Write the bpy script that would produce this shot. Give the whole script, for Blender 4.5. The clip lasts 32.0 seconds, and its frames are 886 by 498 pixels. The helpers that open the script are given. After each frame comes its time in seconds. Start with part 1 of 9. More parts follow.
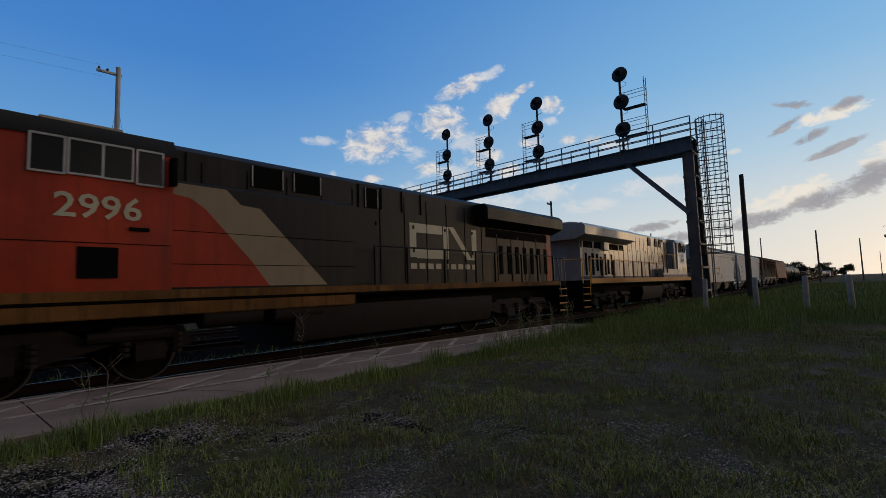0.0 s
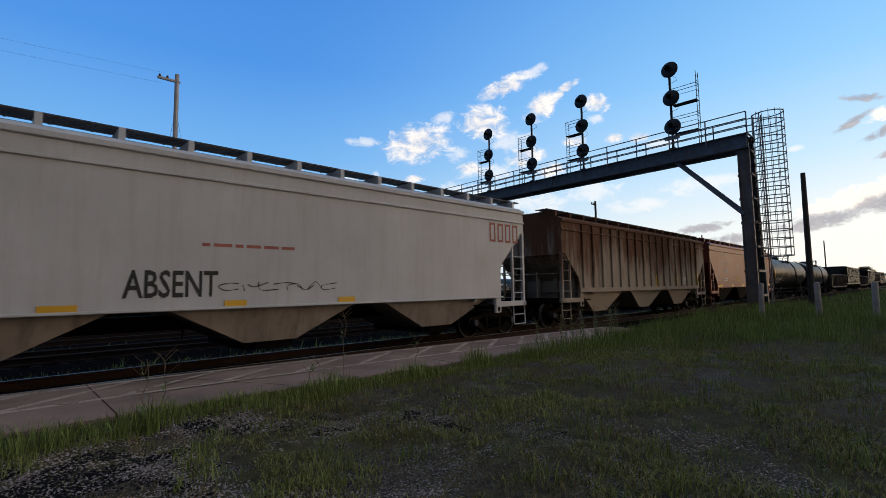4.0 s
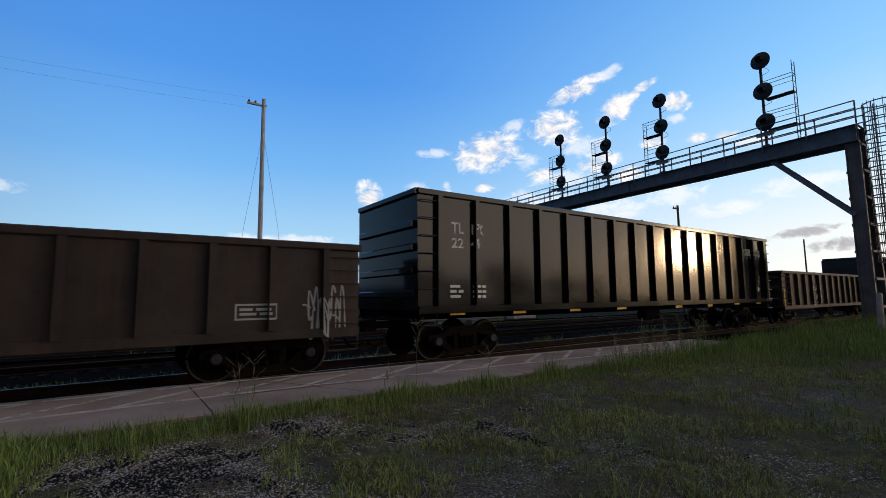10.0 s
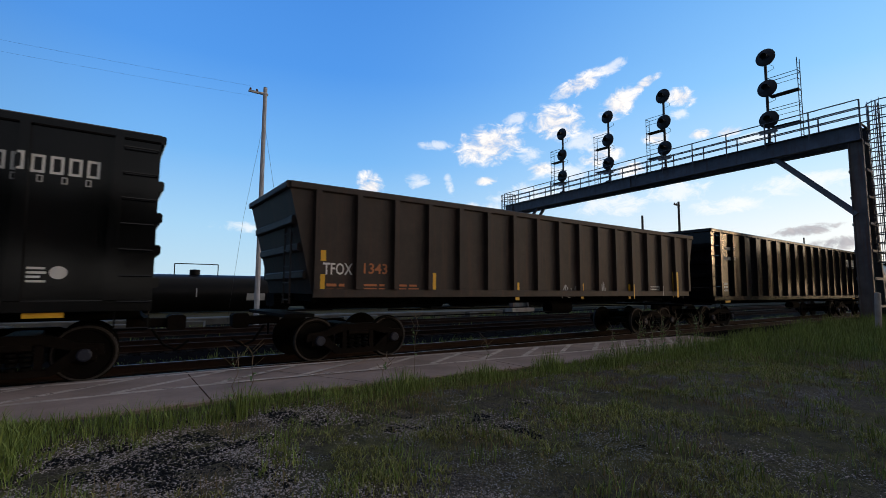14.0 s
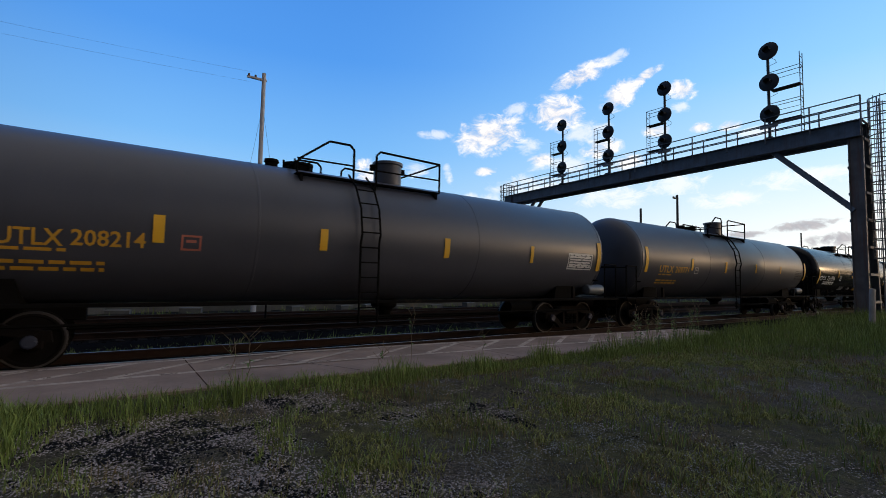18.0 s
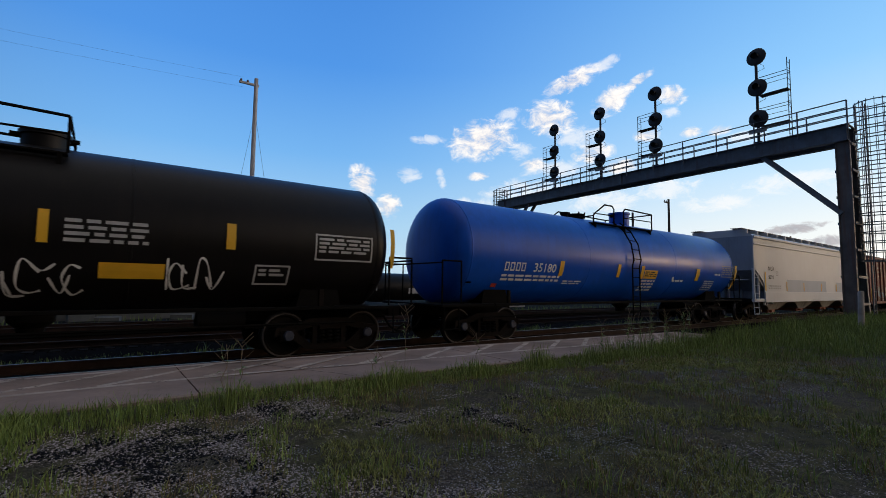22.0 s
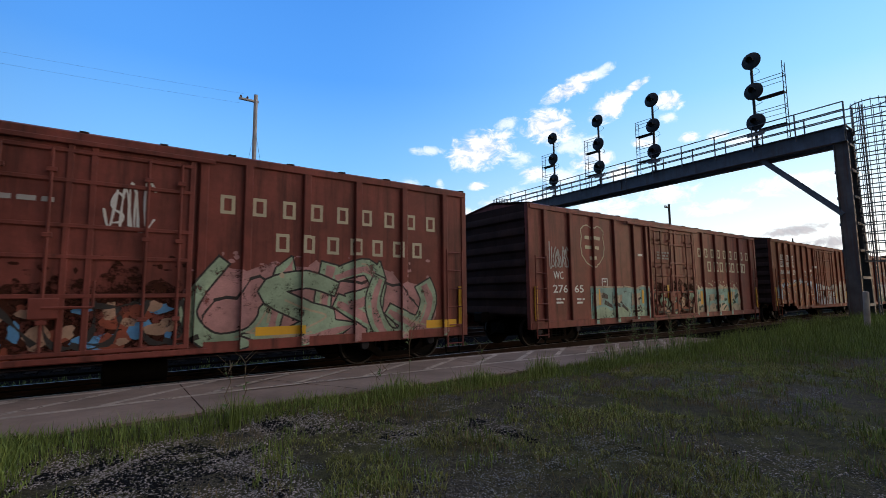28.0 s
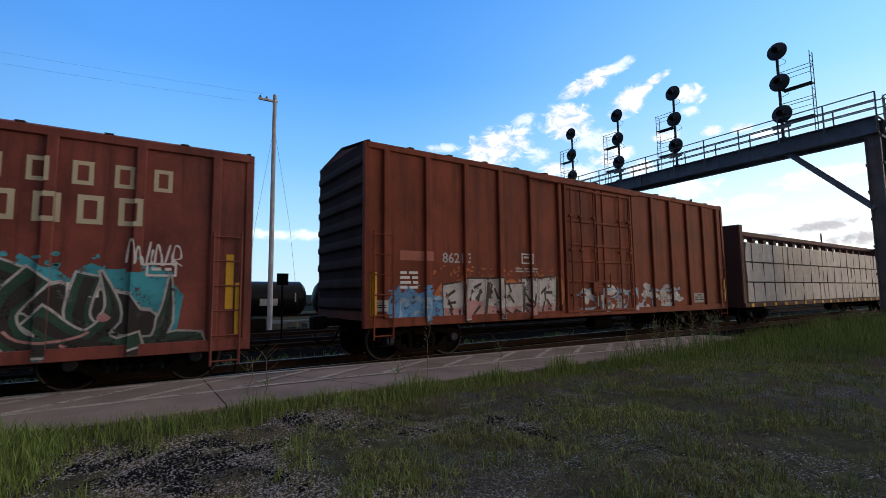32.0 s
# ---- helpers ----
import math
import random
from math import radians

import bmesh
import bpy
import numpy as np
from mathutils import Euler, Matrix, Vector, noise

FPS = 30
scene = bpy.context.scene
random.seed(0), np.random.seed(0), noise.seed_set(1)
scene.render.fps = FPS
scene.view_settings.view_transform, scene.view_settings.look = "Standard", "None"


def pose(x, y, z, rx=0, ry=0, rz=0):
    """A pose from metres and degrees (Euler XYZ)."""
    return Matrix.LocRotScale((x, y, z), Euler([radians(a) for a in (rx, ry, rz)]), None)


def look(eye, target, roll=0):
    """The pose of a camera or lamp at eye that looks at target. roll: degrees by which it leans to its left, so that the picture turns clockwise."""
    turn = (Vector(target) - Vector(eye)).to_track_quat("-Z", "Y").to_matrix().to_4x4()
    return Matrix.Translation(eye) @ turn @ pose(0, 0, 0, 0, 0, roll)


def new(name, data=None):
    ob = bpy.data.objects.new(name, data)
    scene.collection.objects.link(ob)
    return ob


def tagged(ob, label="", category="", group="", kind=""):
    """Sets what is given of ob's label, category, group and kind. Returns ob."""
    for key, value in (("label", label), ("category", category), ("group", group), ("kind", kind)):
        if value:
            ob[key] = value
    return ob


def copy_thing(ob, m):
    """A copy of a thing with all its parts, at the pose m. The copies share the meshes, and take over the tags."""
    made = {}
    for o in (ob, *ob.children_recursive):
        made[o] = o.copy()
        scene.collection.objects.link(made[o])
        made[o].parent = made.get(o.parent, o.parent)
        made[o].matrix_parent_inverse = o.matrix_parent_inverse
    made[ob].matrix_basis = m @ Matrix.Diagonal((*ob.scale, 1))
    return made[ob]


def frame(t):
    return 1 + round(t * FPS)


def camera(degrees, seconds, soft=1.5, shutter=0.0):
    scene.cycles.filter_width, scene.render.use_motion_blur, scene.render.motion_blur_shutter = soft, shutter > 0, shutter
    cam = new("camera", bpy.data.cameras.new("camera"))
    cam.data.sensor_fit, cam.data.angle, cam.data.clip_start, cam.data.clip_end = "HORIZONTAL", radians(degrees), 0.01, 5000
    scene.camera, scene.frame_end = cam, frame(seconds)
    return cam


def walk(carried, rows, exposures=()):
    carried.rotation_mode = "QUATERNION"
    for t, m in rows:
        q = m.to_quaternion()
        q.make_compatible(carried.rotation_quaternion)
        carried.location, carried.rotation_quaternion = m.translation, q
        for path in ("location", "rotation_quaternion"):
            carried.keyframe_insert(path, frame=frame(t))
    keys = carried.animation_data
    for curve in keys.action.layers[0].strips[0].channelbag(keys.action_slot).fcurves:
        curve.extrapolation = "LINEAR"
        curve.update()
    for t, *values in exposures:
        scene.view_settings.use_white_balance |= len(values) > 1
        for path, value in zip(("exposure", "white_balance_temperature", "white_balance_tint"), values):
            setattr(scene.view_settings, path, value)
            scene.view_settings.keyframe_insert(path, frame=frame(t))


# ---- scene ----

EYE = 1.53          # eye height over the rail head
cam = camera(87.15, 32.0, soft=0.85, shutter=0.05)
walk(cam, [
    (0, pose(0, 0, EYE, 94.68, 1.81, -48.88)),
    (0.5, pose(0, 0, EYE, 95.24, 1.82, -47.42)),
    (1, pose(0, 0, EYE, 95.48, 1.64, -46.01)),
    (1.5, pose(0, 0, EYE, 95.49, 1.59, -45.17)),
    (2, pose(0, 0, EYE, 95.54, 1.68, -44.72)),
    (2.5, pose(0, 0, EYE, 95.30, 1.31, -44.44)),
    (3, pose(0, 0, EYE, 95.08, 1.22, -45.02)),
    (3.5, pose(0, 0, EYE, 94.87, 0.98, -44.80)),
    (5.5, pose(0, 0, EYE, 95.26, 0.73, -38.35)),
    (6, pose(0, 0, EYE, 95.47, 0.46, -36.77)),
    (6.5, pose(0, 0, EYE, 95.65, 1.10, -36.91)),
    (7, pose(0, 0, EYE, 95.59, 1.38, -35.69)),
    (7.5, pose(0, 0, EYE, 95.94, 1.22, -35.12)),
    (8, pose(0, 0, EYE, 95.94, 1.28, -35.08)),
    (8.5, pose(0, 0, EYE, 95.70, 1.30, -35.50)),
    (9, pose(0, 0, EYE, 95.65, 1.26, -35.31)),
    (9.5, pose(0, 0, EYE, 95.55, 0.97, -35.30)),
    (10, pose(0, 0, EYE, 96.03, 0.70, -35.19)),
    (10.5, pose(0, 0, EYE, 96.04, 0.45, -35.20)),
    (11, pose(0, 0, EYE, 96.05, 0.43, -35.40)),
    (11.5, pose(0, 0, EYE, 96.12, 0.75, -35.26)),
    (12, pose(0, 0, EYE, 96.17, 0.24, -35.62)),
    (12.5, pose(0, 0, EYE, 95.90, 0.01, -35.36)),
    (13, pose(0, 0, EYE, 95.49, -0.20, -35.71)),
    (13.5, pose(0, 0, EYE, 95.25, -0.04, -35.51)),
    (14, pose(0, 0, EYE, 95.09, -0.28, -35.30)),
    (14.5, pose(0, 0, EYE, 94.87, -0.32, -35.57)),
    (16.5, pose(0, 0, EYE, 93.99, -0.62, -35.51)),
    (17, pose(0, 0, EYE, 94.10, -1.18, -35.62)),
    (17.5, pose(0, 0, EYE, 94.20, -0.88, -35.77)),
    (18, pose(0, 0, EYE, 93.87, -1.08, -35.61)),
    (18.5, pose(0, 0, EYE, 93.94, -1.29, -35.59)),
    (19, pose(0, 0, EYE, 94.03, -1.15, -35.42)),
    (19.5, pose(0, 0, EYE, 94.32, -1.42, -36.01)),
    (20, pose(0, 0, EYE, 94.14, -0.95, -36.30)),
    (20.5, pose(0, 0, EYE, 94.56, -0.71, -36.62)),
    (21, pose(0, 0, EYE, 94.48, -0.81, -36.59)),
    (21.5, pose(0, 0, EYE, 94.37, -0.88, -36.31)),
    (22, pose(0, 0, EYE, 94.46, -0.76, -36.40)),
    (22.5, pose(0, 0, EYE, 94.51, -0.73, -36.33)),
    (23, pose(0, 0, EYE, 94.42, -1.02, -36.25)),
    (23.5, pose(0, 0, EYE, 94.09, -0.85, -36.42)),
    (24, pose(0, 0, EYE, 94.30, -0.76, -36.80)),
    (24.5, pose(0, 0, EYE, 94.17, -0.35, -36.81)),
    (26.5, pose(0, 0, EYE, 94.88, 0.53, -36.16)),
    (27, pose(0, 0, EYE, 94.71, 0.53, -36.23)),
    (27.5, pose(0, 0, EYE, 95.08, 0.39, -35.81)),
    (28, pose(0, 0, EYE, 95.73, 0.59, -36.08)),
    (28.5, pose(0, 0, EYE, 95.68, 0.26, -35.64)),
    (29, pose(0, 0, EYE, 95.58, 0.17, -35.62)),
    (29.5, pose(0, 0, EYE, 95.23, 0.44, -35.75)),
    (30, pose(0, 0, EYE, 95.25, 1.15, -35.51)),
    (30.5, pose(0, 0, EYE, 95.06, 1.19, -35.59)),
    (31, pose(0, 0, EYE, 94.97, 0.95, -34.99)),
    (31.5, pose(0, 0, EYE, 95.18, 0.70, -34.49)),
    (32, pose(0, 0, EYE, 95.41, 0.63, -33.91)),
], exposures=((0, -0.5), (1, -0.28), (2, -0.12), (3, -0.05), (6, 0.02), (14, 0.05), (20, 0.12), (23, -0.05), (25, 0.1), (28, 0.3), (32, 0.33)))

# ---- light ----
SUN_AZ, SUN_EL = 117.0, 5.0      # degrees from the +y axis towards +x, and above the horizon
world = bpy.data.worlds.new("evening_sky")
scene.world = world
world.use_nodes = True


class Nodes:
    """Small helper to write node graphs as calls."""

    def __init__(self, tree):
        self.t = tree
        tree.nodes.clear()

    def add(self, kind, **inputs):
        n = self.t.nodes.new(kind)
        for key, value in inputs.items():
            sock = n.inputs[int(key[1:])] if key[0] == "i" and key[1:].isdigit() else n.inputs[key.replace("_", " ")]
            if isinstance(value, bpy.types.NodeSocket):
                self.t.links.new(value, sock)
            else:
                sock.default_value = value
        return n

    def math(self, op, a, b=0.0, c=0.0):
        n = self.add("ShaderNodeMath", i0=a, i1=b, i2=c)
        n.operation = op
        return n.outputs[0]

    def mix(self, fac, a, b, blend="MIX"):
        n = self.add("ShaderNodeMix")
        n.data_type, n.blend_type = "RGBA", blend
        for k, v in ((0, fac), (6, a), (7, b)):
            if isinstance(v, bpy.types.NodeSocket):
                self.t.links.new(v, n.inputs[k])
            else:
                n.inputs[k].default_value = v if k == 0 or len(v) == 4 else (*v, 1)
        return n.outputs[2]

    def ramp(self, fac, *stops):
        n = self.add("ShaderNodeValToRGB", i0=fac)
        el = n.color_ramp.elements
        while len(el) < len(stops):
            el.new(0.5)
        for e, (p, c) in zip(el, stops):
            e.position = p
            e.color = (c, c, c, 1) if isinstance(c, (int, float)) else (*c, 1)
        return n.outputs[0]

    def smooth(self, v, lo, hi):
        n = self.add("ShaderNodeMapRange", i0=v, i1=lo, i2=hi)
        n.interpolation_type = "SMOOTHSTEP"
        return n.outputs[0]


def build_sky():
    g = Nodes(world.node_tree)
    out = g.add("ShaderNodeOutputWorld")
    sky = g.add("ShaderNodeTexSky")
    sky.sky_type, sky.sun_disc = "NISHITA", False
    sky.sun_elevation, sky.sun_rotation = radians(SUN_EL), radians(SUN_AZ)
    sky.altitude, sky.air_density, sky.dust_density, sky.ozone_density = 200.0, 1.0, 0.7, 2.5
    way = g.add("ShaderNodeTexCoord").outputs["Generated"]
    xyz = g.add("ShaderNodeSeparateXYZ", i0=way)
    x, y, z = xyz.outputs[0], xyz.outputs[1], xyz.outputs[2]
    az = g.math("MULTIPLY", g.math("ARCTAN2", x, y), 57.2958)
    el = g.math("MULTIPLY", g.math("ARCSINE", z), 57.2958)
    # deep evening blue away from the sun, paling towards it and towards the horizon
    up = g.math("DIVIDE", g.math("MAXIMUM", el, 0.0), 90.0)
    blue = g.ramp(up, (0.0, (6.0, 8.0, 9.2)), (0.08, (4.2, 7.1, 9.8)), (0.17, (2.0, 5.1, 9.7)), (0.28, (0.9, 3.4, 8.9)), (0.42, (0.6, 2.6, 7.8)), (1.0, (0.6, 1.9, 5.0)))
    pale = g.ramp(up, (0.0, (12.0, 11.3, 10.2)), (0.07, (10.5, 10.8, 10.6)), (0.14, (6.8, 9.3, 11.3)), (0.24, (3.5, 7.2, 11.3)), (0.40, (1.7, 4.9, 10.0)), (1.0, (0.9, 2.6, 6.0)))
    sunward = g.math("ADD", g.math("MULTIPLY", x, math.sin(radians(SUN_AZ))), g.math("MULTIPLY", y, math.cos(radians(SUN_AZ))))
    tinted = g.mix(g.smooth(sunward, -0.1, 0.98), blue, pale)
    tinted = g.mix(g.math("MULTIPLY", g.smooth(sunward, -0.35, -0.9), 0.5), tinted, (0.5, 1.2, 3.0))
    # left sky, out of view, dimmed so the car ends stay dark
    tinted = g.mix(g.math("MULTIPLY", g.smooth(x, -0.28, -0.6), 0.85), tinted, (0.3, 0.6, 1.4))
    base = g.mix(0.9, sky.outputs[0], tinted)
    plane = g.add("ShaderNodeCombineXYZ", i0=g.math("MULTIPLY", az, 0.1), i1=g.math("MULTIPLY", el, 0.16), i2=0.0).outputs[0]
    n1 = g.add("ShaderNodeTexNoise", Vector=plane, Scale=4.6, Detail=9.0, Roughness=0.66, Distortion=0.5).outputs[0]
    n2 = g.add("ShaderNodeTexNoise", Vector=plane, Scale=1.6, Detail=5.0, Roughness=0.55).outputs[0]

    def gather(spots):
        cover = None
        for a0, e0, wa, we, tilt in spots:
            da, de = g.math("SUBTRACT", az, a0), g.math("SUBTRACT", el, e0)
            de = g.math("SUBTRACT", de, g.math("MULTIPLY", da, tilt))
            u, w = g.math("DIVIDE", da, wa), g.math("DIVIDE", de, we)
            q = g.math("ADD", g.math("MULTIPLY", u, u), g.math("MULTIPLY", w, w))
            c = g.math("SUBTRACT", 1.0, g.math("MINIMUM", q, 1.6))
            cover = c if cover is None else g.math("MAXIMUM", cover, c)
        return cover
    def billow(spots, rough, lo, hi):
        near = gather(spots)
        puff = g.smooth(g.math("ADD", g.math("MULTIPLY", g.math("SUBTRACT", n1, 0.5), rough), near), lo, hi)
        return g.math("MULTIPLY", puff, g.smooth(near, -0.5, 0.1))
    dense = billow(CLOUDS, 4.0, -0.1, 1.2)
    wisps = billow(WISPS, 3.4, 0.1, 1.2)
    grey = billow(BANKS, 4.2, 0.0, 1.0)
    rims = billow(RIMS, 4.0, 0.0, 0.95)
    # the sun has just gone behind cloud low down the line
    near_sun = g.math("MAXIMUM", g.math("ADD", g.math("MULTIPLY", x, math.sin(radians(SUN_AZ))), g.math("MULTIPLY", y, math.cos(radians(SUN_AZ)))), 0.0)
    low = g.math("POWER", g.math("SUBTRACT", 1.0, g.math("MINIMUM", g.math("ABSOLUTE", z), 1.0)), 7.0)
    glow = g.math("MULTIPLY", g.math("POWER", near_sun, 16.0), low)
    haze = g.mix(g.math("MINIMUM", g.math("MULTIPLY", glow, 1.25), 1.0), base, (22.0, 15.5, 9.0))
    # unseen sky overhead and behind: broken grey cloud added to shape the fill light
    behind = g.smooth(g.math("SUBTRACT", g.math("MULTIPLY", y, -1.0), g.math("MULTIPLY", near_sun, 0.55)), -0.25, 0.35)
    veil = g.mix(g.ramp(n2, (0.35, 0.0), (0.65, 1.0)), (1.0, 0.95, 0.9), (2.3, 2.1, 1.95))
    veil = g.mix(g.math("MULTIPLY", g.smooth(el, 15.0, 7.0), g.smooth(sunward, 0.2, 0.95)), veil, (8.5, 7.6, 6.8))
    # western cloud, out of view, brightened to light car sides; opposite side dimmed as dusk
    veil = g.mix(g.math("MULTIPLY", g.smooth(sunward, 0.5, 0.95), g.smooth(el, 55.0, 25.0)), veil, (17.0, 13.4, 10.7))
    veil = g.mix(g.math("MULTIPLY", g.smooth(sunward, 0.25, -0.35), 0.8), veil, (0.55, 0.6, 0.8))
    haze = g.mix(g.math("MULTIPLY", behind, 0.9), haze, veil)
    over = g.mix(g.ramp(n2, (0.35, 0.0), (0.65, 1.0)), (3.4, 3.35, 3.35), (6.3, 6.0, 5.8))
    haze = g.mix(g.math("MULTIPLY", g.smooth(el, 46.0, 66.0), 0.9), haze, over)
    lit = g.mix(g.ramp(n1, (0.38, 0.0), (0.62, 1.0)), (8.2, 7.7, 7.8), (11.5, 10.8, 10.0))
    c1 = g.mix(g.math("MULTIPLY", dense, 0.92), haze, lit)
    c1 = g.mix(g.math("MULTIPLY", wisps, 0.6), c1, (10.6, 10.3, 10.0))
    c1 = g.mix(g.math("MULTIPLY", rims, 0.9), c1, (12.0, 11.0, 9.6))
    shade = g.mix(g.ramp(n1, (0.4, 0.0), (0.6, 1.0)), (3.4, 3.4, 3.9), (5.4, 5.1, 5.3))
    c2 = g.mix(g.math("MULTIPLY", grey, 0.9), c1, shade)
    g.t.links.new(g.add("ShaderNodeBackground", Color=c2, Strength=SKY).outputs[0], out.inputs[0])


SKY = 0.1
# azimuth, elevation, half width, half height, tilt (degrees)
CLOUDS = ((41.0, 17.6, 4.6, 2.5, 0.12), (49.4, 19.8, 3.5, 2.2, 0.0), (26.3, 12.2, 1.8, 2.2, -0.3), (29.5, 9.6, 1.7, 1.7, 0.0), (56.6, 21.2, 2.4, 1.7, 0.25), (59.4, 22.8, 1.8, 0.7, 0.45), (52.0, 23.6, 3.4, 1.2, 0.3), (63.0, 20.9, 1.6, 1.1, -0.2), (40.6, 13.4, 1.5, 0.6, 0.1), (60.3, 17.0, 1.6, 0.8, 0.0), (64.8, 16.8, 1.3, 0.6, 0.0), (67.5, 16.6, 1.4, 0.6, 0.0), (54.4, 15.6, 2.6, 1.2, 0.1), (57.5, 13.8, 2.2, 1.0, 0.0), (47.5, 14.6, 1.8, 0.9, 0.0))
WISPS = ((55.5, 24.8, 2.6, 0.8, 0.35), (62.7, 19.0, 1.3, 0.8, 0.0), (53, 17.5, 3.0, 1.6, 0.0), (62.2, 11.0, 4.0, 1.6, 0.0), (36.0, 13.0, 0.8, 1.4, -1.0), (32, 13.5, 1.8, 1.2, 0.0), (39.5, 9.8, 3.2, 1.2, 0.1), (46, 11.5, 6, 1.6, 0.0), (55.5, 10.0, 5.0, 1.6, 0.0), (70, 15.6, 2.5, 0.7, 0), (74, 10.5, 6, 1.2, 0), (34.5, 17.6, 2.8, 0.7, 0.0), (67, 9.0, 5, 1.1, 0),
         (81.8, 13.1, 0.9, 0.4, 0.0), (-9, 10.5, 2.2, 0.8, 0), (-16, 21, 2, 0.7, 0), (16, 7, 8, 0.8, 0), (50, 14.0, 5, 1.3, 0), (46, 16.2, 2.0, 1.2, 0.0), (44, 20.5, 2.2, 0.8, 0.2))
RIMS = ((86.0, 7.8, 5.0, 1.3, 0.27), (90.0, 15.0, 3.4, 0.8, 0.1), (95.0, 11.0, 5.0, 1.5, 0.2))
BANKS = ((86.2, 14.6, 1.6, 0.5, 0.5), (91.0, 15.6, 1.6, 0.6, 0.2), (87.0, 16.6, 1.8, 0.5, -0.2), (83.5, 5.9, 4.6, 0.9, 0.13), (88.5, 7.2, 4.0, 1.15, 0.27), (92.5, 8.8, 4.0, 1.5, 0.3), (98, 11.0, 6, 1.6, 0.25), (75.6, 4.6, 2.6, 0.75, 0.08), (73.4, 6.0, 3.2, 0.6, 0.1), (68.5, 5.3, 2.5, 0.4, 0.0), (88.0, 13.2, 2.0, 0.55, 0.35), (90.0, 11.8, 2.4, 0.5, 0.3), (-7, 6.2, 3, 0.45, 0.1), (112, 13, 9, 2.0, 0.1), (39.0, 9.0, 2.0, 0.5, 0.1))
build_sky()
sun = new("sun", bpy.data.lights.new("sun", "SUN"))
sun.data.energy, sun.data.angle, sun.data.color = 0.26, radians(4.0), (1.0, 0.66, 0.36)
sun.matrix_basis = look((0, 0, 0), (-math.sin(radians(SUN_AZ)) * math.cos(radians(SUN_EL)), -math.cos(radians(SUN_AZ)) * math.cos(radians(SUN_EL)), -math.sin(radians(SUN_EL))))
scene.view_settings.exposure = 0.0

# ---- materials ----


def mat(name, color, rough=0.6, metal=0.0, vary=0.25, scale=3.0, bump=0.15, streak=0.0, streak_color=(0.10, 0.05, 0.03), coat=0.0, emit=0.0, by_object=0.0, by_island=0.0, fine=40.0, spec=0.5, thin=0.0):
    """A worn painted or raw surface: grain, stains at two scales, optional streaks that run down."""
    m = bpy.data.materials.new(name)
    m.use_nodes = True
    g = Nodes(m.node_tree)
    out = g.add("ShaderNodeOutputMaterial")
    p = g.add("ShaderNodeTexCoord").outputs["Object"]
    big = g.add("ShaderNodeTexNoise", Vector=p, Scale=scale * 0.35, Detail=5.0, Roughness=0.6).outputs[0]
    small = g.add("ShaderNodeTexNoise", Vector=p, Scale=fine, Detail=4.0, Roughness=0.65).outputs[0]
    dark = tuple(c * (1 - vary) for c in color)
    light = tuple(min(1.0, c * (1 + vary)) for c in color)
    col = g.mix(g.ramp(big, (0.3, 0.0), (0.7, 1.0)), dark, light)
    col = g.mix(g.math("MULTIPLY", g.ramp(small, (0.35, 1.0), (0.65, 0.0)), vary * 0.6), col, tuple(c * 0.55 for c in color))
    if by_object or by_island:
        r = g.add("ShaderNodeObjectInfo").outputs["Random"] if by_object else g.add("ShaderNodeNewGeometry").outputs["Random Per Island"]
        amount = by_object or by_island
        col = g.mix(g.math("MULTIPLY", r, amount), col, tuple(c * 0.35 for c in color))
    if streak:
        s = g.add("ShaderNodeMapping", i0=p)
        s.inputs["Scale"].default_value = (2.6, 2.6, 0.22)
        run = g.add("ShaderNodeTexNoise", Vector=s.outputs[0], Scale=1.7, Detail=7.0, Roughness=0.7).outputs[0]
        col = g.mix(g.math("MULTIPLY", g.ramp(run, (0.48, 0.0), (0.68, 1.0)), streak), col, streak_color)
    rgh = g.math("ADD", rough - 0.1, g.math("MULTIPLY", big, 0.2))
    b = g.add("ShaderNodeBump", Strength=bump, Distance=0.01, Height=small)
    sh = g.add("ShaderNodeBsdfPrincipled", Base_Color=col, Roughness=rgh, Metallic=metal, Specular_IOR_Level=spec, Normal=b.outputs[0])
    if coat:
        sh.inputs["Coat Weight"].default_value = coat
        sh.inputs["Coat Roughness"].default_value = 0.12
    if emit:
        g.t.links.new(col, sh.inputs["Emission Color"])
        sh.inputs["Emission Strength"].default_value = emit
    top = sh.outputs[0]
    if thin:
        # the coat has flaked or was sprayed thinly, and lets the surface below show
        flake = g.add("ShaderNodeTexNoise", Vector=p, Scale=3.4, Detail=9.0, Roughness=0.78).outputs[0]
        bare_ = g.add("ShaderNodeBsdfTransparent").outputs[0]
        top = g.add("ShaderNodeMixShader", i0=g.math("MULTIPLY", g.smooth(flake, thin + 0.07, thin - 0.05), 0.92), i1=sh.outputs[0], i2=bare_).outputs[0]
    g.t.links.new(top, out.inputs[0])
    return m


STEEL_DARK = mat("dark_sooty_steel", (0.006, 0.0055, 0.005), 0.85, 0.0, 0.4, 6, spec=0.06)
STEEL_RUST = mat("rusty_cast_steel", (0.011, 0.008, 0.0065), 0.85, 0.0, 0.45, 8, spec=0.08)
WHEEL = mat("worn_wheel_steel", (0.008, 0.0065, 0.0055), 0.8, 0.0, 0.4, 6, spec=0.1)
TREAD = mat("bright_wheel_tread", (0.06, 0.05, 0.045), 0.6, 0.3, 0.2, 6)
CAP_BLUE = mat("dull_blue_bearing_cap", (0.03, 0.038, 0.07), 0.6, by_object=0.5)
RAIL_SIDE = mat("rusty_rail", (0.045, 0.026, 0.019), 0.8, 0.2, 0.3, 8, spec=0.2)
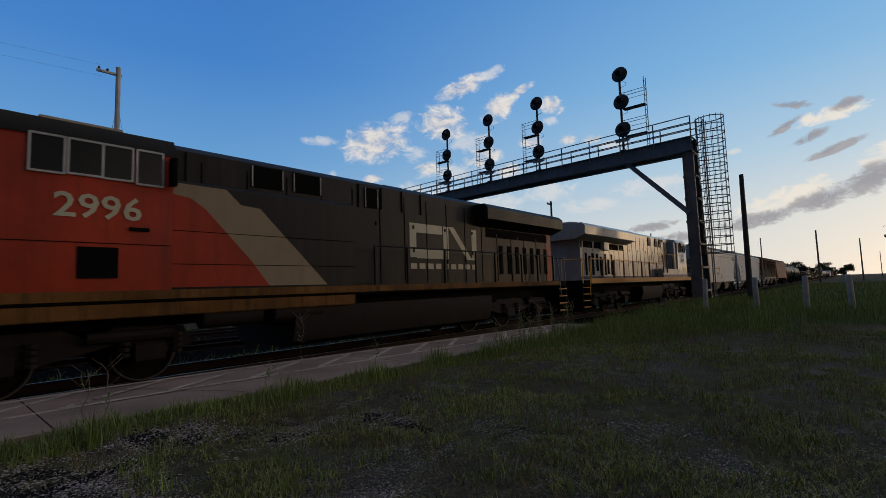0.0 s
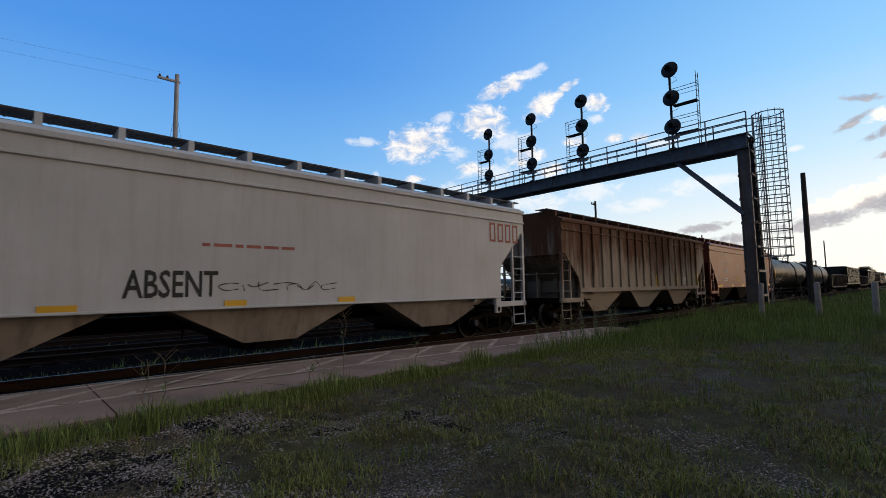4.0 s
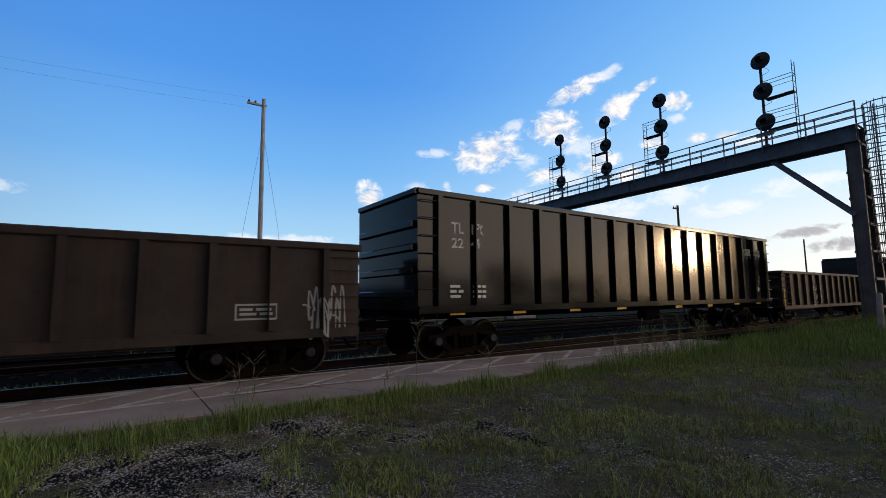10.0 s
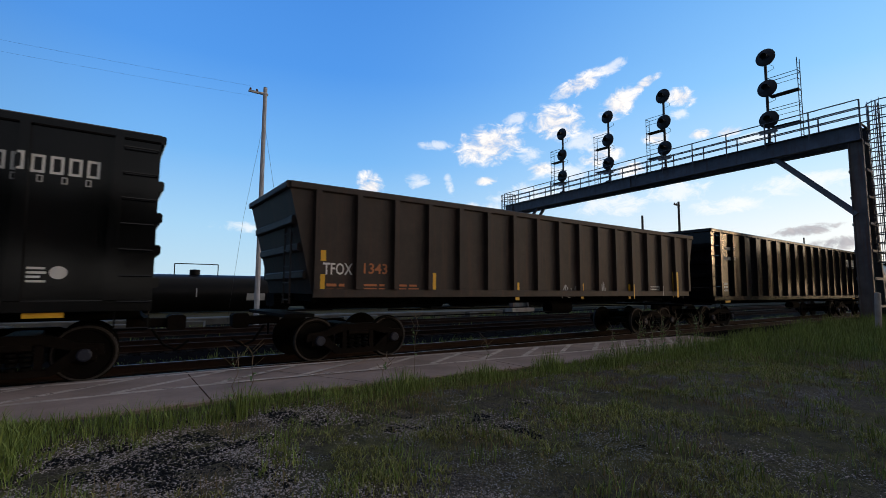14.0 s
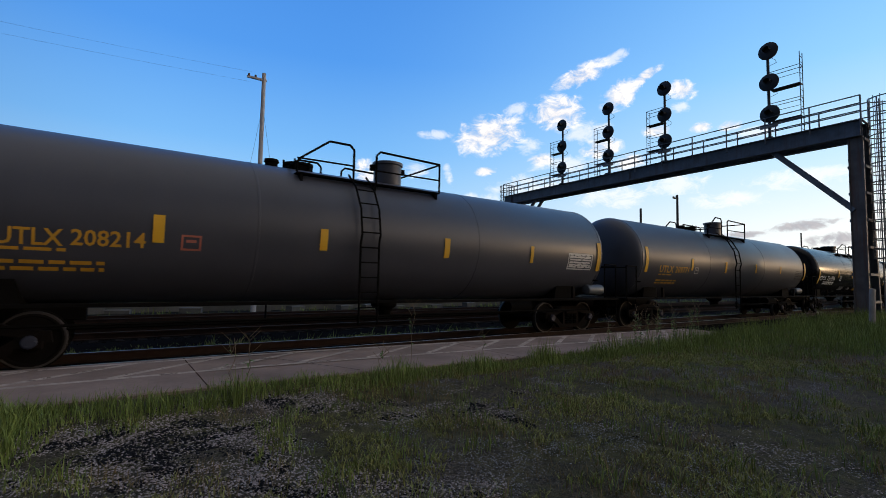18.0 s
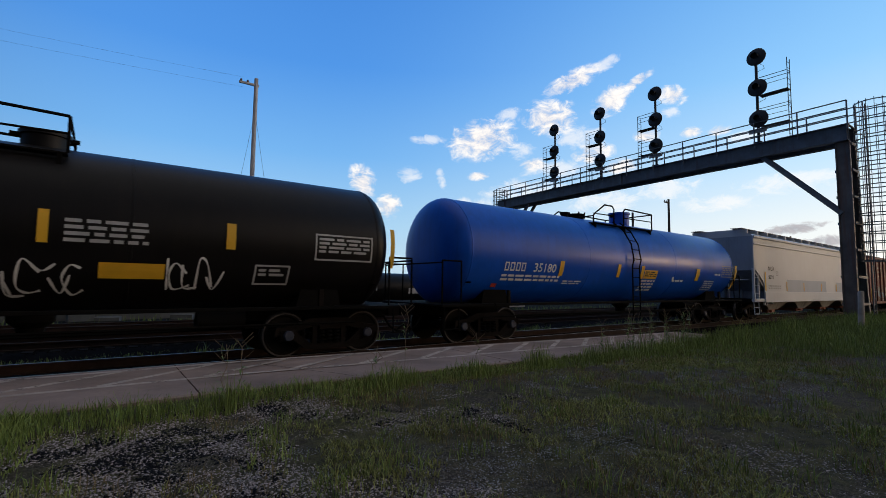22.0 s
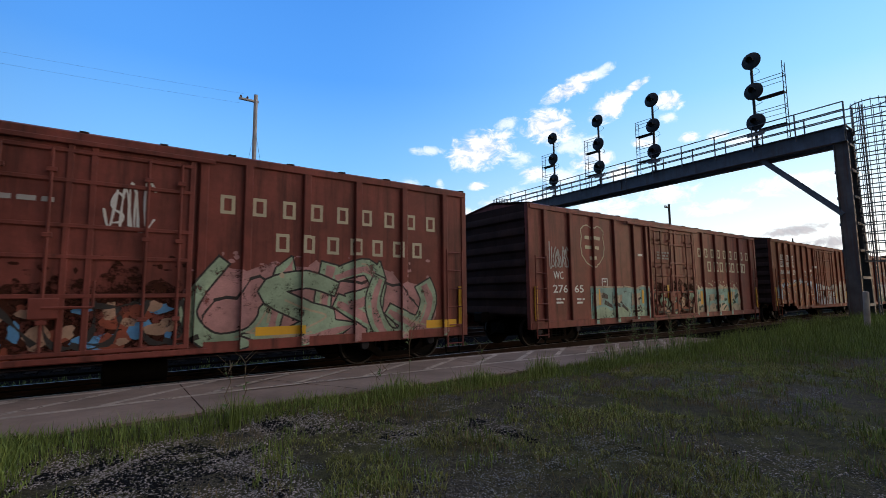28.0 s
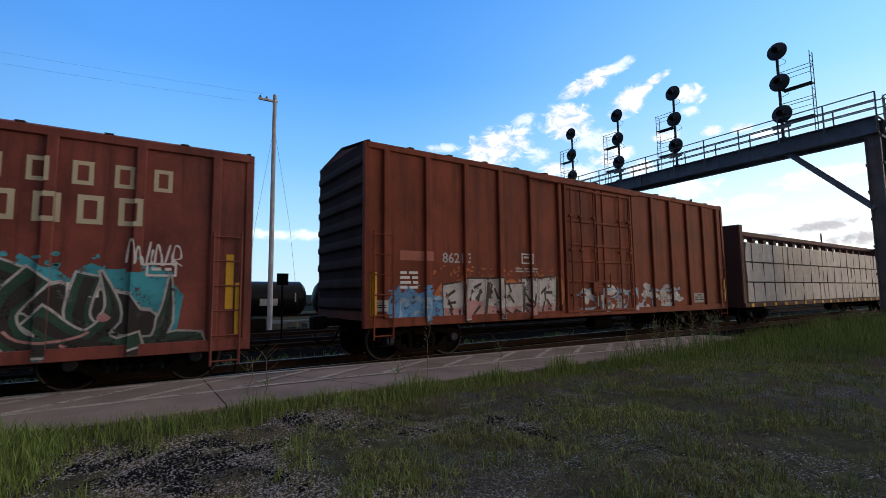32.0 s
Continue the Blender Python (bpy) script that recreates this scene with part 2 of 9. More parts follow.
RAIL_TOP = mat("polished_rail_head", (0.20, 0.18, 0.165), 0.5, 0.6, 0.1, 4)
TIE = mat("weathered_tie_timber", (0.022, 0.018, 0.015), 0.95, 0, 0.4, 10, by_object=0.4, spec=0.03)
RAIL_DULL = mat("dull_rail_head", (0.045, 0.04, 0.036), 0.8, 0.0, 0.2, 4, spec=0.1)
YELLOW = mat("yellow_reflective_strip", (0.75, 0.42, 0.02), 0.5, 0, 0.15)
WHITE_PAINT = mat("white_lettering", (0.72, 0.72, 0.70), 0.6, 0, 0.12)
GREY_PAINT = mat("faded_grey_lettering", (0.42, 0.42, 0.42), 0.7, 0, 0.2)
YELLOW_LETTER = mat("orange_yellow_lettering", (0.60, 0.33, 0.03), 0.6, 0, 0.12)
BLACK_LETTER = mat("black_lettering", (0.02, 0.02, 0.022), 0.6, 0, 0.12)
CREAM_LETTER = mat("cream_lettering", (0.55, 0.50, 0.36), 0.6, 0, 0.15)
GANTRY = mat("blue_grey_gantry_paint", (0.13, 0.155, 0.19), 0.55, 0.0, 0.3, 5, streak=0.5, streak_color=(0.10, 0.06, 0.045))
SIGNAL_BLACK = mat("flat_black_signal", (0.028, 0.029, 0.033), 0.5)
GALV = mat("galvanised_rail_steel", (0.16, 0.18, 0.20), 0.5, 0.5, 0.25)
LEG_PAINT = mat("rust_stained_leg_paint", (0.17, 0.15, 0.145), 0.45, 0.0, 0.4, 4, streak=0.85, streak_color=(0.17, 0.075, 0.045))
POLE_WOOD = mat("grey_pole_timber", (0.56, 0.54, 0.55), 0.85, 0, 0.2, 6)
POLE_DARK = mat("tarred_pole_timber", (0.06, 0.05, 0.045), 0.85, 0, 0.3, 6)
POST_CONC = mat("weathered_concrete_post", (0.42, 0.38, 0.34), 0.85, 0, 0.25, 6, streak=0.3, spec=0.2)
GLASS_DARK = mat("dark_window_glass", (0.004, 0.0045, 0.005), 0.06, 0.0, 0.1, spec=0.25, bump=0.02)
INSULATOR = mat("brown_glazed_porcelain", (0.12, 0.05, 0.03), 0.25)

# ---- mesh building ----


class Solid:
    """Collects faces of simple solids and becomes one mesh."""

    def __init__(self):
        self.v, self.f, self.m = [], [], []
        self.slot = 0

    def face(self, pts):
        n = len(self.v)
        self.v += [tuple(p) for p in pts]
        self.f.append(tuple(range(n, n + len(pts))))
        self.m.append(self.slot)

    def _add(self, pts, faces):
        n = len(self.v)
        self.v += [tuple(p) for p in pts]
        self.f += [tuple(n + i for i in q) for q in faces]
        self.m += [self.slot] * len(faces)

    def box(self, x0, x1, y0, y1, z0, z1, b=0.0):
        """An upright box; b chamfers the edges along the longest side."""
        if b <= 0:
            p = [(x, y, z) for x in (x0, x1) for y in (y0, y1) for z in (z0, z1)]
            self._add(p, [(0, 1, 3, 2), (4, 6, 7, 5), (0, 4, 5, 1), (2, 3, 7, 6), (0, 2, 6, 4), (1, 5, 7, 3)])
            return self
        dx, dy, dz = x1 - x0, y1 - y0, z1 - z0

        def octo(u0, u1, w0, w1):
            return [(u0 + b, w0), (u1 - b, w0), (u1, w0 + b), (u1, w1 - b), (u1 - b, w1), (u0 + b, w1), (u0, w1 - b), (u0, w0 + b)]
        if dz >= dx and dz >= dy:
            self.prism(octo(x0, x1, y0, y1), lambda u, w, t: (u, w, t), z0, z1)
        elif dx >= dy:
            self.prism(octo(y0, y1, z0, z1), lambda u, w, t: (t, u, w), x0, x1)
        else:
            self.prism(octo(x0, x1, z0, z1), lambda u, w, t: (u, t, w), y0, y1)
        return self

    def prism(self, outline, place, t0, t1, caps=True):
        n = len(outline)
        pts = [place(u, w, t0) for u, w in outline] + [place(u, w, t1) for u, w in outline]
        faces = [(i, (i + 1) % n, n + (i + 1) % n, n + i) for i in range(n)]
        if caps:
            faces += [tuple(range(n - 1, -1, -1)), tuple(range(n, 2 * n))]
        self._add(pts, faces)
        return self

    def side(self, outline, y0, y1):
        """An outline in x, z pushed from y0 to y1."""
        return self.prism(outline, lambda u, w, t: (u, t, w), y0, y1)

    def cross(self, outline, x0, x1, caps=True):
        """An outline in y, z pushed along the car."""
        return self.prism(outline, lambda u, w, t: (t, u, w), x0, x1, caps)

    def rod(self, a, b, r, n=6, r2=None, caps=True):
        a, b = Vector(a), Vector(b)
        d = (b - a).normalized()
        u = d.orthogonal().normalized()
        w = d.cross(u)
        r2 = r if r2 is None else r2
        pts = [a + (u * math.cos(2 * math.pi * i / n) + w * math.sin(2 * math.pi * i / n)) * r for i in range(n)]
        pts += [b + (u * math.cos(2 * math.pi * i / n) + w * math.sin(2 * math.pi * i / n)) * r2 for i in range(n)]
        faces = [(i, (i + 1) % n, n + (i + 1) % n, n + i) for i in range(n)]
        if caps:
            faces += [tuple(range(n - 1, -1, -1)), tuple(range(n, 2 * n))]
        self._add(pts, faces)
        return self

    def path(self, pts, r, n=6):
        for a, b in zip(pts, pts[1:]):
            self.rod(a, b, r, n)
        return self

    def lathe(self, rings, n, place, caps=True):
        """rings: (t, r) along an axis; place(t, r, angle) gives the point."""
        base = len(self.v)
        for t, r in rings:
            self.v += [tuple(place(t, r, 2 * math.pi * i / n)) for i in range(n)]
        for k in range(len(rings) - 1):
            for i in range(n):
                j = (i + 1) % n
                self.f.append((base + k * n + i, base + k * n + j, base + (k + 1) * n + j, base + (k + 1) * n + i))
                self.m.append(self.slot)
        for k in (0, len(rings) - 1) if caps else ():
            self.f.append(tuple(base + k * n + i for i in range(n)))
            self.m.append(self.slot)
        return self

    def mesh(self, name, mats, smooth=True):
        me = bpy.data.meshes.new(name)
        me.from_pydata(self.v, [], self.f)
        for m in mats if isinstance(mats, (list, tuple)) else [mats]:
            me.materials.append(m)
        me.polygons.foreach_set("material_index", self.m)
        bm = bmesh.new()
        bm.from_mesh(me)
        bmesh.ops.recalc_face_normals(bm, faces=bm.faces)
        bm.to_mesh(me)
        bm.free()
        if smooth:
            me.shade_smooth()
            me.set_sharp_from_angle(angle=radians(35))
        return me


def part(name, solid, material, parent, label=""):
    """One mesh object under a thing or a part."""
    me = solid if isinstance(solid, bpy.types.Mesh) else solid.mesh(name, material)
    ob = new(name, me)
    ob.parent = parent
    return tagged(ob, label) if label else ob


def thing(name, at, label, category, group="", kind=""):
    ob = new(name)
    ob.matrix_basis = at
    return tagged(ob, label, category, group, kind)


# ---- the ground, the platform and the tracks ----
TRACK_Y = 10.70      # centre line of the track that the train runs on
GROUND_Z = 0.05


def ground_material():
    m = bpy.data.materials.new("patchy_grass_and_gravel")
    m.use_nodes = True
    g = Nodes(m.node_tree)
    out = g.add("ShaderNodeOutputMaterial")
    p = g.add("ShaderNodeTexCoord").outputs["Object"]
    patch = g.add("ShaderNodeTexNoise", Vector=p, Scale=0.55, Detail=6.0, Roughness=0.62).outputs[0]
    grain = g.add("ShaderNodeTexNoise", Vector=p, Scale=28.0, Detail=6.0, Roughness=0.7).outputs[0]
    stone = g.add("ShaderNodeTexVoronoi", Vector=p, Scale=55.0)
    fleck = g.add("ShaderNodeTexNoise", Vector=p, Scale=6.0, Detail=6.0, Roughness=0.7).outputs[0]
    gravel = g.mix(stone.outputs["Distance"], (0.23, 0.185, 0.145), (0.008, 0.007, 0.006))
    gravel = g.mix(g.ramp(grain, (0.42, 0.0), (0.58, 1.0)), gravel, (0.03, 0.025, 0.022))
    turf = g.mix(g.ramp(fleck, (0.35, 0.0), (0.65, 1.0)), (0.028, 0.027, 0.012), (0.105, 0.092, 0.042))
    col = g.mix(g.ramp(g.math("ADD", g.math("MULTIPLY", patch, 0.75), g.math("MULTIPLY", fleck, 0.25)), (0.40, 0.0), (0.54, 1.0)), gravel, turf)
    b = g.add("ShaderNodeBump", Strength=0.6, Distance=0.02, Height=g.math("ADD", stone.outputs["Distance"], grain))
    sh = g.add("ShaderNodeBsdfPrincipled", Base_Color=col, Roughness=0.95, Specular_IOR_Level=0.08, Normal=b.outputs[0])
    g.t.links.new(sh.outputs[0], out.inputs[0])
    return m


def lift(x, y):
    """Height of the ground: flat beyond the tracks, a slight rise under the tall grass."""
    if y > 6.5:
        return GROUND_Z - 0.45
    h = GROUND_Z + 0.05 * (noise.noise((x * 0.35, y * 0.35, 0)) + 0.4 * noise.noise((x * 1.3, y * 1.3, 3)))
    rise = max(0.0, min(1.0, (x - 12) / 8)) * 0.12
    # soil and roots have built up against the platform
    k = max(0.0, min(1.0, (y - 4.9) / 1.1)) * max(0.0, min(1.0, (15.0 - x) / 4))
    edge = 0.15 - 0.22 * max(0.0, min(1.0, (x - 2) / 15.0)) + 0.02 * noise.noise((x * 1.5, y, 6))
    return (h + rise) * (1 - k) + max(edge, h + rise) * k


def build_ground():
    xs = [-3000, -800, -200, -60, -25] + [i * 0.5 for i in range(-36, 81)] + [50, 70, 110, 200, 500, 1200, 4000]
    ys = [-3000, -600, -120, -40, -15] + [i * 0.5 for i in range(-14, 13)] + [6.4, 6.6, 7.2, 16, 30, 60, 120, 300, 900, 3500]
    s = Solid()
    n = len(ys)
    s.v = [(x, y, lift(x, y)) for x in xs for y in ys]
    s.f = [(i * n + j, (i + 1) * n + j, (i + 1) * n + j + 1, i * n + j + 1) for i in range(len(xs) - 1) for j in range(n - 1)]
    s.m = [0] * len(s.f)
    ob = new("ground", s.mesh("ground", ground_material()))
    tagged(ob, "flat waste ground of patchy grass and gravel by the railway", "ground", kind="structure")


build_ground()
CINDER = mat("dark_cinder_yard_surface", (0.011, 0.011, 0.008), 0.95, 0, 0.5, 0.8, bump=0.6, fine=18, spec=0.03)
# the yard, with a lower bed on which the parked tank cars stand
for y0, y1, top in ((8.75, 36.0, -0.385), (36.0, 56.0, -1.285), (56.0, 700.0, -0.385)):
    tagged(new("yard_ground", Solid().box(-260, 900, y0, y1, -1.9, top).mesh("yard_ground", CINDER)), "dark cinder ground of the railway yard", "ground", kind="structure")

CONCRETE = mat("weathered_platform_concrete", (0.27, 0.195, 0.162), 0.9, 0, 0.32, 2.6, bump=0.3, fine=14, spec=0.15)
LINE_PAINT = mat("worn_white_line_paint", (0.46, 0.37, 0.31), 0.85, 0, 0.3, 8, spec=0.15, thin=0.40)
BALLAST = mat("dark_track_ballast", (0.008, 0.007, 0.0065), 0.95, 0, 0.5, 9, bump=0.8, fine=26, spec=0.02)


def plat_z(x):
    """Top of the platform, which ramps down to the end of the walkway."""
    return 0.20 - 0.22 * max(0.0, min(1.0, (x - 2) / 15.0))


def build_platform():
    ob = thing("platform", pose(0, 0, 0), "low cracked concrete platform beside the track", "platform", "", "structure")
    edges = [-40, -30, -20, -14.5, -9.4, -4.2, 1.05, 6.3, 11.6, 16.8]
    for a, b in zip(edges, edges[1:]):
        za, zb = plat_z(a), plat_z(b)
        x0, x1 = a + 0.01, b - 0.01
        n = 6
        # the slab's edges are slightly worn and uneven
        s = Solid()
        top = []
        for k in range(n + 1):
            x = x0 + (x1 - x0) * k / n
            zt = za + (zb - za) * k / n
            w = 0.012 * noise.noise((x * 1.7, 3.1, 0.4))
            top.append((x, (6.3, -0.45), (6.3, zt - 0.02), (6.325, zt), (8.63 + w, zt), (8.65 + w, zt - 0.02), (8.65, -0.45)))
        m = 6
        s.v += [(r[0], y, z) for r in top for y, z in r[1:]]
        s.f += [(k * m + j, (k + 1) * m + j, (k + 1) * m + (j + 1) % m, k * m + (j + 1) % m) for k in range(n) for j in range(m)]
        s.f += [tuple(range(m - 1, -1, -1)), tuple(n * m + j for j in range(m))]
        s.m = [0] * len(s.f)
        part("slab", s.mesh("slab", CONCRETE, smooth=False), None, ob)

    def stripe(x0, y0, x1, y1, w, n):
        line = Solid()
        d = Vector((x1 - x0, y1 - y0, 0)).normalized()
        nrm = Vector((-d.y, d.x, 0)) * w / 2
        for k in range(n):
            a, b = k / n, (k + 1) / n
            q = []
            for t, sg in ((a, -1), (b, -1), (b, 1), (a, 1)):
                x, y = x0 + (x1 - x0) * t + nrm.x * sg, y0 + (y1 - y0) * t + nrm.y * sg
                q.append((x, y, plat_z(x) + 0.004))
            line.face(q)
        part("painted_line", line, LINE_PAINT, ob, "worn white painted safety line")
    stripe(-30, 7.32, 16.5, 7.32, 0.11, 60)
    stripe(-30, 8.45, 16.5, 8.45, 0.11, 60)
    x = -28.0
    while x < 15.5:
        stripe(x, 7.38, x + 1.5, 8.39, 0.11, 4)
        x += 1.22
    for x0, y0, x1, y1 in ((2.2, 8.1, 3.1, 6.4), (6.6, 8.0, 8.2, 7.0), (-3.0, 6.9, -1.2, 7.3)):
        crack = Solid()
        n = 9
        p = [Vector((x0 + (x1 - x0) * k / n + 0.06 * noise.noise((k * 0.9, x0, 1)), y0 + (y1 - y0) * k / n + 0.06 * noise.noise((k * 0.8, x0, 4)), 0)) for k in range(n + 1)]
        for u, v in zip(p, p[1:]):
            d = (v - u).normalized()
            nn = Vector((-d.y, d.x, 0)) * 0.008
            crack.face([(q.x, q.y, plat_z(q.x) + 0.0055) for q in (u - nn, v - nn, v + nn, u + nn)])
        part("crack", crack, STEEL_DARK, ob, "dark grit-filled crack")


build_platform()


def rail_outline(y):
    return [(y - 0.07, -0.18), (y + 0.07, -0.18), (y + 0.07, -0.165), (y + 0.012, -0.15), (y + 0.012, -0.04), (y + 0.037, -0.03), (y + 0.037, -0.008), (y + 0.03, 0.0), (y - 0.03, 0.0), (y - 0.037, -0.008), (y - 0.037, -0.03), (y - 0.012, -0.04), (y - 0.012, -0.15), (y - 0.07, -0.165)]


def build_track(yc, x0, x1, ties, label, head=RAIL_TOP):
    t = thing("railway_track", pose(0, yc, 0), label, "railway track", "parallel tracks", "structure")
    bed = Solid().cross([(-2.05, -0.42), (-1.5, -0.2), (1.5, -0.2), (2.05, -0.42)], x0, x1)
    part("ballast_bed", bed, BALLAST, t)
    for y in (-0.7525, 0.7525):
        r = Solid()
        r.cross(rail_outline(y), x0, x1)
        rail = part("rail", r, RAIL_SIDE, t)
        part("rail_head", Solid().box(x0, x1, y - 0.028, y + 0.028, 0.0, 0.003), head, rail, "worn running surface")
    if ties:
        me = Solid().box(-0.11, 0.11, -1.28, 1.28, -0.33, -0.185, 0.015).mesh("tie", TIE)
        x = ties[0]
        while x < ties[1]:
            ob = part("tie", me, None, t)
            ob.location = (x + random.uniform(-0.02, 0.02), random.uniform(-0.03, 0.03), 0)
            x += 0.53
    return t


build_track(TRACK_Y, -250, 900, (-14, 60), "main track with shiny worn rails on dark ballast")
build_track(16.0, -250, 900, (-14, 40), "second track with rails on dark ballast", RAIL_DULL)
build_track(20.6, -250, 900, None, "third track with rails among low weeds", RAIL_DULL)
build_track(83.0, -250, 900, None, "distant yard track under parked tank cars", RAIL_DULL)

# ---- the signal gantry ----
GX = 29.0            # where the gantry stands along the track
SKEW = 0.055         # it stands slightly askew


def build_gantry():
    y0, y1 = 6.05, 32.0
    zb, zt = 8.70, 9.50
    g = thing("signal_gantry", pose(GX, 0, 0), "blue-grey steel signal bridge spanning the tracks with railed walkway", "signal gantry")

    def at(y, dx=0.0):
        return SKEW * (y - 6.5) + dx

    def beam(s, ya, yb, dx0, dx1, z0, z1):
        p = [(at(y, dx), y, z) for y in (ya, yb) for dx in (dx0, dx1) for z in (z0, z1)]
        s._add(p, [(0, 1, 3, 2), (4, 6, 7, 5), (0, 4, 5, 1), (2, 3, 7, 6), (0, 2, 6, 4), (1, 5, 7, 3)])
    for dx in (-0.55, 0.55):
        s = Solid()
        beam(s, y0, y1, dx - 0.015, dx + 0.015, zb + 0.03, zt - 0.03)
        beam(s, y0, y1, dx - 0.16, dx + 0.16, zt - 0.03, zt)
        beam(s, y0, y1, dx - 0.16, dx + 0.16, zb, zb + 0.03)
        y = y0 + 0.05
        while y < y1:
            beam(s, y, y + 0.02, dx - 0.13, dx + 0.13, zb + 0.03, zt - 0.03)
            y += 12.4
        part("girder", s, GANTRY, g)
    deck = Solid()
    y = y0
    while y < y1 - 0.1:
        beam(deck, y, y + 0.09, -0.5, 0.5, zt - 0.02, zt + 0.02)
        y += 0.16
    part("walkway_grating", deck, GALV, g)
    for dx in (-0.72, 0.72):
        rl = Solid()
        for z in (0.38, 0.74, 1.12):
            rl.rod((at(y0, dx), y0, zt + z), (at(y1, dx), y1, zt + z), 0.03, 6)
        railing = part("railing", rl, GANTRY, g)
        y = y0
        me = Solid().rod((0, 0, -0.3), (0, 0, 1.12), 0.035, 6).mesh("railing_post", GANTRY)
        while y <= y1 + 0.01:
            o = part("railing_post", me, None, railing)
            o.location = (at(y, dx), y, zt)
            y += (y1 - y0) / 13
    for yl, name in ((6.34, "near"), (31.4, "far")):
        far = name == "far"
        s = Solid()
        xx = at(yl, -0.42)
        s.box(xx - 0.02, xx + 0.02, yl - 0.27, yl + 0.27, -0.45, zb)
        for yy in (-0.26, 0.26):
            s.box(xx - 0.1, xx + 0.1, yl + yy - 0.02, yl + yy + 0.02, -0.45, zb)
        leg = part("leg", s, LEG_PAINT, g, "rust-streaked riveted steel gantry leg")
        # the rear column spreads towards its foot
        foot, head = at(yl, 1.5), at(yl, 0.42)
        r = Solid()
        for yy in (-0.3, 0.3):
            p = [(head - 0.1, yl + yy, zb), (head + 0.1, yl + yy, zb), (foot + 0.1, yl + yy, -0.45), (foot - 0.1, yl + yy, -0.45)]
            q = [(x, y + 0.03, z) for x, y, z in p]
            r._add(p + q, [(0, 1, 2, 3), (7, 6, 5, 4), (0, 4, 5, 1), (1, 5, 6, 2), (2, 6, 7, 3), (3, 7, 4, 0)])
        p = [(head, yl - 0.3, zb), (head, yl + 0.3, zb), (foot, yl + 0.3, -0.45), (foot, yl - 0.3, -0.45)]
        r._add(p + [(x + 0.03, y, z) for x, y, z in p], [(0, 1, 2, 3), (7, 6, 5, 4), (0, 4, 5, 1), (1, 5, 6, 2), (2, 6, 7, 3), (3, 7, 4, 0)])
        part("rear_column", r, GANTRY, leg)
        p = [(xx, yl, zb), (head, yl, zb), (foot, yl, -0.45), (xx, yl, -0.45)]
        wp = Solid()
        wp._add(p + [(x, y + 0.02, z) for x, y, z in p], [(0, 1, 2, 3), (7, 6, 5, 4), (0, 4, 5, 1), (1, 5, 6, 2), (2, 6, 7, 3), (3, 7, 4, 0)])
        part("web_plate", wp, GANTRY, leg)
        for k in range(7):
            z = 0.9 + k * 1.28
            xr = foot + (head - foot) * (z + 0.45) / (zb + 0.45)
            for yy in (-0.32, 0.32):
                part("batten", Solid().box(xx, xr, yl + yy - 0.02, yl + yy + 0.02, z - 0.06, z + 0.06), GANTRY, leg)
        part("footing", Solid().box(at(yl, -0.8), at(yl, 2.0), yl - 0.5, yl + 0.5, -0.6, -0.02, 0.04), POST_CONC, leg)
        sg = -1 if far else 1
        br = Solid()
        for dx in (-0.42, 0.42):
            a, b = Vector((at(yl, dx), yl + sg * 0.15, 5.2)), Vector((at(yl + sg * 3.5, dx), yl + sg * 3.5, zb + 0.05))
            br.rod(a, b, 0.14, 4)
        for k in range(1, 6):
            a = Vector((at(yl, -0.42), yl + sg * 0.15, 5.2)).lerp(Vector((at(yl + sg * 3.5, -0.42), yl + sg * 3.5, zb)), k / 6)
            br.rod(a, a + Vector((0.84, 0, 0)), 0.03, 4)
        part("knee_brace", br, GANTRY, g)
        # caged ladder on the outer side of the leg
        yc = yl - sg * 1.0
        xc = at(yl) + (0.55 if not far else 0.2)
        ld = Solid()
        for dx in (-0.22, 0.22):
            ld.rod((xc + dx, yc + sg * 0.35, 0.4), (xc + dx, yc + sg * 0.35, zt + 1.2), 0.028, 6)
        z = 0.6
        while z < zt + 1.1:
            ld.rod((xc - 0.22, yc + sg * 0.35, z), (xc + 0.22, yc + sg * 0.35, z), 0.014, 5)
            z += 0.3
        ladder = part("ladder", ld, GANTRY, g)
        cg = Solid()
        z = 2.95
        pts = [(xc + 0.62 * math.cos(a), yc + 0.72 * math.sin(a)) for a in [radians(q) for q in range(0, 360, 24)]]
        while z < zt + 1.25:
            cg.path([(x, y, z) for x, y in pts] + [(*pts[0], z)], 0.03, 4)
            z += 0.45
        for x, y in pts:
            cg.rod((x, y, 2.95), (x, y, zt + 1.2), 0.016, 4)
        part("safety_cage", cg, GANTRY, ladder, "round hooped safety cage")


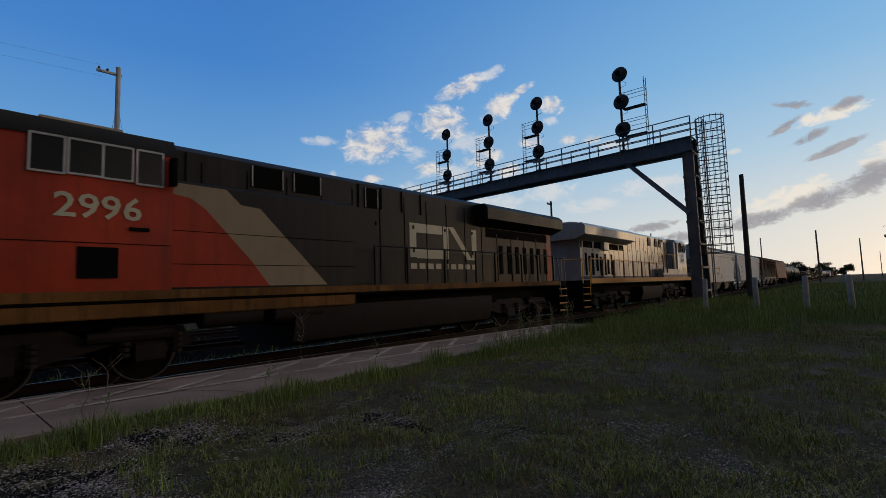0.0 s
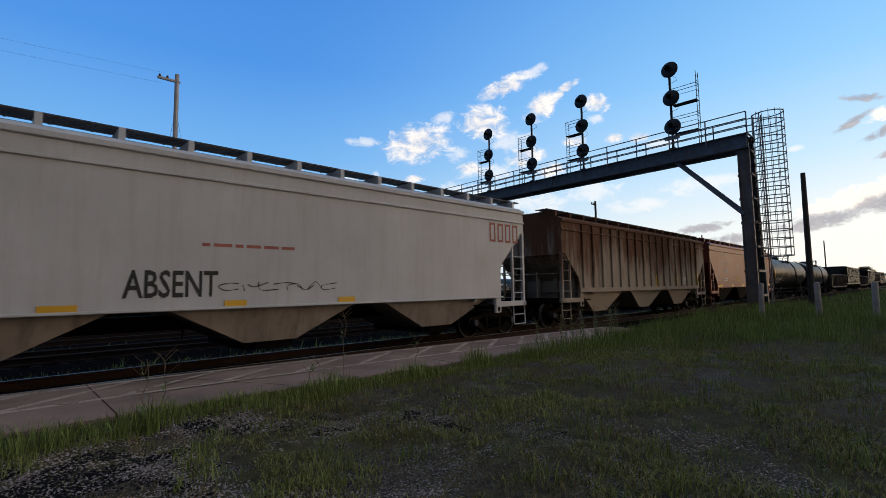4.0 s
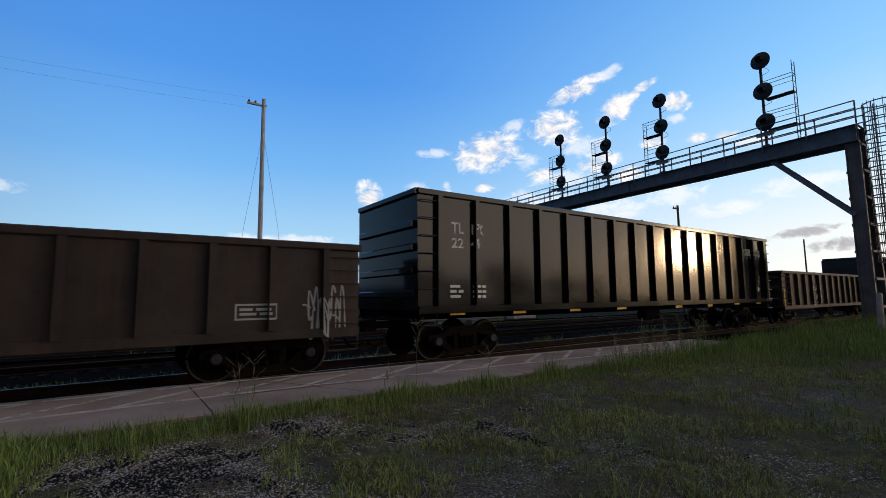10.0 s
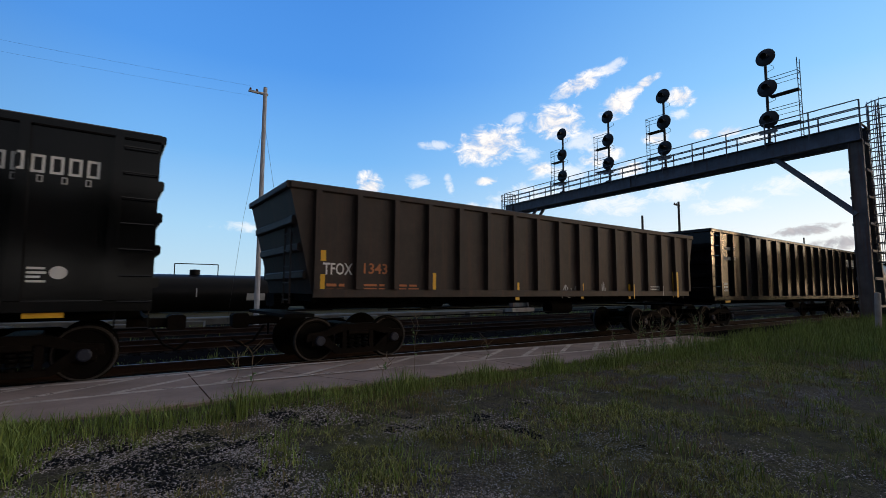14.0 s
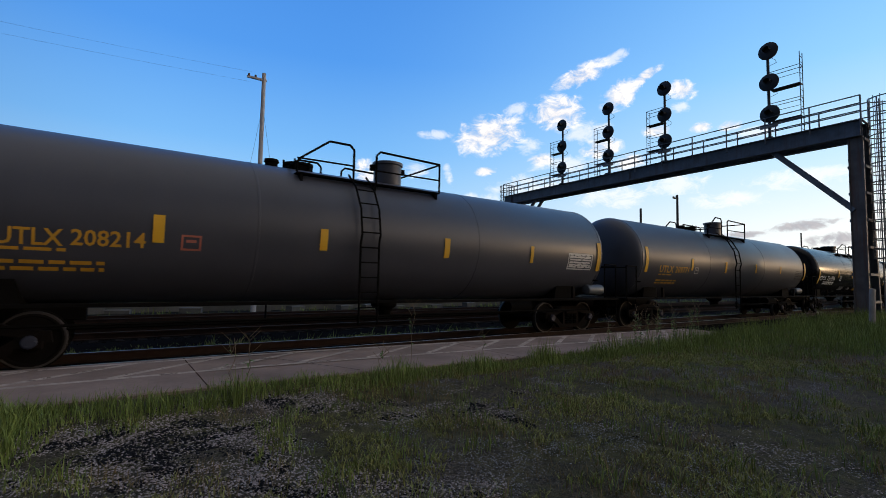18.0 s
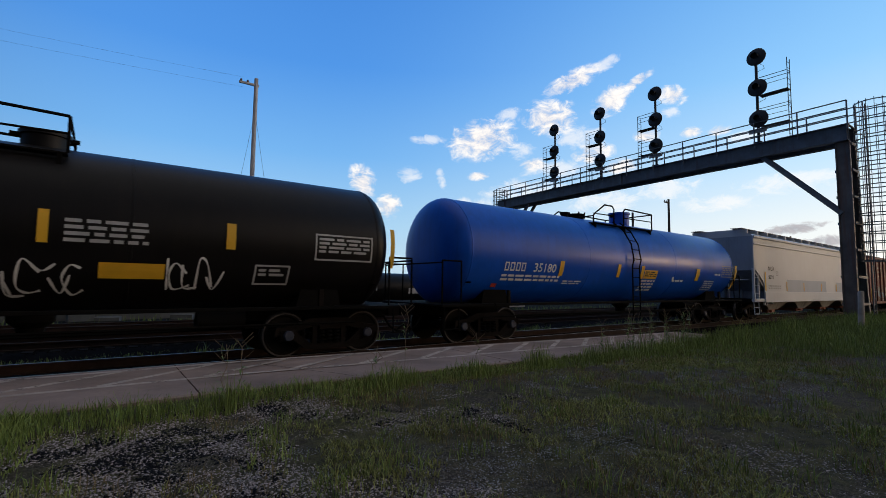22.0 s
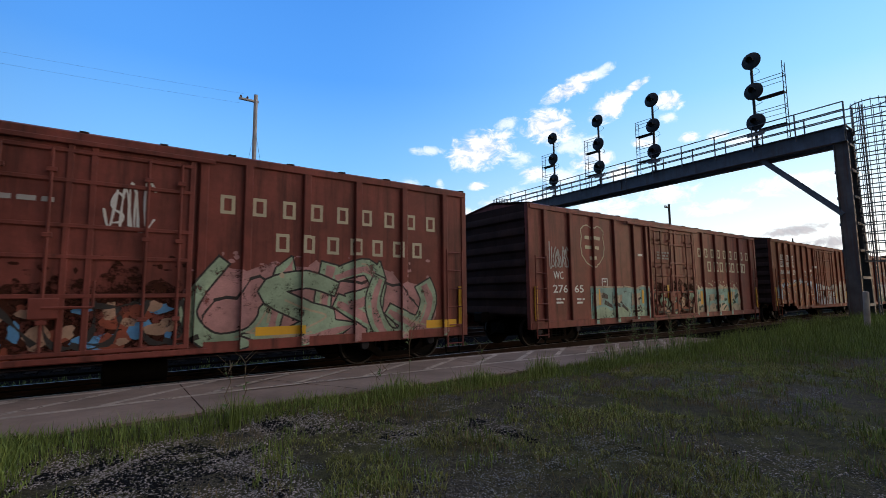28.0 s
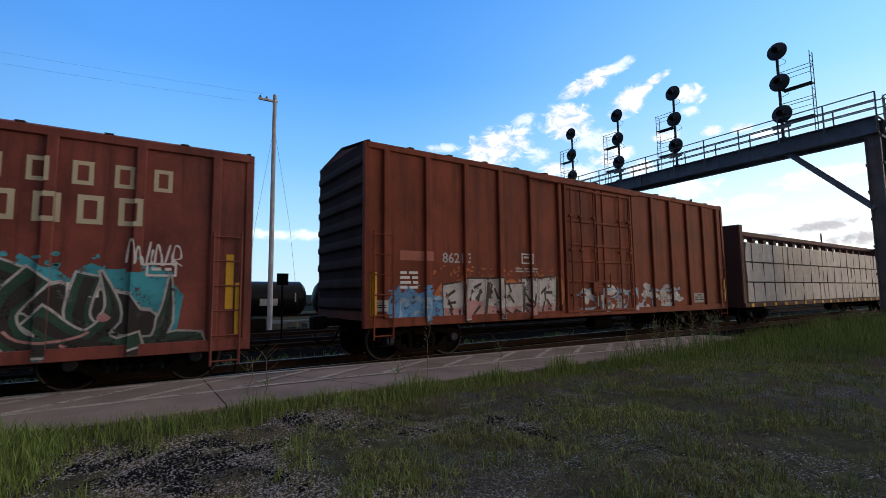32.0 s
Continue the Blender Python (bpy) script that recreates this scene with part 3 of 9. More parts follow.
def build_signal(y, dark_back):
    x = GX + SKEW * (y - 6.5) - 0.35
    z0 = 9.5
    s = thing("signal_mast", pose(x, y, z0), "black three-head railway signal mast on the gantry walkway", "railway signal", "signals on the gantry")
    part("mast", Solid().rod((0, 0, 0), (0, 0, 5.0), 0.075, 8), SIGNAL_BLACK, s)
    part("base_plate", Solid().box(-0.2, 0.2, -0.2, 0.2, 0.0, 0.12, 0.02), SIGNAL_BLACK, s)
    part("number_board", Solid().box(-0.14, -0.10, -0.42, 0.42, 0.62, 0.86, 0.01), GREY_PAINT, s, "small grey number board with unreadable mark")
    for z in (1.35, 3.1, 4.85):
        h = Solid()
        # round backing disc facing down the track, with hood and lamp housing
        h.lathe([(0.0, 0.02), (0.0, 0.47), (0.04, 0.48), (0.06, 0.44), (0.06, 0.02)], 20, lambda t, r, a: (-0.25 - t, -0.12 + r * math.cos(a), z + r * math.sin(a)))
        head = part("signal_head", h, SIGNAL_BLACK, s)
        part("lamp_housing", Solid().lathe([(0.0, 0.02), (0.0, 0.2), (0.3, 0.22), (0.36, 0.16), (0.36, 0.02)], 14, lambda t, r, a: (-0.25 + t, -0.12 + r * math.cos(a), z + r * math.sin(a))), SIGNAL_BLACK, head)
        hood = Solid()
        n = 10
        ring = [radians(-20 + 220 * k / n) for k in range(n + 1)]
        for a, b in zip(ring, ring[1:]):
            hood.face([(-0.31 - d, -0.12 + 0.16 * math.cos(q), z + 0.16 * math.sin(q)) for d, q in ((0, a), (0, b), (0.32, b), (0.32, a))])
        part("hood", hood, SIGNAL_BLACK, head)
        wire = [(0.1, -0.05, z - 0.2), (0.2, -0.3, z - 0.42), (0.15, -0.35, z - 0.6), (0.0, -0.02, z - 0.75)]
        part("cable", Solid().path(wire, 0.012, 4), SIGNAL_BLACK, head)
    # ladder and service platforms beside the mast
    l = Solid()
    sd = -1 if dark_back else 1
    yl = sd * (1.45 if dark_back else 1.25)
    top = 4.4 if dark_back else 3.7
    for dx in (-0.05, 0.35):
        l.rod((dx, yl, 0.0), (dx, yl, top), 0.02, 5)
    z = 0.25
    while z < top - 0.1:
        l.rod((-0.05, yl, z), (0.35, yl, z), 0.012, 4)
        z += 0.3
    part("ladder", l, SIGNAL_BLACK, s)
    for z in (0.95, 2.7):
        f = Solid().box(-0.1, 0.4, *sorted((sd * 0.1, yl)), z, z + 0.03)
        pl = part("service_platform", f, SIGNAL_BLACK, s)
        r = Solid()
        r.path([(-0.1, 0.0, z + 1.0), (-0.1, yl, z + 1.0), (0.4, yl, z + 1.0), (0.4, 0.0, z + 1.0)], 0.018, 5)
        r.path([(-0.1, 0.0, z + 0.55), (-0.1, yl, z + 0.55)], 0.014, 5)
        part("guard_rail", r, SIGNAL_BLACK, pl)


build_gantry()
for k, y in enumerate((9.95, 16.0, 20.4, 24.9)):
    build_signal(y, k == 0)


# ---- poles, posts and the far side ----


def build_posts():
    for y in (4.75, 2.9, 1.32, 0.0):
        b = thing("bollard", pose(22.5, y, GROUND_Z, random.uniform(-1.5, 1.5), random.uniform(-3, 3), 0), "weathered grey concrete bollard post in tall grass", "bollard", "row of bollards")
        part("post", Solid().lathe([(-0.3, 0.1), (1.42, 0.095), (1.47, 0.08), (1.485, 0.03)], 12, lambda t, r, a: (r * math.cos(a), r * math.sin(a), t)), POST_CONC, b)


build_posts()


def utility_pole(x, y, h, r, m, lean=(0, 0), arms=1, z=-0.42, label="tall grey timber utility pole with a short crossarm", yaw=0.0):
    p = thing("utility_pole", pose(x, y, z, lean[0], lean[1], yaw), label, "utility pole", "utility poles")
    part("pole", Solid().rod((0, 0, 0), (0, 0, h), r, 10, r * 0.72), m, p)
    for k in range(arms):
        zz = h - 0.45 - 0.9 * k
        arm = part("crossarm", Solid().box(-0.9, 0.15, -0.06, 0.06, zz, zz + 0.12, 0.01), m, p)
        for xx in (-0.8, -0.45):
            part("insulator", Solid().lathe([(0, 0.03), (0.04, 0.06), (0.1, 0.06), (0.14, 0.03)], 8, lambda t, q, a: (xx + q * math.cos(a), q * math.sin(a), zz + 0.12 + t)), INSULATOR, arm)
    return p


big_pole = utility_pole(6.55, 27.0, 13.5, 0.15, POLE_WOOD)
part("guy_wire", Solid().rod((0, 0, 11.6), (-0.75, 0.6, 6.0), 0.008, 4).rod((-0.75, 0.6, 6), (-1.3, 1.0, 0), 0.008, 4), SIGNAL_BLACK, big_pole)
part("guy_wire", Solid().rod((0, 0, 11.6), (0.8, -0.6, 6.0), 0.008, 4).rod((0.8, -0.6, 6), (1.4, -1.0, 0), 0.008, 4), SIGNAL_BLACK, big_pole)

# ---- the train: shared running gear ----
TRAIN = []           # (car, place of its centre along the train, half length)
SPIN = []            # (wheelset, car, wheel radius)


def wheelset_mesh(r, name):
    s = Solid()
    for sg in (-1, 1):
        y = 0.69 * sg
        o = sg
        s.slot = 0
        s.lathe([(0.0, 0.05), (0.0, r - 0.02), (0.0, r + 0.028), (0.03, r + 0.028), (0.038, r), (0.13, r - 0.006), (0.13, r - 0.07), (0.10, r - 0.09), (0.085, 0.2), (0.13, 0.15), (0.13, 0.05)], 28, lambda t, q, a: (q * math.cos(a), y + o * t, q * math.sin(a)))
        s.slot = 1
        s.lathe([(0.131, r - 0.035), (0.133, r - 0.008), (0.125, r + 0.001), (0.045, r + 0.003)], 28, lambda t, q, a: (q * math.cos(a), y + o * t, q * math.sin(a)), False)
        s.slot = 2
        s.lathe([(0.36, 0.105), (0.44, 0.105), (0.455, 0.085), (0.455, 0.01)], 12, lambda t, q, a: (q * math.cos(a), y + o * t, q * math.sin(a)))
        for k in range(3):
            a = k * 2.094
            s.rod((0.07 * math.cos(a), y + o * 0.45, 0.07 * math.sin(a)), (0.07 * math.cos(a), y + o * 0.475, 0.07 * math.sin(a)), 0.018, 6)
    s.slot = 0
    s.rod((0, -1.12, 0), (0, 1.12, 0), 0.085, 10)
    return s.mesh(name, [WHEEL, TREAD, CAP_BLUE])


def frame_mesh(wb, r):
    """Two cast side frames with springs and the bolster between them."""
    s = Solid()
    h = wb / 2
    for sg in (-1, 1):
        y0, y1 = sorted((sg * 0.93, sg * 1.07))
        top = [(-h - 0.28, r - 0.02), (-h - 0.25, r + 0.16), (-h + 0.12, r + 0.2), (-0.42, r + 0.34), (0.42, r + 0.34), (h - 0.12, r + 0.2), (h + 0.25, r + 0.16), (h + 0.28, r - 0.02), (h - 0.1, r + 0.06), (0.34, r + 0.18), (-0.34, r + 0.18), (-h + 0.1, r + 0.06)]
        s.side(top, y0, y1)
        s.side([(-0.5, r - 0.30), (0.5, r - 0.30), (0.42, r - 0.19), (-0.42, r - 0.19)], y0, y1)
        for k in (-1, 1):
            s.side([(k * (h - 0.14), r + 0.1), (k * (h - 0.02), r - 0.02), (k * 0.5, r - 0.30), (k * 0.40, r - 0.2)], y0, y1)
            s.side([(k * 0.27, r - 0.2), (k * 0.37, r - 0.2), (k * 0.37, r + 0.2), (k * 0.27, r + 0.2)], y0, y1)
            s.box(k * h - 0.16, k * h + 0.16, y0 - 0.02, y1 + 0.02, r - 0.12, r + 0.13, 0.03)
        s.slot = 1
        for k in (-0.17, 0.0, 0.17):
            for yy in (0.94, 1.06):
                for z in range(4):
                    s.rod((k, sg * yy, r - 0.19 + z * 0.075), (k, sg * yy, r - 0.15 + z * 0.075), 0.07, 8)
        s.slot = 0
        s.box(-0.24, 0.24, y0 - 0.04, y1 + 0.04, r + 0.1, r + 0.2, 0.02)
    s.box(-0.22, 0.22, -1.0, 1.0, r + 0.1, r + 0.3, 0.03)
    for k in (-1, 1):
        s.box(k * (h - 0.56) - 0.05, k * (h - 0.56) + 0.05, -0.9, 0.9, r - 0.12, r + 0.02)
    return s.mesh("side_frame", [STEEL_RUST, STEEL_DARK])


R_CAR, WB = 0.457, 1.778
WHEELSET = wheelset_mesh(R_CAR, "wheelset")
FRAME = frame_mesh(WB, R_CAR)


def add_trucks(car, places):
    for x in places:
        t = part("truck", FRAME, None, car, "rusty cast steel freight truck")
        t.location = (x, 0, 0)
        for dx in (-WB / 2, WB / 2):
            w = part("wheelset", WHEELSET, None, t)
            w.location = (dx, 0, R_CAR)
            SPIN.append((w, car, R_CAR, dx))


def coupler(car, half, z=0.88):
    for sg in (-1, 1):
        s = Solid().box(*sorted((sg * (half - 0.3), sg * (half + 0.42))), -0.08, 0.08, z - 0.09, z + 0.09, 0.02)
        s.box(*sorted((sg * (half + 0.36), sg * (half + 0.68))), -0.17, 0.17, z - 0.15, z + 0.15, 0.04)
        c = part("coupler", s, STEEL_RUST, car)
        part("air_hose", Solid().path([(sg * (half + 0.1), -0.35, z - 0.1), (sg * (half + 0.3), -0.37, z - 0.4), (sg * (half + 0.5), -0.36, z - 0.5), (sg * (half + 0.72), -0.34, z - 0.35)], 0.025, 6), STEEL_DARK, c)


def car_thing(name, left, right, label, category, group="cars of the freight train"):
    mid, half = (left + right) / 2, (right - left) / 2
    car = thing(name, pose(mid, TRACK_Y, 0), label, category, group)
    TRAIN.append((car, mid, half))
    return car, half


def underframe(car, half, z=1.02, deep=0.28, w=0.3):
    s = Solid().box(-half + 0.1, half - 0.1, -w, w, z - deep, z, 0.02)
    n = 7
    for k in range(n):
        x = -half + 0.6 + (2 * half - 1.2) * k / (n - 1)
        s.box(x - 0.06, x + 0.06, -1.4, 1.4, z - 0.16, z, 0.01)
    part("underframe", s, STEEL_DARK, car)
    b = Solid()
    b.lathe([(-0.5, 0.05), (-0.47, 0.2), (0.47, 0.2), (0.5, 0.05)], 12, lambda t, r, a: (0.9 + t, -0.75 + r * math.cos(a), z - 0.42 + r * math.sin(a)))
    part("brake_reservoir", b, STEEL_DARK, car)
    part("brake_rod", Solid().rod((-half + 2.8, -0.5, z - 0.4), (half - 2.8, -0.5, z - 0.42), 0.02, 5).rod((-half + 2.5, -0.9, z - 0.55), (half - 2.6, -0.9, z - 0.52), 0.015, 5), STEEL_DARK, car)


def ladder_mesh(w, z0, z1, n, r=0.016):
    s = Solid()
    for x in (-w / 2, w / 2):
        s.rod((x, 0, z0), (x, 0, z1), r * 1.3, 5)
    for k in range(n):
        z = z0 + 0.08 + (z1 - z0 - 0.16) * k / max(1, n - 1)
        s.rod((-w / 2, 0, z), (w / 2, 0, z), r, 5)
    return s


# ---- paint and lettering laid on the sides ----


def clip(poly, axis, v, keep_low):
    """Cuts a flat polygon along a line."""
    out = []
    for a, b in zip(poly, poly[1:] + poly[:1]):
        ia, ib = ((p[axis] <= v) == keep_low for p in (a, b))
        if ia:
            out.append(a)
        if ia != ib and abs(b[axis] - a[axis]) > 1e-9:
            t = (v - a[axis]) / (b[axis] - a[axis])
            out.append((a[0] + (b[0] - a[0]) * t, a[1] + (b[1] - a[1]) * t))
    return out


def bands(polys, axis, cuts):
    for v in cuts:
        nxt = []
        for p in polys:
            lo, hi = min(q[axis] for q in p), max(q[axis] for q in p)
            if lo < v - 1e-5 < hi - 2e-5:
                nxt += [q for q in (clip(p, axis, v, True), clip(p, axis, v, False)) if len(q) > 2]
            else:
                nxt.append(p)
        polys = nxt
    return polys


class Skin:
    """The side of a car on which paint lies: flat with proud ribs, or round."""

    def __init__(self, y, ribs=(), depth=0.0, radius=0.0, zc=0.0):
        self.y, self.ribs, self.depth, self.radius, self.zc = y, ribs, depth, radius, zc
        self.step, self.low, self.raised = 99.0, 0.5, 0.0

    def lay(self, polys, proud=0.004):
        if self.radius:
            polys = bands(polys, 1, [self.zc - 1.4 + 0.1 * k for k in range(29)])
            out = []
            for p in polys:
                out.append([(x, -math.sqrt(max(0.01, (self.radius + proud) ** 2 - (z - self.zc) ** 2)), z) for x, z in p])
            return out
        cuts = [c for r in self.ribs for c in r]
        polys = bands(polys, 0, cuts)
        out = []
        for p in polys:
            xm = sum(q[0] for q in p) / len(p)
            on = any(a < xm < b for a, b in self.ribs)
            rise = proud + 0.00004 * (len(out) % 14)
            out.append([(x, self.y - rise - (self.depth if on else 0), z) for x, z in p])
        return out


def laid(name, polys, material, car, skin, proud=0.004, label=""):
    s = Solid()
    for p in skin.lay(polys, proud):
        s.face(p)
    return part(name, s.mesh(name, material, smooth=False), None, car, label)


TEXT_CACHE = {}


def text_polys(words, x, z, height, stretch=1.0, space=1.0):
    """The outlines of words with their lower left corner at x, z."""
    key = (words, space)
    if key not in TEXT_CACHE:
        cu = bpy.data.curves.new("words", "FONT")
        cu.body, cu.size, cu.resolution_u, cu.space_character = words, 1.0, 2, space
        cu.offset = 0.015
        ob = new("words", cu)
        me = bpy.data.meshes.new_from_object(ob)
        polys = [[(me.vertices[i].co.x, me.vertices[i].co.y) for i in p.vertices] for p in me.polygons]
        bpy.data.objects.remove(ob)
        bpy.data.meshes.remove(me)
        bpy.data.curves.remove(cu)
        TEXT_CACHE[key] = polys
    k = height / 0.70
    return [[(x + u * k * stretch, z + w * k) for u, w in p] for p in TEXT_CACHE[key]]


def bar(x0, x1, z0, z1):
    return [(x0, z0), (x1, z0), (x1, z1), (x0, z1)]


def small_lines(x, z, w, rows, h=0.05, gap=0.10, seed=0):
    """Rows of plain bars in place of lettering too small to read."""
    rnd = random.Random(seed)
    out = []
    for k in range(rows):
        u = x
        while u < x + w - 0.06:
            d = min(rnd.uniform(0.12, 0.34), x + w - u)
            out.append(bar(u, u + d, z - k * gap - h, z - k * gap))
            u += d + 0.06
    return out


def placard(x, z, w, h, seed):
    """A framed data panel: rim and inner bars."""
    e = 0.035
    out = [bar(x, x + w, z, z + e), bar(x, x + w, z + h - e, z + h), bar(x, x + e, z + e, z + h - e), bar(x + w - e, x + w, z + e, z + h - e)]
    return out + small_lines(x + 0.08, z + h - 0.08, w - 0.16, max(1, int((h - 0.12) / 0.09)), 0.05, 0.085, seed)


def blob(cx, cz, rx, rz, rnd, n=14, rough=0.25):
    return [(cx + rx * (1 + rnd.uniform(-rough, rough)) * math.cos(2 * math.pi * k / n), cz + rz * (1 + rnd.uniform(-rough, rough)) * math.sin(2 * math.pi * k / n)) for k in range(n)]


def ribbon(pts, widths):
    """Quads along a smooth bent stroke."""
    n = len(pts)
    L, R = [], []
    for k in range(n):
        d = (pts[min(k + 1, n - 1)] - pts[max(k - 1, 0)]).normalized()
        nrm = Vector((-d.y, d.x)) * widths[k]
        L.append(pts[k] + nrm)
        R.append(pts[k] - nrm)
    return [[tuple(L[k]), tuple(R[k]), tuple(R[k + 1]), tuple(L[k + 1])] for k in range(n - 1)]


def bent(ctrl, n=9):
    """Points of a smooth curve through the control points."""
    p = [ctrl[0]] + list(ctrl) + [ctrl[-1]]
    out = []
    for i in range(1, len(p) - 2):
        for k in range(n):
            t = k / n
            out.append(0.5 * ((2 * p[i]) + (p[i + 1] - p[i - 1]) * t + (2 * p[i - 1] - 5 * p[i] + 4 * p[i + 1] - p[i + 2]) * t * t + (3 * p[i] - p[i - 1] - 3 * p[i + 1] + p[i + 2]) * t ** 3))
    return out + [p[-2]]


FORMS = (((0.85, 0.85), (0.3, 0.95), (0.2, 0.6), (0.75, 0.42), (0.7, 0.08), (0.1, 0.1)), ((0.12, 0.05), (0.3, 0.9), (0.6, 0.95), (0.85, 0.05)), ((0.9, 0.8), (0.4, 0.98), (0.12, 0.5), (0.4, 0.05), (0.9, 0.2)),
         ((0.15, 0.95), (0.18, 0.1), (0.85, 0.05)), ((0.1, 0.9), (0.5, 0.8), (0.95, 0.92)), ((0.5, 0.95), (0.45, 0.5), (0.6, 0.02)), ((0.1, 0.05), (0.15, 0.85), (0.75, 0.9), (0.7, 0.5), (0.2, 0.45), (0.9, 0.02)), ((0.1, 0.6), (0.5, 0.02), (0.95, 0.95)))
# fat interlocking strokes of a sprayed piece: sets of bent spines, each with its kind of end
PIECES = (
    (((0.1, 0.0), (0.12, 0.5), (0.2, 1.0)), ((0.2, 0.9), (0.75, 0.95), (0.9, 0.68), (0.35, 0.5)), ((0.3, 0.52), (0.7, 0.25), (1.25, 0.0))),
    (((1.0, 0.84), (0.5, 1.0), (0.12, 0.76), (0.5, 0.52), (0.88, 0.28), (0.45, 0.04), (-0.15, 0.14)),),
    (((0.08, 0.0), (0.1, 0.5), (0.1, 0.95)), ((0.1, 0.92), (0.5, 0.5), (0.86, 0.1)), ((0.86, 0.0), (0.85, 0.5), (1.0, 1.08))),
    (((0.14, 0.02), (0.12, 0.5), (0.16, 0.96)), ((0.1, 0.92), (0.6, 0.88), (1.05, 1.0)), ((0.15, 0.5), (0.5, 0.46), (0.85, 0.55)), ((0.1, 0.08), (0.6, 0.05), (1.3, 0.18))),
    (((-0.05, 0.9), (0.45, 0.86), (1.05, 1.0)), ((0.5, 0.86), (0.52, 0.45), (0.3, 0.06), (-0.2, 0.1))),
    (((0.0, 0.95), (0.12, 0.5), (0.4, 0.05)), ((0.4, 0.05), (0.6, 0.4), (1.0, 1.05)), ((0.3, 0.42), (0.6, 0.45), (0.95, 0.35))),
    (((0.15, 1.0), (0.0, 0.5), (0.25, 0.05), (0.8, 0.08), (1.0, 0.5), (0.95, 0.98)), ((0.55, 0.1), (0.9, -0.04), (1.4, 0.12))),
)


def spray_cloud(car, skin, x0, x1, z0, z1, m, rnd, count, proud=0.003):
    """An uneven sprayed ground with a ragged, speckled rim."""
    w, h = (x1 - x0) / count, z1 - z0
    out = [skin_keep(skin, car, blob(x0 + w * (k + 0.5) + rnd.uniform(-0.2, 0.2) * w, z0 + h * rnd.uniform(0.42, 0.58), w * rnd.uniform(0.6, 1.0), h * rnd.uniform(0.36, 0.5), rnd, 18, 0.14)) for k in range(count)]
    for _ in range(count * 14):
        a = rnd.uniform(x0 - 0.1, x1 + 0.1)
        out.append(skin_keep(skin, car, blob(a, z0 + h * rnd.choice((rnd.uniform(0.85, 1.12), rnd.uniform(-0.02, 0.15))), rnd.uniform(0.015, 0.07), rnd.uniform(0.015, 0.05), rnd, 7, 0.3)))
    laid("graffiti_background", out, m, car, skin, proud)


def skin_keep(skin, car, poly):
    """Keeps paint on the side of its car."""
    lim = skin_limit(car)
    out = []
    for x, z in poly:
        x = min(max(x, -lim), lim)
        low = skin.low + 0.03 + (skin.raised if abs(x) > skin.step else 0.0)
        out.append((x, max(z, low)))
    return out


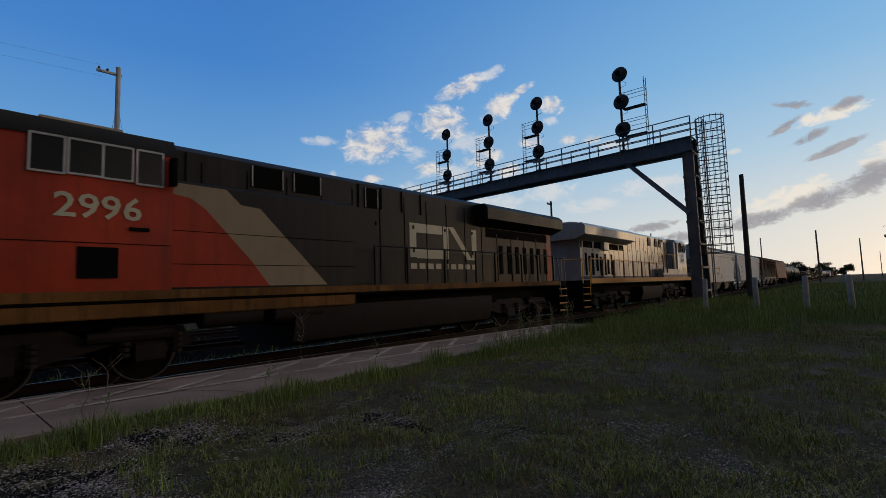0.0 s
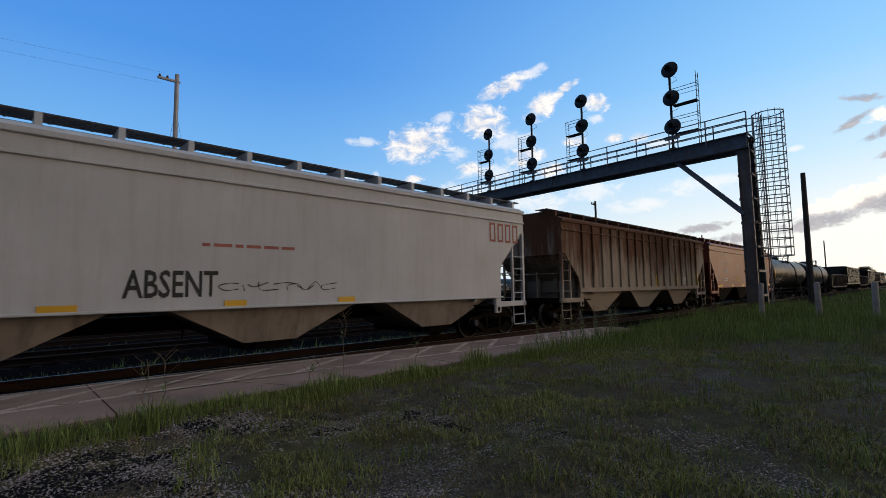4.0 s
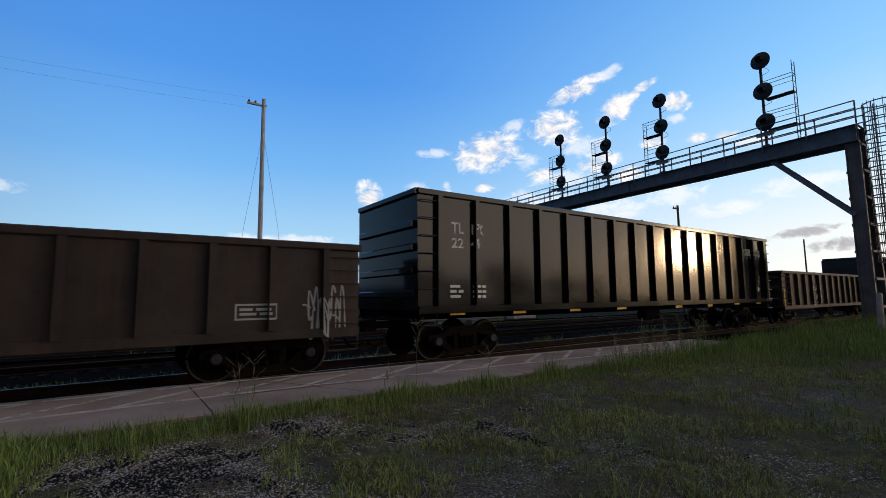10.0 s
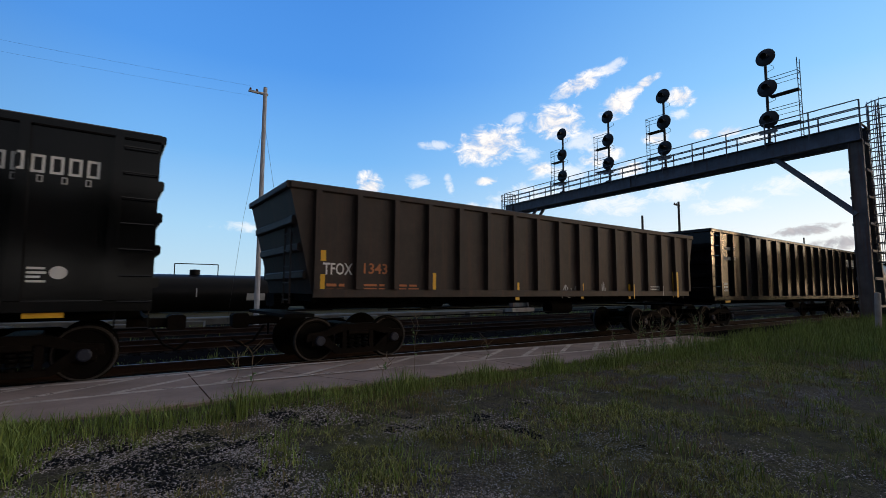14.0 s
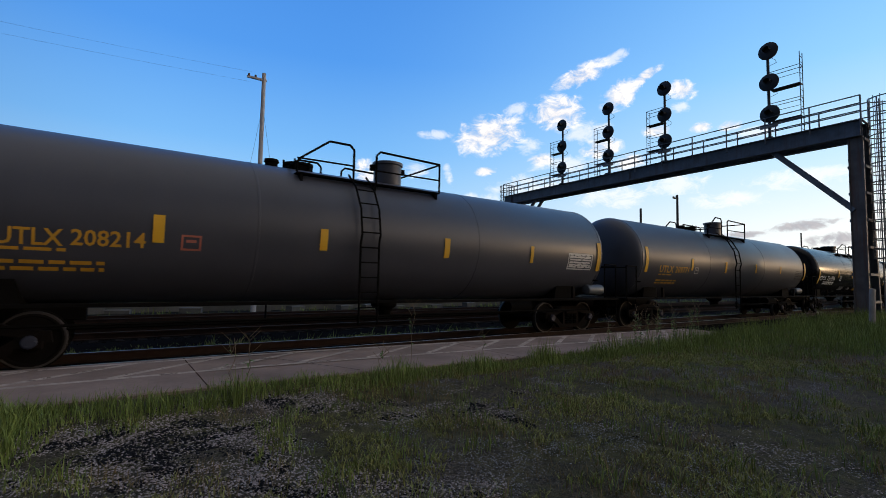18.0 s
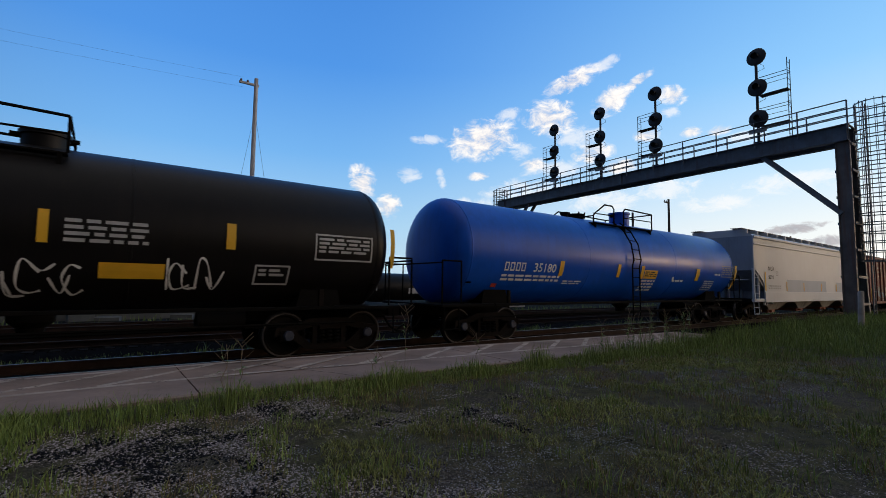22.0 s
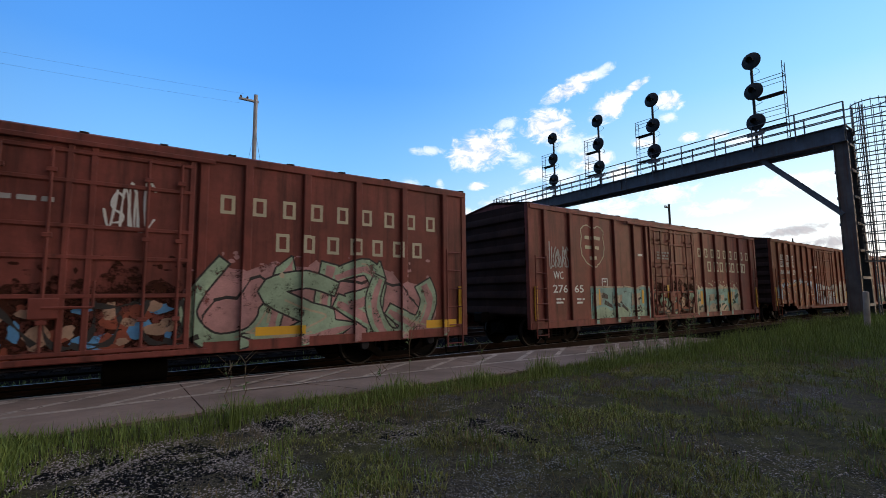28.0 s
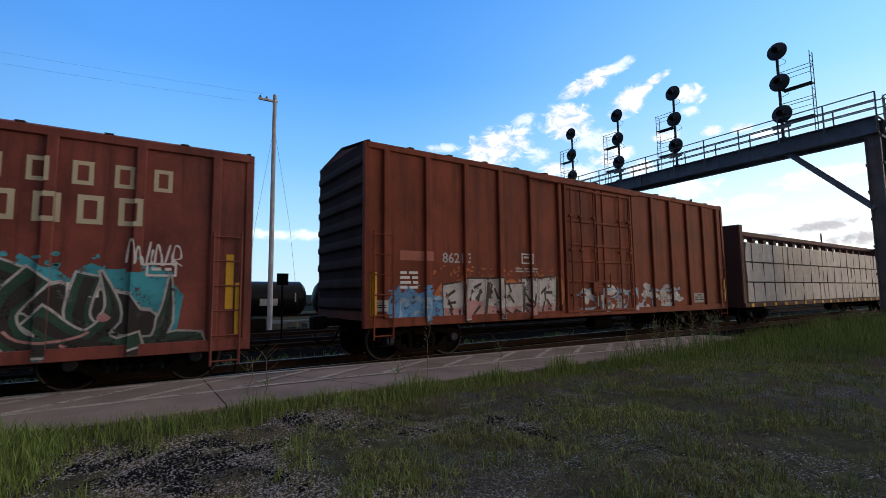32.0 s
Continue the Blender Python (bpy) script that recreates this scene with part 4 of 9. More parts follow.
def graffiti(car, skin, x0, x1, z0, z1, fill, rim, halo, seed, count=5, accent=None, second=None, style="wild"):
    """A sprayed piece: cloud behind, fat interlocking shapes with shadows, rims and shines; no words."""
    rnd = random.Random(seed)
    w, h = (x1 - x0) / count, z1 - z0
    second, accent = second or fill, accent or fill
    if halo:
        spray_cloud(car, skin, x0 - 0.15, x1 + 0.15, z0 - 0.05, z1 + 0.12, halo, rnd, count + 2)

    def lay(name, polys, m, proud):
        if polys:
            laid(name, [skin_keep(skin, car, p) for p in polys], m, car, skin, proud)
    if style == "faded":
        for m, n, lo, hi in ((fill, count, 0.0, 0.8), (second, count, 0.15, 1.0), (accent, count, 0.1, 0.9)):
            polys = []
            for k in range(n * 3):
                a, b = rnd.uniform(x0, x1), z0 + h * rnd.uniform(lo, hi)
                polys.append(blob(a, b, w * rnd.uniform(0.08, 0.3), h * rnd.uniform(0.05, 0.2), rnd, 12, 0.35))
            lay("graffiti_fill", polys, m, 0.005 + 0.001 * (m == second))
        ends = []
        for k in range(count):
            for form in rnd.choice(PIECES)[:2]:
                pts = bent([Vector((x0 + w * (k + u), z0 + h * (0.1 + 0.8 * v))) for u, v in form], 4)
                ends += ribbon(pts, [0.03 + 0.02 * math.sin(q) for q in range(len(pts))])
        lay("graffiti_line", ends, rim, 0.0075)
        return
    if style == "band":
        # one long filled band with a wavy top line and boxy shapes in it
        n = count * 4
        top = [(x0 + (x1 - x0) * k / n, z1 - 0.06 * h + 0.06 * h * noise.noise((k * 0.5, seed, 1))) for k in range(n + 1)]
        lay("graffiti_fill", [[(a[0], z0), (b[0], z0), b, a] for a, b in zip(top, top[1:])], fill, 0.005)
        lay("graffiti_outline", [[(a[0], a[1] - 0.035), (b[0], b[1] - 0.035), (b[0], b[1] + 0.02), (a[0], a[1] + 0.02)] for a, b in zip(top, top[1:])], accent, 0.0075)
        low, dark, light = [], [], []
        for k in range(count):
            a = x0 + w * (k + rnd.uniform(0.05, 0.2))
            low.append(blob(a + w * 0.4, z0 + 0.22 * h, w * 0.5, 0.2 * h, rnd, 14, 0.15))
            b, c = z0 + h * rnd.uniform(0.35, 0.5), z0 + h * rnd.uniform(0.7, 0.86)
            light.append([(a, b), (a + w * 0.45, b + 0.03), (a + w * 0.5, c), (a + 0.04, c - 0.03)])
            for _ in range(3):
                u, v, q = a + w * rnd.uniform(0.1, 0.8), z0 + h * rnd.uniform(0.2, 0.75), rnd.uniform(-0.6, 0.6)
                e1, e2 = Vector((math.cos(q), math.sin(q))) * rnd.uniform(0.12, 0.24), Vector((-math.sin(q), math.cos(q))) * rnd.uniform(0.03, 0.09)
                p = Vector((u, v))
                dark.append([tuple(p - e1 - e2), tuple(p + e1 - e2 * 0.5), tuple(p + e1 * 0.8 + e2), tuple(p - e1 * 0.9 + e2 * 1.3)])
            dark.append(bar(a + 0.02, a + w * 0.42, z0 + 0.1 * h, z0 + 0.13 * h))
            dark.append(bar(a - 0.03, a, z0 + 0.2 * h, z0 + 0.8 * h))
        lay("graffiti_fill", low, second, 0.0058)
        lay("graffiti_accent", light, accent, 0.0064)
        lay("graffiti_line", dark, rim, 0.007)
        return
    if style == "wild":
        # the silhouette of the whole piece
        n = count * 6
        crest = [(x0 + (x1 - x0) * k / n, z0 + h * (0.84 + 0.2 * noise.noise((k * 0.55, seed, 2)) - 0.45 * abs(2 * k / n - 1) ** 5)) for k in range(n + 1)]
        lay("graffiti_outline", [[(a[0], z0), (b[0], z0), (b[0] + 0.02, b[1] + 0.06), (a[0] - 0.02, a[1] + 0.06)] for a, b in zip(crest, crest[1:])], rim, 0.0042)
        lay("graffiti_fill", [[(a[0], z0), (b[0], z0), b, a] for a, b in zip(crest, crest[1:])], second, 0.005)
    for parity in (0, 1):
        shade, body, tone, shine = [], [], [], []
        base = 0.006 + 0.0035 * parity
        for k in range(parity, count, 2):
            ox, oz, lean = x0 + w * k, z0 + h * rnd.uniform(-0.03, 0.05), rnd.uniform(-0.16, 0.2)
            tall = rnd.uniform(0.88, 1.08)

            def at(u, v):
                return Vector((ox + w * (u + lean * (v - 0.4)), oz + h * tall * v))
            if style == "block":
                j = [rnd.uniform(-0.07, 0.07) for _ in range(8)]
                quad = [at(-0.02 + j[0], j[1] * 0.4), at(1.0 + j[2], j[3] * 0.4), at(1.04 + j[4], 0.97 + j[5]), at(0.0 + j[6], 0.97 + j[7])]
                mid = sum(quad, Vector((0, 0))) / 4
                e = 0.05
                shade.append([tuple(p + (p - mid).normalized() * e) for p in quad])
                shade.append([tuple(p + Vector((0.09, -0.07))) for p in quad])
                body.append([tuple(p) for p in quad])
                tone.append([tuple(at(u, v)) for u, v in ((0.03, 0.02), (0.97, 0.03), (0.95, rnd.uniform(0.25, 0.5)), (0.04, rnd.uniform(0.25, 0.5)))])
                for _ in range(5):
                    u, v, q = rnd.uniform(0.12, 0.8), rnd.uniform(0.1, 0.85), rnd.uniform(0, 3.14)
                    a, b = Vector((math.cos(q) * 0.2, math.sin(q) * 0.15)), Vector((-math.sin(q) * 0.07, math.cos(q) * 0.05))
                    c = Vector((u, v))
                    shine.append([tuple(at(*(c + e1))) for e1 in (-a - b, a - b * 0.4, a + b, -a + b * 0.5)])
                for u0, u1 in ((0.0, 0.02), (0.98, 1.0)):
                    shine.append([tuple(at(u0, 0.0)), tuple(at(u1, 0.0)), tuple(at(u1, 1.0)), tuple(at(u0, 1.0))])
                continue
            for form in rnd.choice(PIECES) + rnd.choice(PIECES)[-1:]:
                ctrl = [at(1.3 * u - 0.15 + rnd.uniform(-0.12, 0.12), 0.04 + 0.94 * v + rnd.uniform(-0.08, 0.08)) for u, v in form]
                pts = bent(ctrl, 5)
                n = len(pts)
                fat = h * rnd.uniform(0.08, 0.13)
                pointed = len(form) > 2 and rnd.random() < 0.6
                wd = []
                for q in range(n):
                    t = q / (n - 1)
                    f = 0.85 + 0.3 * math.sin(3.1 * t + seed)
                    if t > 0.72:
                        f *= max(0.06, (1 - t) / 0.28 * 1.5) if pointed else 1 + 1.2 * (t - 0.72)
                    wd.append(fat * f)
                d0, d1 = (pts[0] - pts[1]).normalized() * 0.036, (pts[-1] - pts[-2]).normalized() * 0.036
                shade += ribbon([pts[0] + d0] + pts + [pts[-1] + d1], [wd[0] + 0.036] + [v + 0.036 for v in wd] + [wd[-1] + 0.03])
                body += ribbon(pts, wd)
                if rnd.random() < 0.6:
                    tone += ribbon([p + Vector((0.15, -0.3)) * fat for p in pts], [v * rnd.uniform(0.3, 0.55) for v in wd])
                if rnd.random() < 0.8:
                    a, b = sorted((rnd.randint(0, n // 2), rnd.randint(n // 2, n - 1)))
                    if b - a > 3:
                        shine += ribbon([p + Vector((-0.3, 0.42)) * fat for p in pts[a:b]], [0.02] * (b - a))
        lay("graffiti_outline", shade, rim, base)
        lay("graffiti_fill", body, fill, base + 0.001)
        lay("graffiti_fill", tone, second, base + 0.0017)
        lay("graffiti_line", shine, rim if style == "block" else accent, base + 0.0024)
    spots = [blob(rnd.uniform(x0, x1), z0 + h * rnd.uniform(0.05, 0.95), rnd.uniform(0.03, 0.09), rnd.uniform(0.03, 0.07), rnd, 8, 0.3) for _ in range(count)]
    lay("graffiti_accent", spots, accent, 0.014)


def skin_limit(car):
    return next(h for c, m, h in TRAIN if c == car) - 0.06


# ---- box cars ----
# box car end shade put into the colour; roof ribs share the dark tone
P_ENDSHADE_ROOF = mat("shaded_end_and_dark_roof_paint", (0.05, 0.028, 0.024), 0.85, 0, 0.4, 3, streak=0.5, streak_color=(0.02, 0.014, 0.012), spec=0.15)


def boxcar(left, right, ztop, zbot, paint, label, ribs=None, door=(-1.6, 1.6), width=3.05, strip=YELLOW, roof=None, raised=0.0):
    car, half = car_thing("box_car", left, right, label, "box car")
    w = width / 2
    # over the trucks the side may be cut away higher
    step = half - 3.05
    lengths = ((-half, -step, zbot + raised), (-step, step, zbot), (step, half, zbot + raised)) if raised else ((-half, half, zbot),)
    for xa, xb, zl in lengths:
        body = Solid()
        body.cross([(-w + 0.1, max(0.95, zl + 0.02)), (-w, zl), (-w, ztop), (-w + 0.12, ztop + 0.08), (0, ztop + 0.24), (w - 0.12, ztop + 0.08), (w, ztop), (w, zl), (w - 0.1, max(0.95, zl + 0.02))], xa, xb)
        part("side_sill", Solid().box(xa, xb, -w - 0.04, -w - 0.004, zl, zl + 0.2, 0.01), paint, car)
        part("body" if abs(xa + xb) < 0.1 else "end_section", body, paint, car)
    if raised:
        for sg in (-1, 1):
            part("sill_gusset", Solid().side([(sg * step, zbot + 0.01), (sg * (step + 0.5), zbot + raised + 0.01), (sg * step, zbot + raised + 0.01)], -w - 0.03, -w + 0.02), paint, car)
    n = 14
    for k in range(n + 1):
        x = -half + 2 * half * k / n
        rf = Solid()
        rf.cross([(-w - 0.03, ztop - 0.02), (-w - 0.03, ztop + 0.06), (0, ztop + 0.285), (w + 0.03, ztop + 0.06), (w + 0.03, ztop - 0.02), (0, ztop + 0.2)], max(-half, x - 0.06), min(half, x + 0.06))
        part("roof_rib", rf, roof or P_ENDSHADE_ROOF, car)
    eave = Solid().box(-half, half, -w - 0.05, -w - 0.005, ztop - 0.12, ztop + 0.02, 0.01)
    part("eave_rail", eave, paint, car)
    depth = 0.085
    post = Solid().box(-0.075, 0.075, -w - depth, -w + 0.02, zbot + 0.2, ztop - 0.12, 0.015).mesh("side_post", paint)
    spans = []
    ribs = [sg * x for sg in (-1, 1) for x in (ribs or (1.74, 2.5, 3.63, 4.77, 5.93, 7.08)) if x < half - 0.25]
    for x in ribs:
        part("side_post", post, None, car).location = (x, 0, 0)
        spans.append((x - 0.075, x + 0.075))
    # plug door with its bars and rods
    d0, d1 = door
    spans.append((d0, d1))
    dr = Solid().box(d0, d1, -w - 0.075, -w - 0.004, zbot + 0.12, ztop - 0.16, 0.02)
    door_ob = part("door", dr, paint, car)
    # raised frame of the door, with recessed panels between its members
    mid = (d0 + d1) / 2
    for z in (zbot + 0.16, zbot + 1.02, zbot + 1.62, zbot + 2.1, zbot + 2.8, ztop - 0.3):
        part("door_rib", Solid().box(d0 + 0.03, d1 - 0.03, -w - 0.115, -w - 0.07, z - 0.035, z + 0.035, 0.012), paint, door_ob)
    for x in (d0 + 0.05, mid - 0.14, mid + 0.16, d1 - 0.05):
        part("door_stile", Solid().box(x - 0.045, x + 0.045, -w - 0.112, -w - 0.07, zbot + 0.14, ztop - 0.2, 0.012), paint, door_ob)
    part("door_rail", Solid().box(d0 - 1.4, d1 + 0.3, -w - 0.15, -w - 0.087, zbot + 0.02, zbot + 0.11, 0.01), paint, car)
    part("door_rail", Solid().box(d0 - 1.4, d1 + 0.3, -w - 0.15, -w - 0.087, ztop - 0.2, ztop - 0.12, 0.01), paint, car)
    for x in (d0 + 0.22, d0 + 0.66, mid - 0.35, mid + 0.9, d1 - 0.22):
        part("lock_rod", Solid().rod((x, -w - 0.14, zbot + 0.2), (x, -w - 0.14, ztop - 0.3), 0.024, 6), paint, door_ob)
        for z in (zbot + 0.6, zbot + 1.9, zbot + 2.9):
            part("rod_guide", Solid().box(x - 0.06, x + 0.06, -w - 0.17, -w - 0.1, z, z + 0.07, 0.008), paint, door_ob)
    part("lock_handle", Solid().path([(mid - 0.35, -w - 0.18, zbot + 0.85), (mid + 0.25, -w - 0.2, zbot + 0.85), (mid + 0.25, -w - 0.2, zbot + 1.25)], 0.022, 6), paint, door_ob)
    part("gear_box", Solid().box(mid - 0.5, mid - 0.16, -w - 0.18, -w - 0.1, zbot + 0.68, zbot + 1.0, 0.02), paint, door_ob)
    # corrugated ends, their shade put into a dark colour
    for sg in (-1, 1):
        part("end_sheet", Solid().box(*sorted((sg * (half - 0.01), sg * (half + 0.012))), -w + 0.1, w - 0.1, zbot + max(0.42, raised + 0.05), ztop + 0.05), P_ENDSHADE_ROOF, car, "end sheet with shade put into its dark colour")
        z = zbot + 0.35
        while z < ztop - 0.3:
            part("end_corrugation", Solid().side([(sg * half, z), (sg * (half + 0.07), z + 0.07), (sg * (half + 0.07), z + 0.2), (sg * half, z + 0.3)], -w + 0.12, w - 0.12), P_ENDSHADE_ROOF, car)
            z += 0.46
        x = sg * (half - 0.36)
        me = ladder_mesh(0.46, zbot - 0.25, zbot + 2.1, 6)
        o = part("side_ladder", me, paint, car)
        o.location = (x, -w - 0.09, 0)
        part("corner_cap", Solid().box(sg * half - 0.07, sg * half + 0.07, -w - 0.03, -w + 0.1, zbot, ztop + 0.02, 0.01), paint, car)
        if strip:
            part("reflective_strip", Solid().box(sg * (half - 0.16) - 0.05, sg * (half - 0.16) + 0.05, -w - 0.058, -w - 0.03, zbot + 0.25, zbot + 1.2), strip, car)
        st = Solid().path([(x - 0.2, -w + 0.05, zbot), (x - 0.2, -w + 0.02, zbot - 0.4), (x + 0.2, -w + 0.02, zbot - 0.4), (x + 0.2, -w + 0.05, zbot)], 0.018, 5)
        part("sill_step", st, STEEL_DARK, car)
    underframe(car, half, zbot + 0.12)
    add_trucks(car, (-half + 1.65, half - 1.65))
    coupler(car, half)
    skin = Skin(-w, spans, depth)
    skin.step, skin.low, skin.raised = step, zbot, raised
    return car, half, skin


# ---- gondolas ----


def gondola(left, right, ztop, zbot, paint, label, nribs, width=3.1, rib_w=0.12, taper=0.0, chord=0.14, inset=0.0, foot=0.0):
    car, half = car_thing("gondola_car", left, right, label, "gondola car")
    w = width / 2
    t = 0.05
    dn = 0.0
    for sg in (-1, 1):
        s = Solid().side([(-half + taper, zbot), (half - taper, zbot), (half, ztop), (-half, ztop)], *sorted((sg * w, sg * (w - t))))
        part("side_wall", s, paint, car)
        part("top_chord", Solid().box(-half, half, *sorted((sg * (w + 0.055), sg * (w - 0.08))), ztop - 0.005, ztop + chord, 0.02), paint, car)
        part("side_sill", Solid().box(-half + taper, half - taper, *sorted((sg * (w + 0.06), sg * (w + 0.003))), zbot - 0.08, zbot + 0.1, 0.01), paint, car)
    part("floor", Solid().box(-half + taper + 0.1, half - taper - 0.1, -w + 0.06, w - 0.06, zbot - 0.02, zbot + 0.06), STEEL_DARK, car)
    spans = []
    depth = 0.13
    for k in range(nribs):
        f = k / (nribs - 1)
        x = (-half + taper + 0.08) * (1 - f) + f * (half - taper - 0.08) if inset == 0 else (-half + inset) * (1 - f) + f * (half - inset)
        me = Solid().side([(x - rib_w / 2 - foot, zbot + 0.1), (x + rib_w / 2 + foot, zbot + 0.1), (x + rib_w / 2, ztop), (x - rib_w / 2, ztop)], -w - depth, -w + 0.01)
        part("side_post", me, paint, car)
        spans.append((x - rib_w / 2, x + rib_w / 2))
    for k in range(nribs):
        x = -half + taper + 0.08 + (2 * half - 2 * taper - 0.16) * k / (nribs - 1)
        part("side_post", Solid().box(x - rib_w / 2, x + rib_w / 2, w - 0.01, w + depth, zbot + 0.1, ztop), paint, car)
    for sg in (-1, 1):
        x = sg * half
        e = Solid().side([(sg * (half - taper), zbot), (x, ztop), (x - sg * 0.06, ztop), (sg * (half - taper) - sg * 0.06, zbot)], -w + t, w - t)
        z = zbot + 0.3
        while z < ztop - 0.25:
            xx = sg * (half - taper * (1 - (z - zbot) / (ztop - zbot)))
            e.box(*sorted((xx - sg * 0.01, xx + sg * 0.09)), -w + 0.12, w - 0.12, z, z + 0.18, 0.03)
            z += 0.55
        part("end_wall", e, paint, car)
        part("end_chord", Solid().box(*sorted((x - sg * 0.1, x + sg * 0.08)), -w, w, ztop - 0.003, ztop + chord, 0.02), paint, car)
        if not taper:
            for k in range(8):
                z = zbot - 0.35 + (ztop - zbot + 0.2) * k / 7
                y = -w - (0.1 if z > zbot else 0.05)
                xs = sorted((sg * (half - inset + 0.08), sg * (half - 0.04)))
                part("grab_iron", Solid().path([(xs[0], -w, z), (xs[0], y, z), (xs[1], y, z), (xs[1], -w, z)], 0.014, 5), paint, car)
            part("step", Solid().path([(sg * (half - inset + 0.08), -w - 0.03, zbot), (sg * (half - inset + 0.08), -w - 0.03, zbot - 0.37), (sg * (half - 0.04), -w - 0.03, zbot - 0.37), (sg * (half - 0.04), -w - 0.03, zbot)], 0.014, 5), paint, car)
        else:
            part("ladder", ladder_mesh(0.42, zbot - 0.2, ztop - 0.1, 7), paint, car).matrix_local = pose(sg * (half - taper * 0.3), -w + 0.55, 0, 0, 0, 90)
        part("end_platform", Solid().box(*sorted((sg * (half - taper - 0.1), sg * (half - 0.0))), -w + 0.1, w - 0.1, 0.98, 1.05, 0.01), STEEL_DARK, car)
    underframe(car, half, max(1.0, zbot))
    add_trucks(car, (-half + 1.75, half - 1.75))
    coupler(car, half)
    return car, half, Skin(-w, spans, depth)


# ---- tank cars ----


def tankcar(left, right, R, zc, paint, under, label, dome_x=-0.37, rails=((-1.54, 0.57), (0.75, 1.35)), sloped=True, drum=(0.45, 0.22), ladder_x=1.05, tall=0.4, reservoir=False, top_rail=STEEL_DARK, saddle=None, band=None, steps=True):
    car, half = car_thing("tank_car", left, right, label, "tank car")
    rings = []
    head = 0.52
    for k in range(9):
        a = radians(90 * k / 8)
        rings.append((-half + head * (1 - math.sin(a)), max(0.02, R * math.cos(a) ** 0.75)))
    rings = [(-half + head * (1 - math.cos(radians(90 * k / 9))), max(0.02, R * math.sin(radians(90 * k / 9)) ** 0.62)) for k in range(10)]
    rings += [(half - (t + half), r) for t, r in reversed(rings)]
    s = Solid()
    s.lathe(rings, 48, lambda t, r, a: (t, r * math.cos(a), zc + r * math.sin(a)))
    tank = part("tank", s, paint, car)
    for x in (-half + head, -half * 0.33, half * 0.33, half - head):
        seams = Solid()
        seams.lathe([(x - 0.03, R - 0.01), (x - 0.02, R + 0.006), (x + 0.02, R + 0.006), (x + 0.03, R - 0.01)], 48, lambda t, r, a: (t, r * math.cos(a), zc + r * math.sin(a)))
        part("weld_seam", seams, paint, tank)
    # valve housing, walkway and rails on top
    zt = zc + R
    dr, dh = drum
    d = Solid().lathe([(-0.1, dr), (dh - 0.1, dr), (dh - 0.09, dr + 0.04), (dh - 0.02, dr + 0.04), (dh, dr - 0.08), (dh + 0.01, 0.02)], 24, lambda t, r, a: (dome_x + r * math.cos(a), r * math.sin(a), zt + t))
    dome = part("valve_housing", d, paint, car)
    for sg in (-1, 1):
        part("housing_lug", Solid().box(dome_x + sg * (dr + 0.08) - 0.06, dome_x + sg * (dr + 0.08) + 0.06, -0.05, 0.05, zt + dh * 0.55, zt + dh * 0.8, 0.01), STEEL_DARK, dome)
    p0, p1 = rails[0][0], rails[1][1]
    hx = p0 + 0.35 if dome_x > (p0 + p1) / 2 else p1 - 0.95
    mw = part("manway", Solid().lathe([(-0.1, 0.3), (0.1, 0.3), (0.11, 0.34), (0.16, 0.34), (0.18, 0.02)], 18, lambda t, r, a: (hx + r * math.cos(a), r * math.sin(a), zt + t)), STEEL_DARK, car)
    for k in range(6):
        part("manway_bolt", Solid().rod((hx + 0.33 * math.cos(k * 1.047), 0.33 * math.sin(k * 1.047), zt), (hx + 0.33 * math.cos(k * 1.047), 0.33 * math.sin(k * 1.047), zt + 0.22), 0.025, 5), STEEL_DARK, mw)
    part("vent_cap", Solid().lathe([(-0.08, 0.14), (0.1, 0.14), (0.12, 0.17), (0.18, 0.15), (0.2, 0.02)], 12, lambda t, r, a: (p0 - 0.25 + r * math.cos(a), r * math.sin(a), zt + t)), STEEL_DARK, car)
    zp = zt - 0.24
    for sg in (-1, 1):
        for k in range(4):
            y = sg * (0.72 + 0.1 * k)
            part("walkway_plank", Solid().box(p0, p1, y - 0.04, y + 0.04, zp - 0.03, zp), top_rail, car)
        for x in (p0 + 0.1, (p0 + p1) / 2, p1 - 0.1):
            part("walkway_bracket", Solid().box(x - 0.03, x + 0.03, *sorted((sg * 0.6, sg * 1.05)), zp - 0.3, zp - 0.03), top_rail, car)
        y = sg * 1.03
        for k, (a, b) in enumerate(rails):
            if k == 0 and sloped:
                pts = [(a, y, zp), (a, y, zp + 0.22), (a + 0.06, y, zp + 0.3), (a + 0.55 * (b - a), y, zt + tall), (b - 0.1, y, zt + tall), (b, y, zt + tall - 0.1), (b, y, zp)]
            elif k == 0:
                pts = [(a, y, zp), (a + 0.1, y, zt + tall), (b - 0.15, y, zt + tall), (b, y, zt + tall - 0.15), (b, y, zp)]
            else:
                pts = [(a, y, zp), (a, y, zt + tall - 0.12), (a + 0.1, y, zt + tall - 0.02), (b, y, zt + tall - 0.05), (b, y, zp)]
            r = Solid().path(pts, 0.026, 6)
            if b - a > 1:
                r.rod((a, y, zp + 0.3), (b, y, zp + 0.32), 0.02, 5)
            part("safety_rail", r, top_rail, car)
    for x in (p0 + (0.0 if sloped else 0.1), p1):
        z = zp + 0.22 if sloped and x == p0 else zt + tall - 0.06
        part("end_rail", Solid().path([(x, -1.03, z), (x, 1.03, z)], 0.024, 6), top_rail, car)
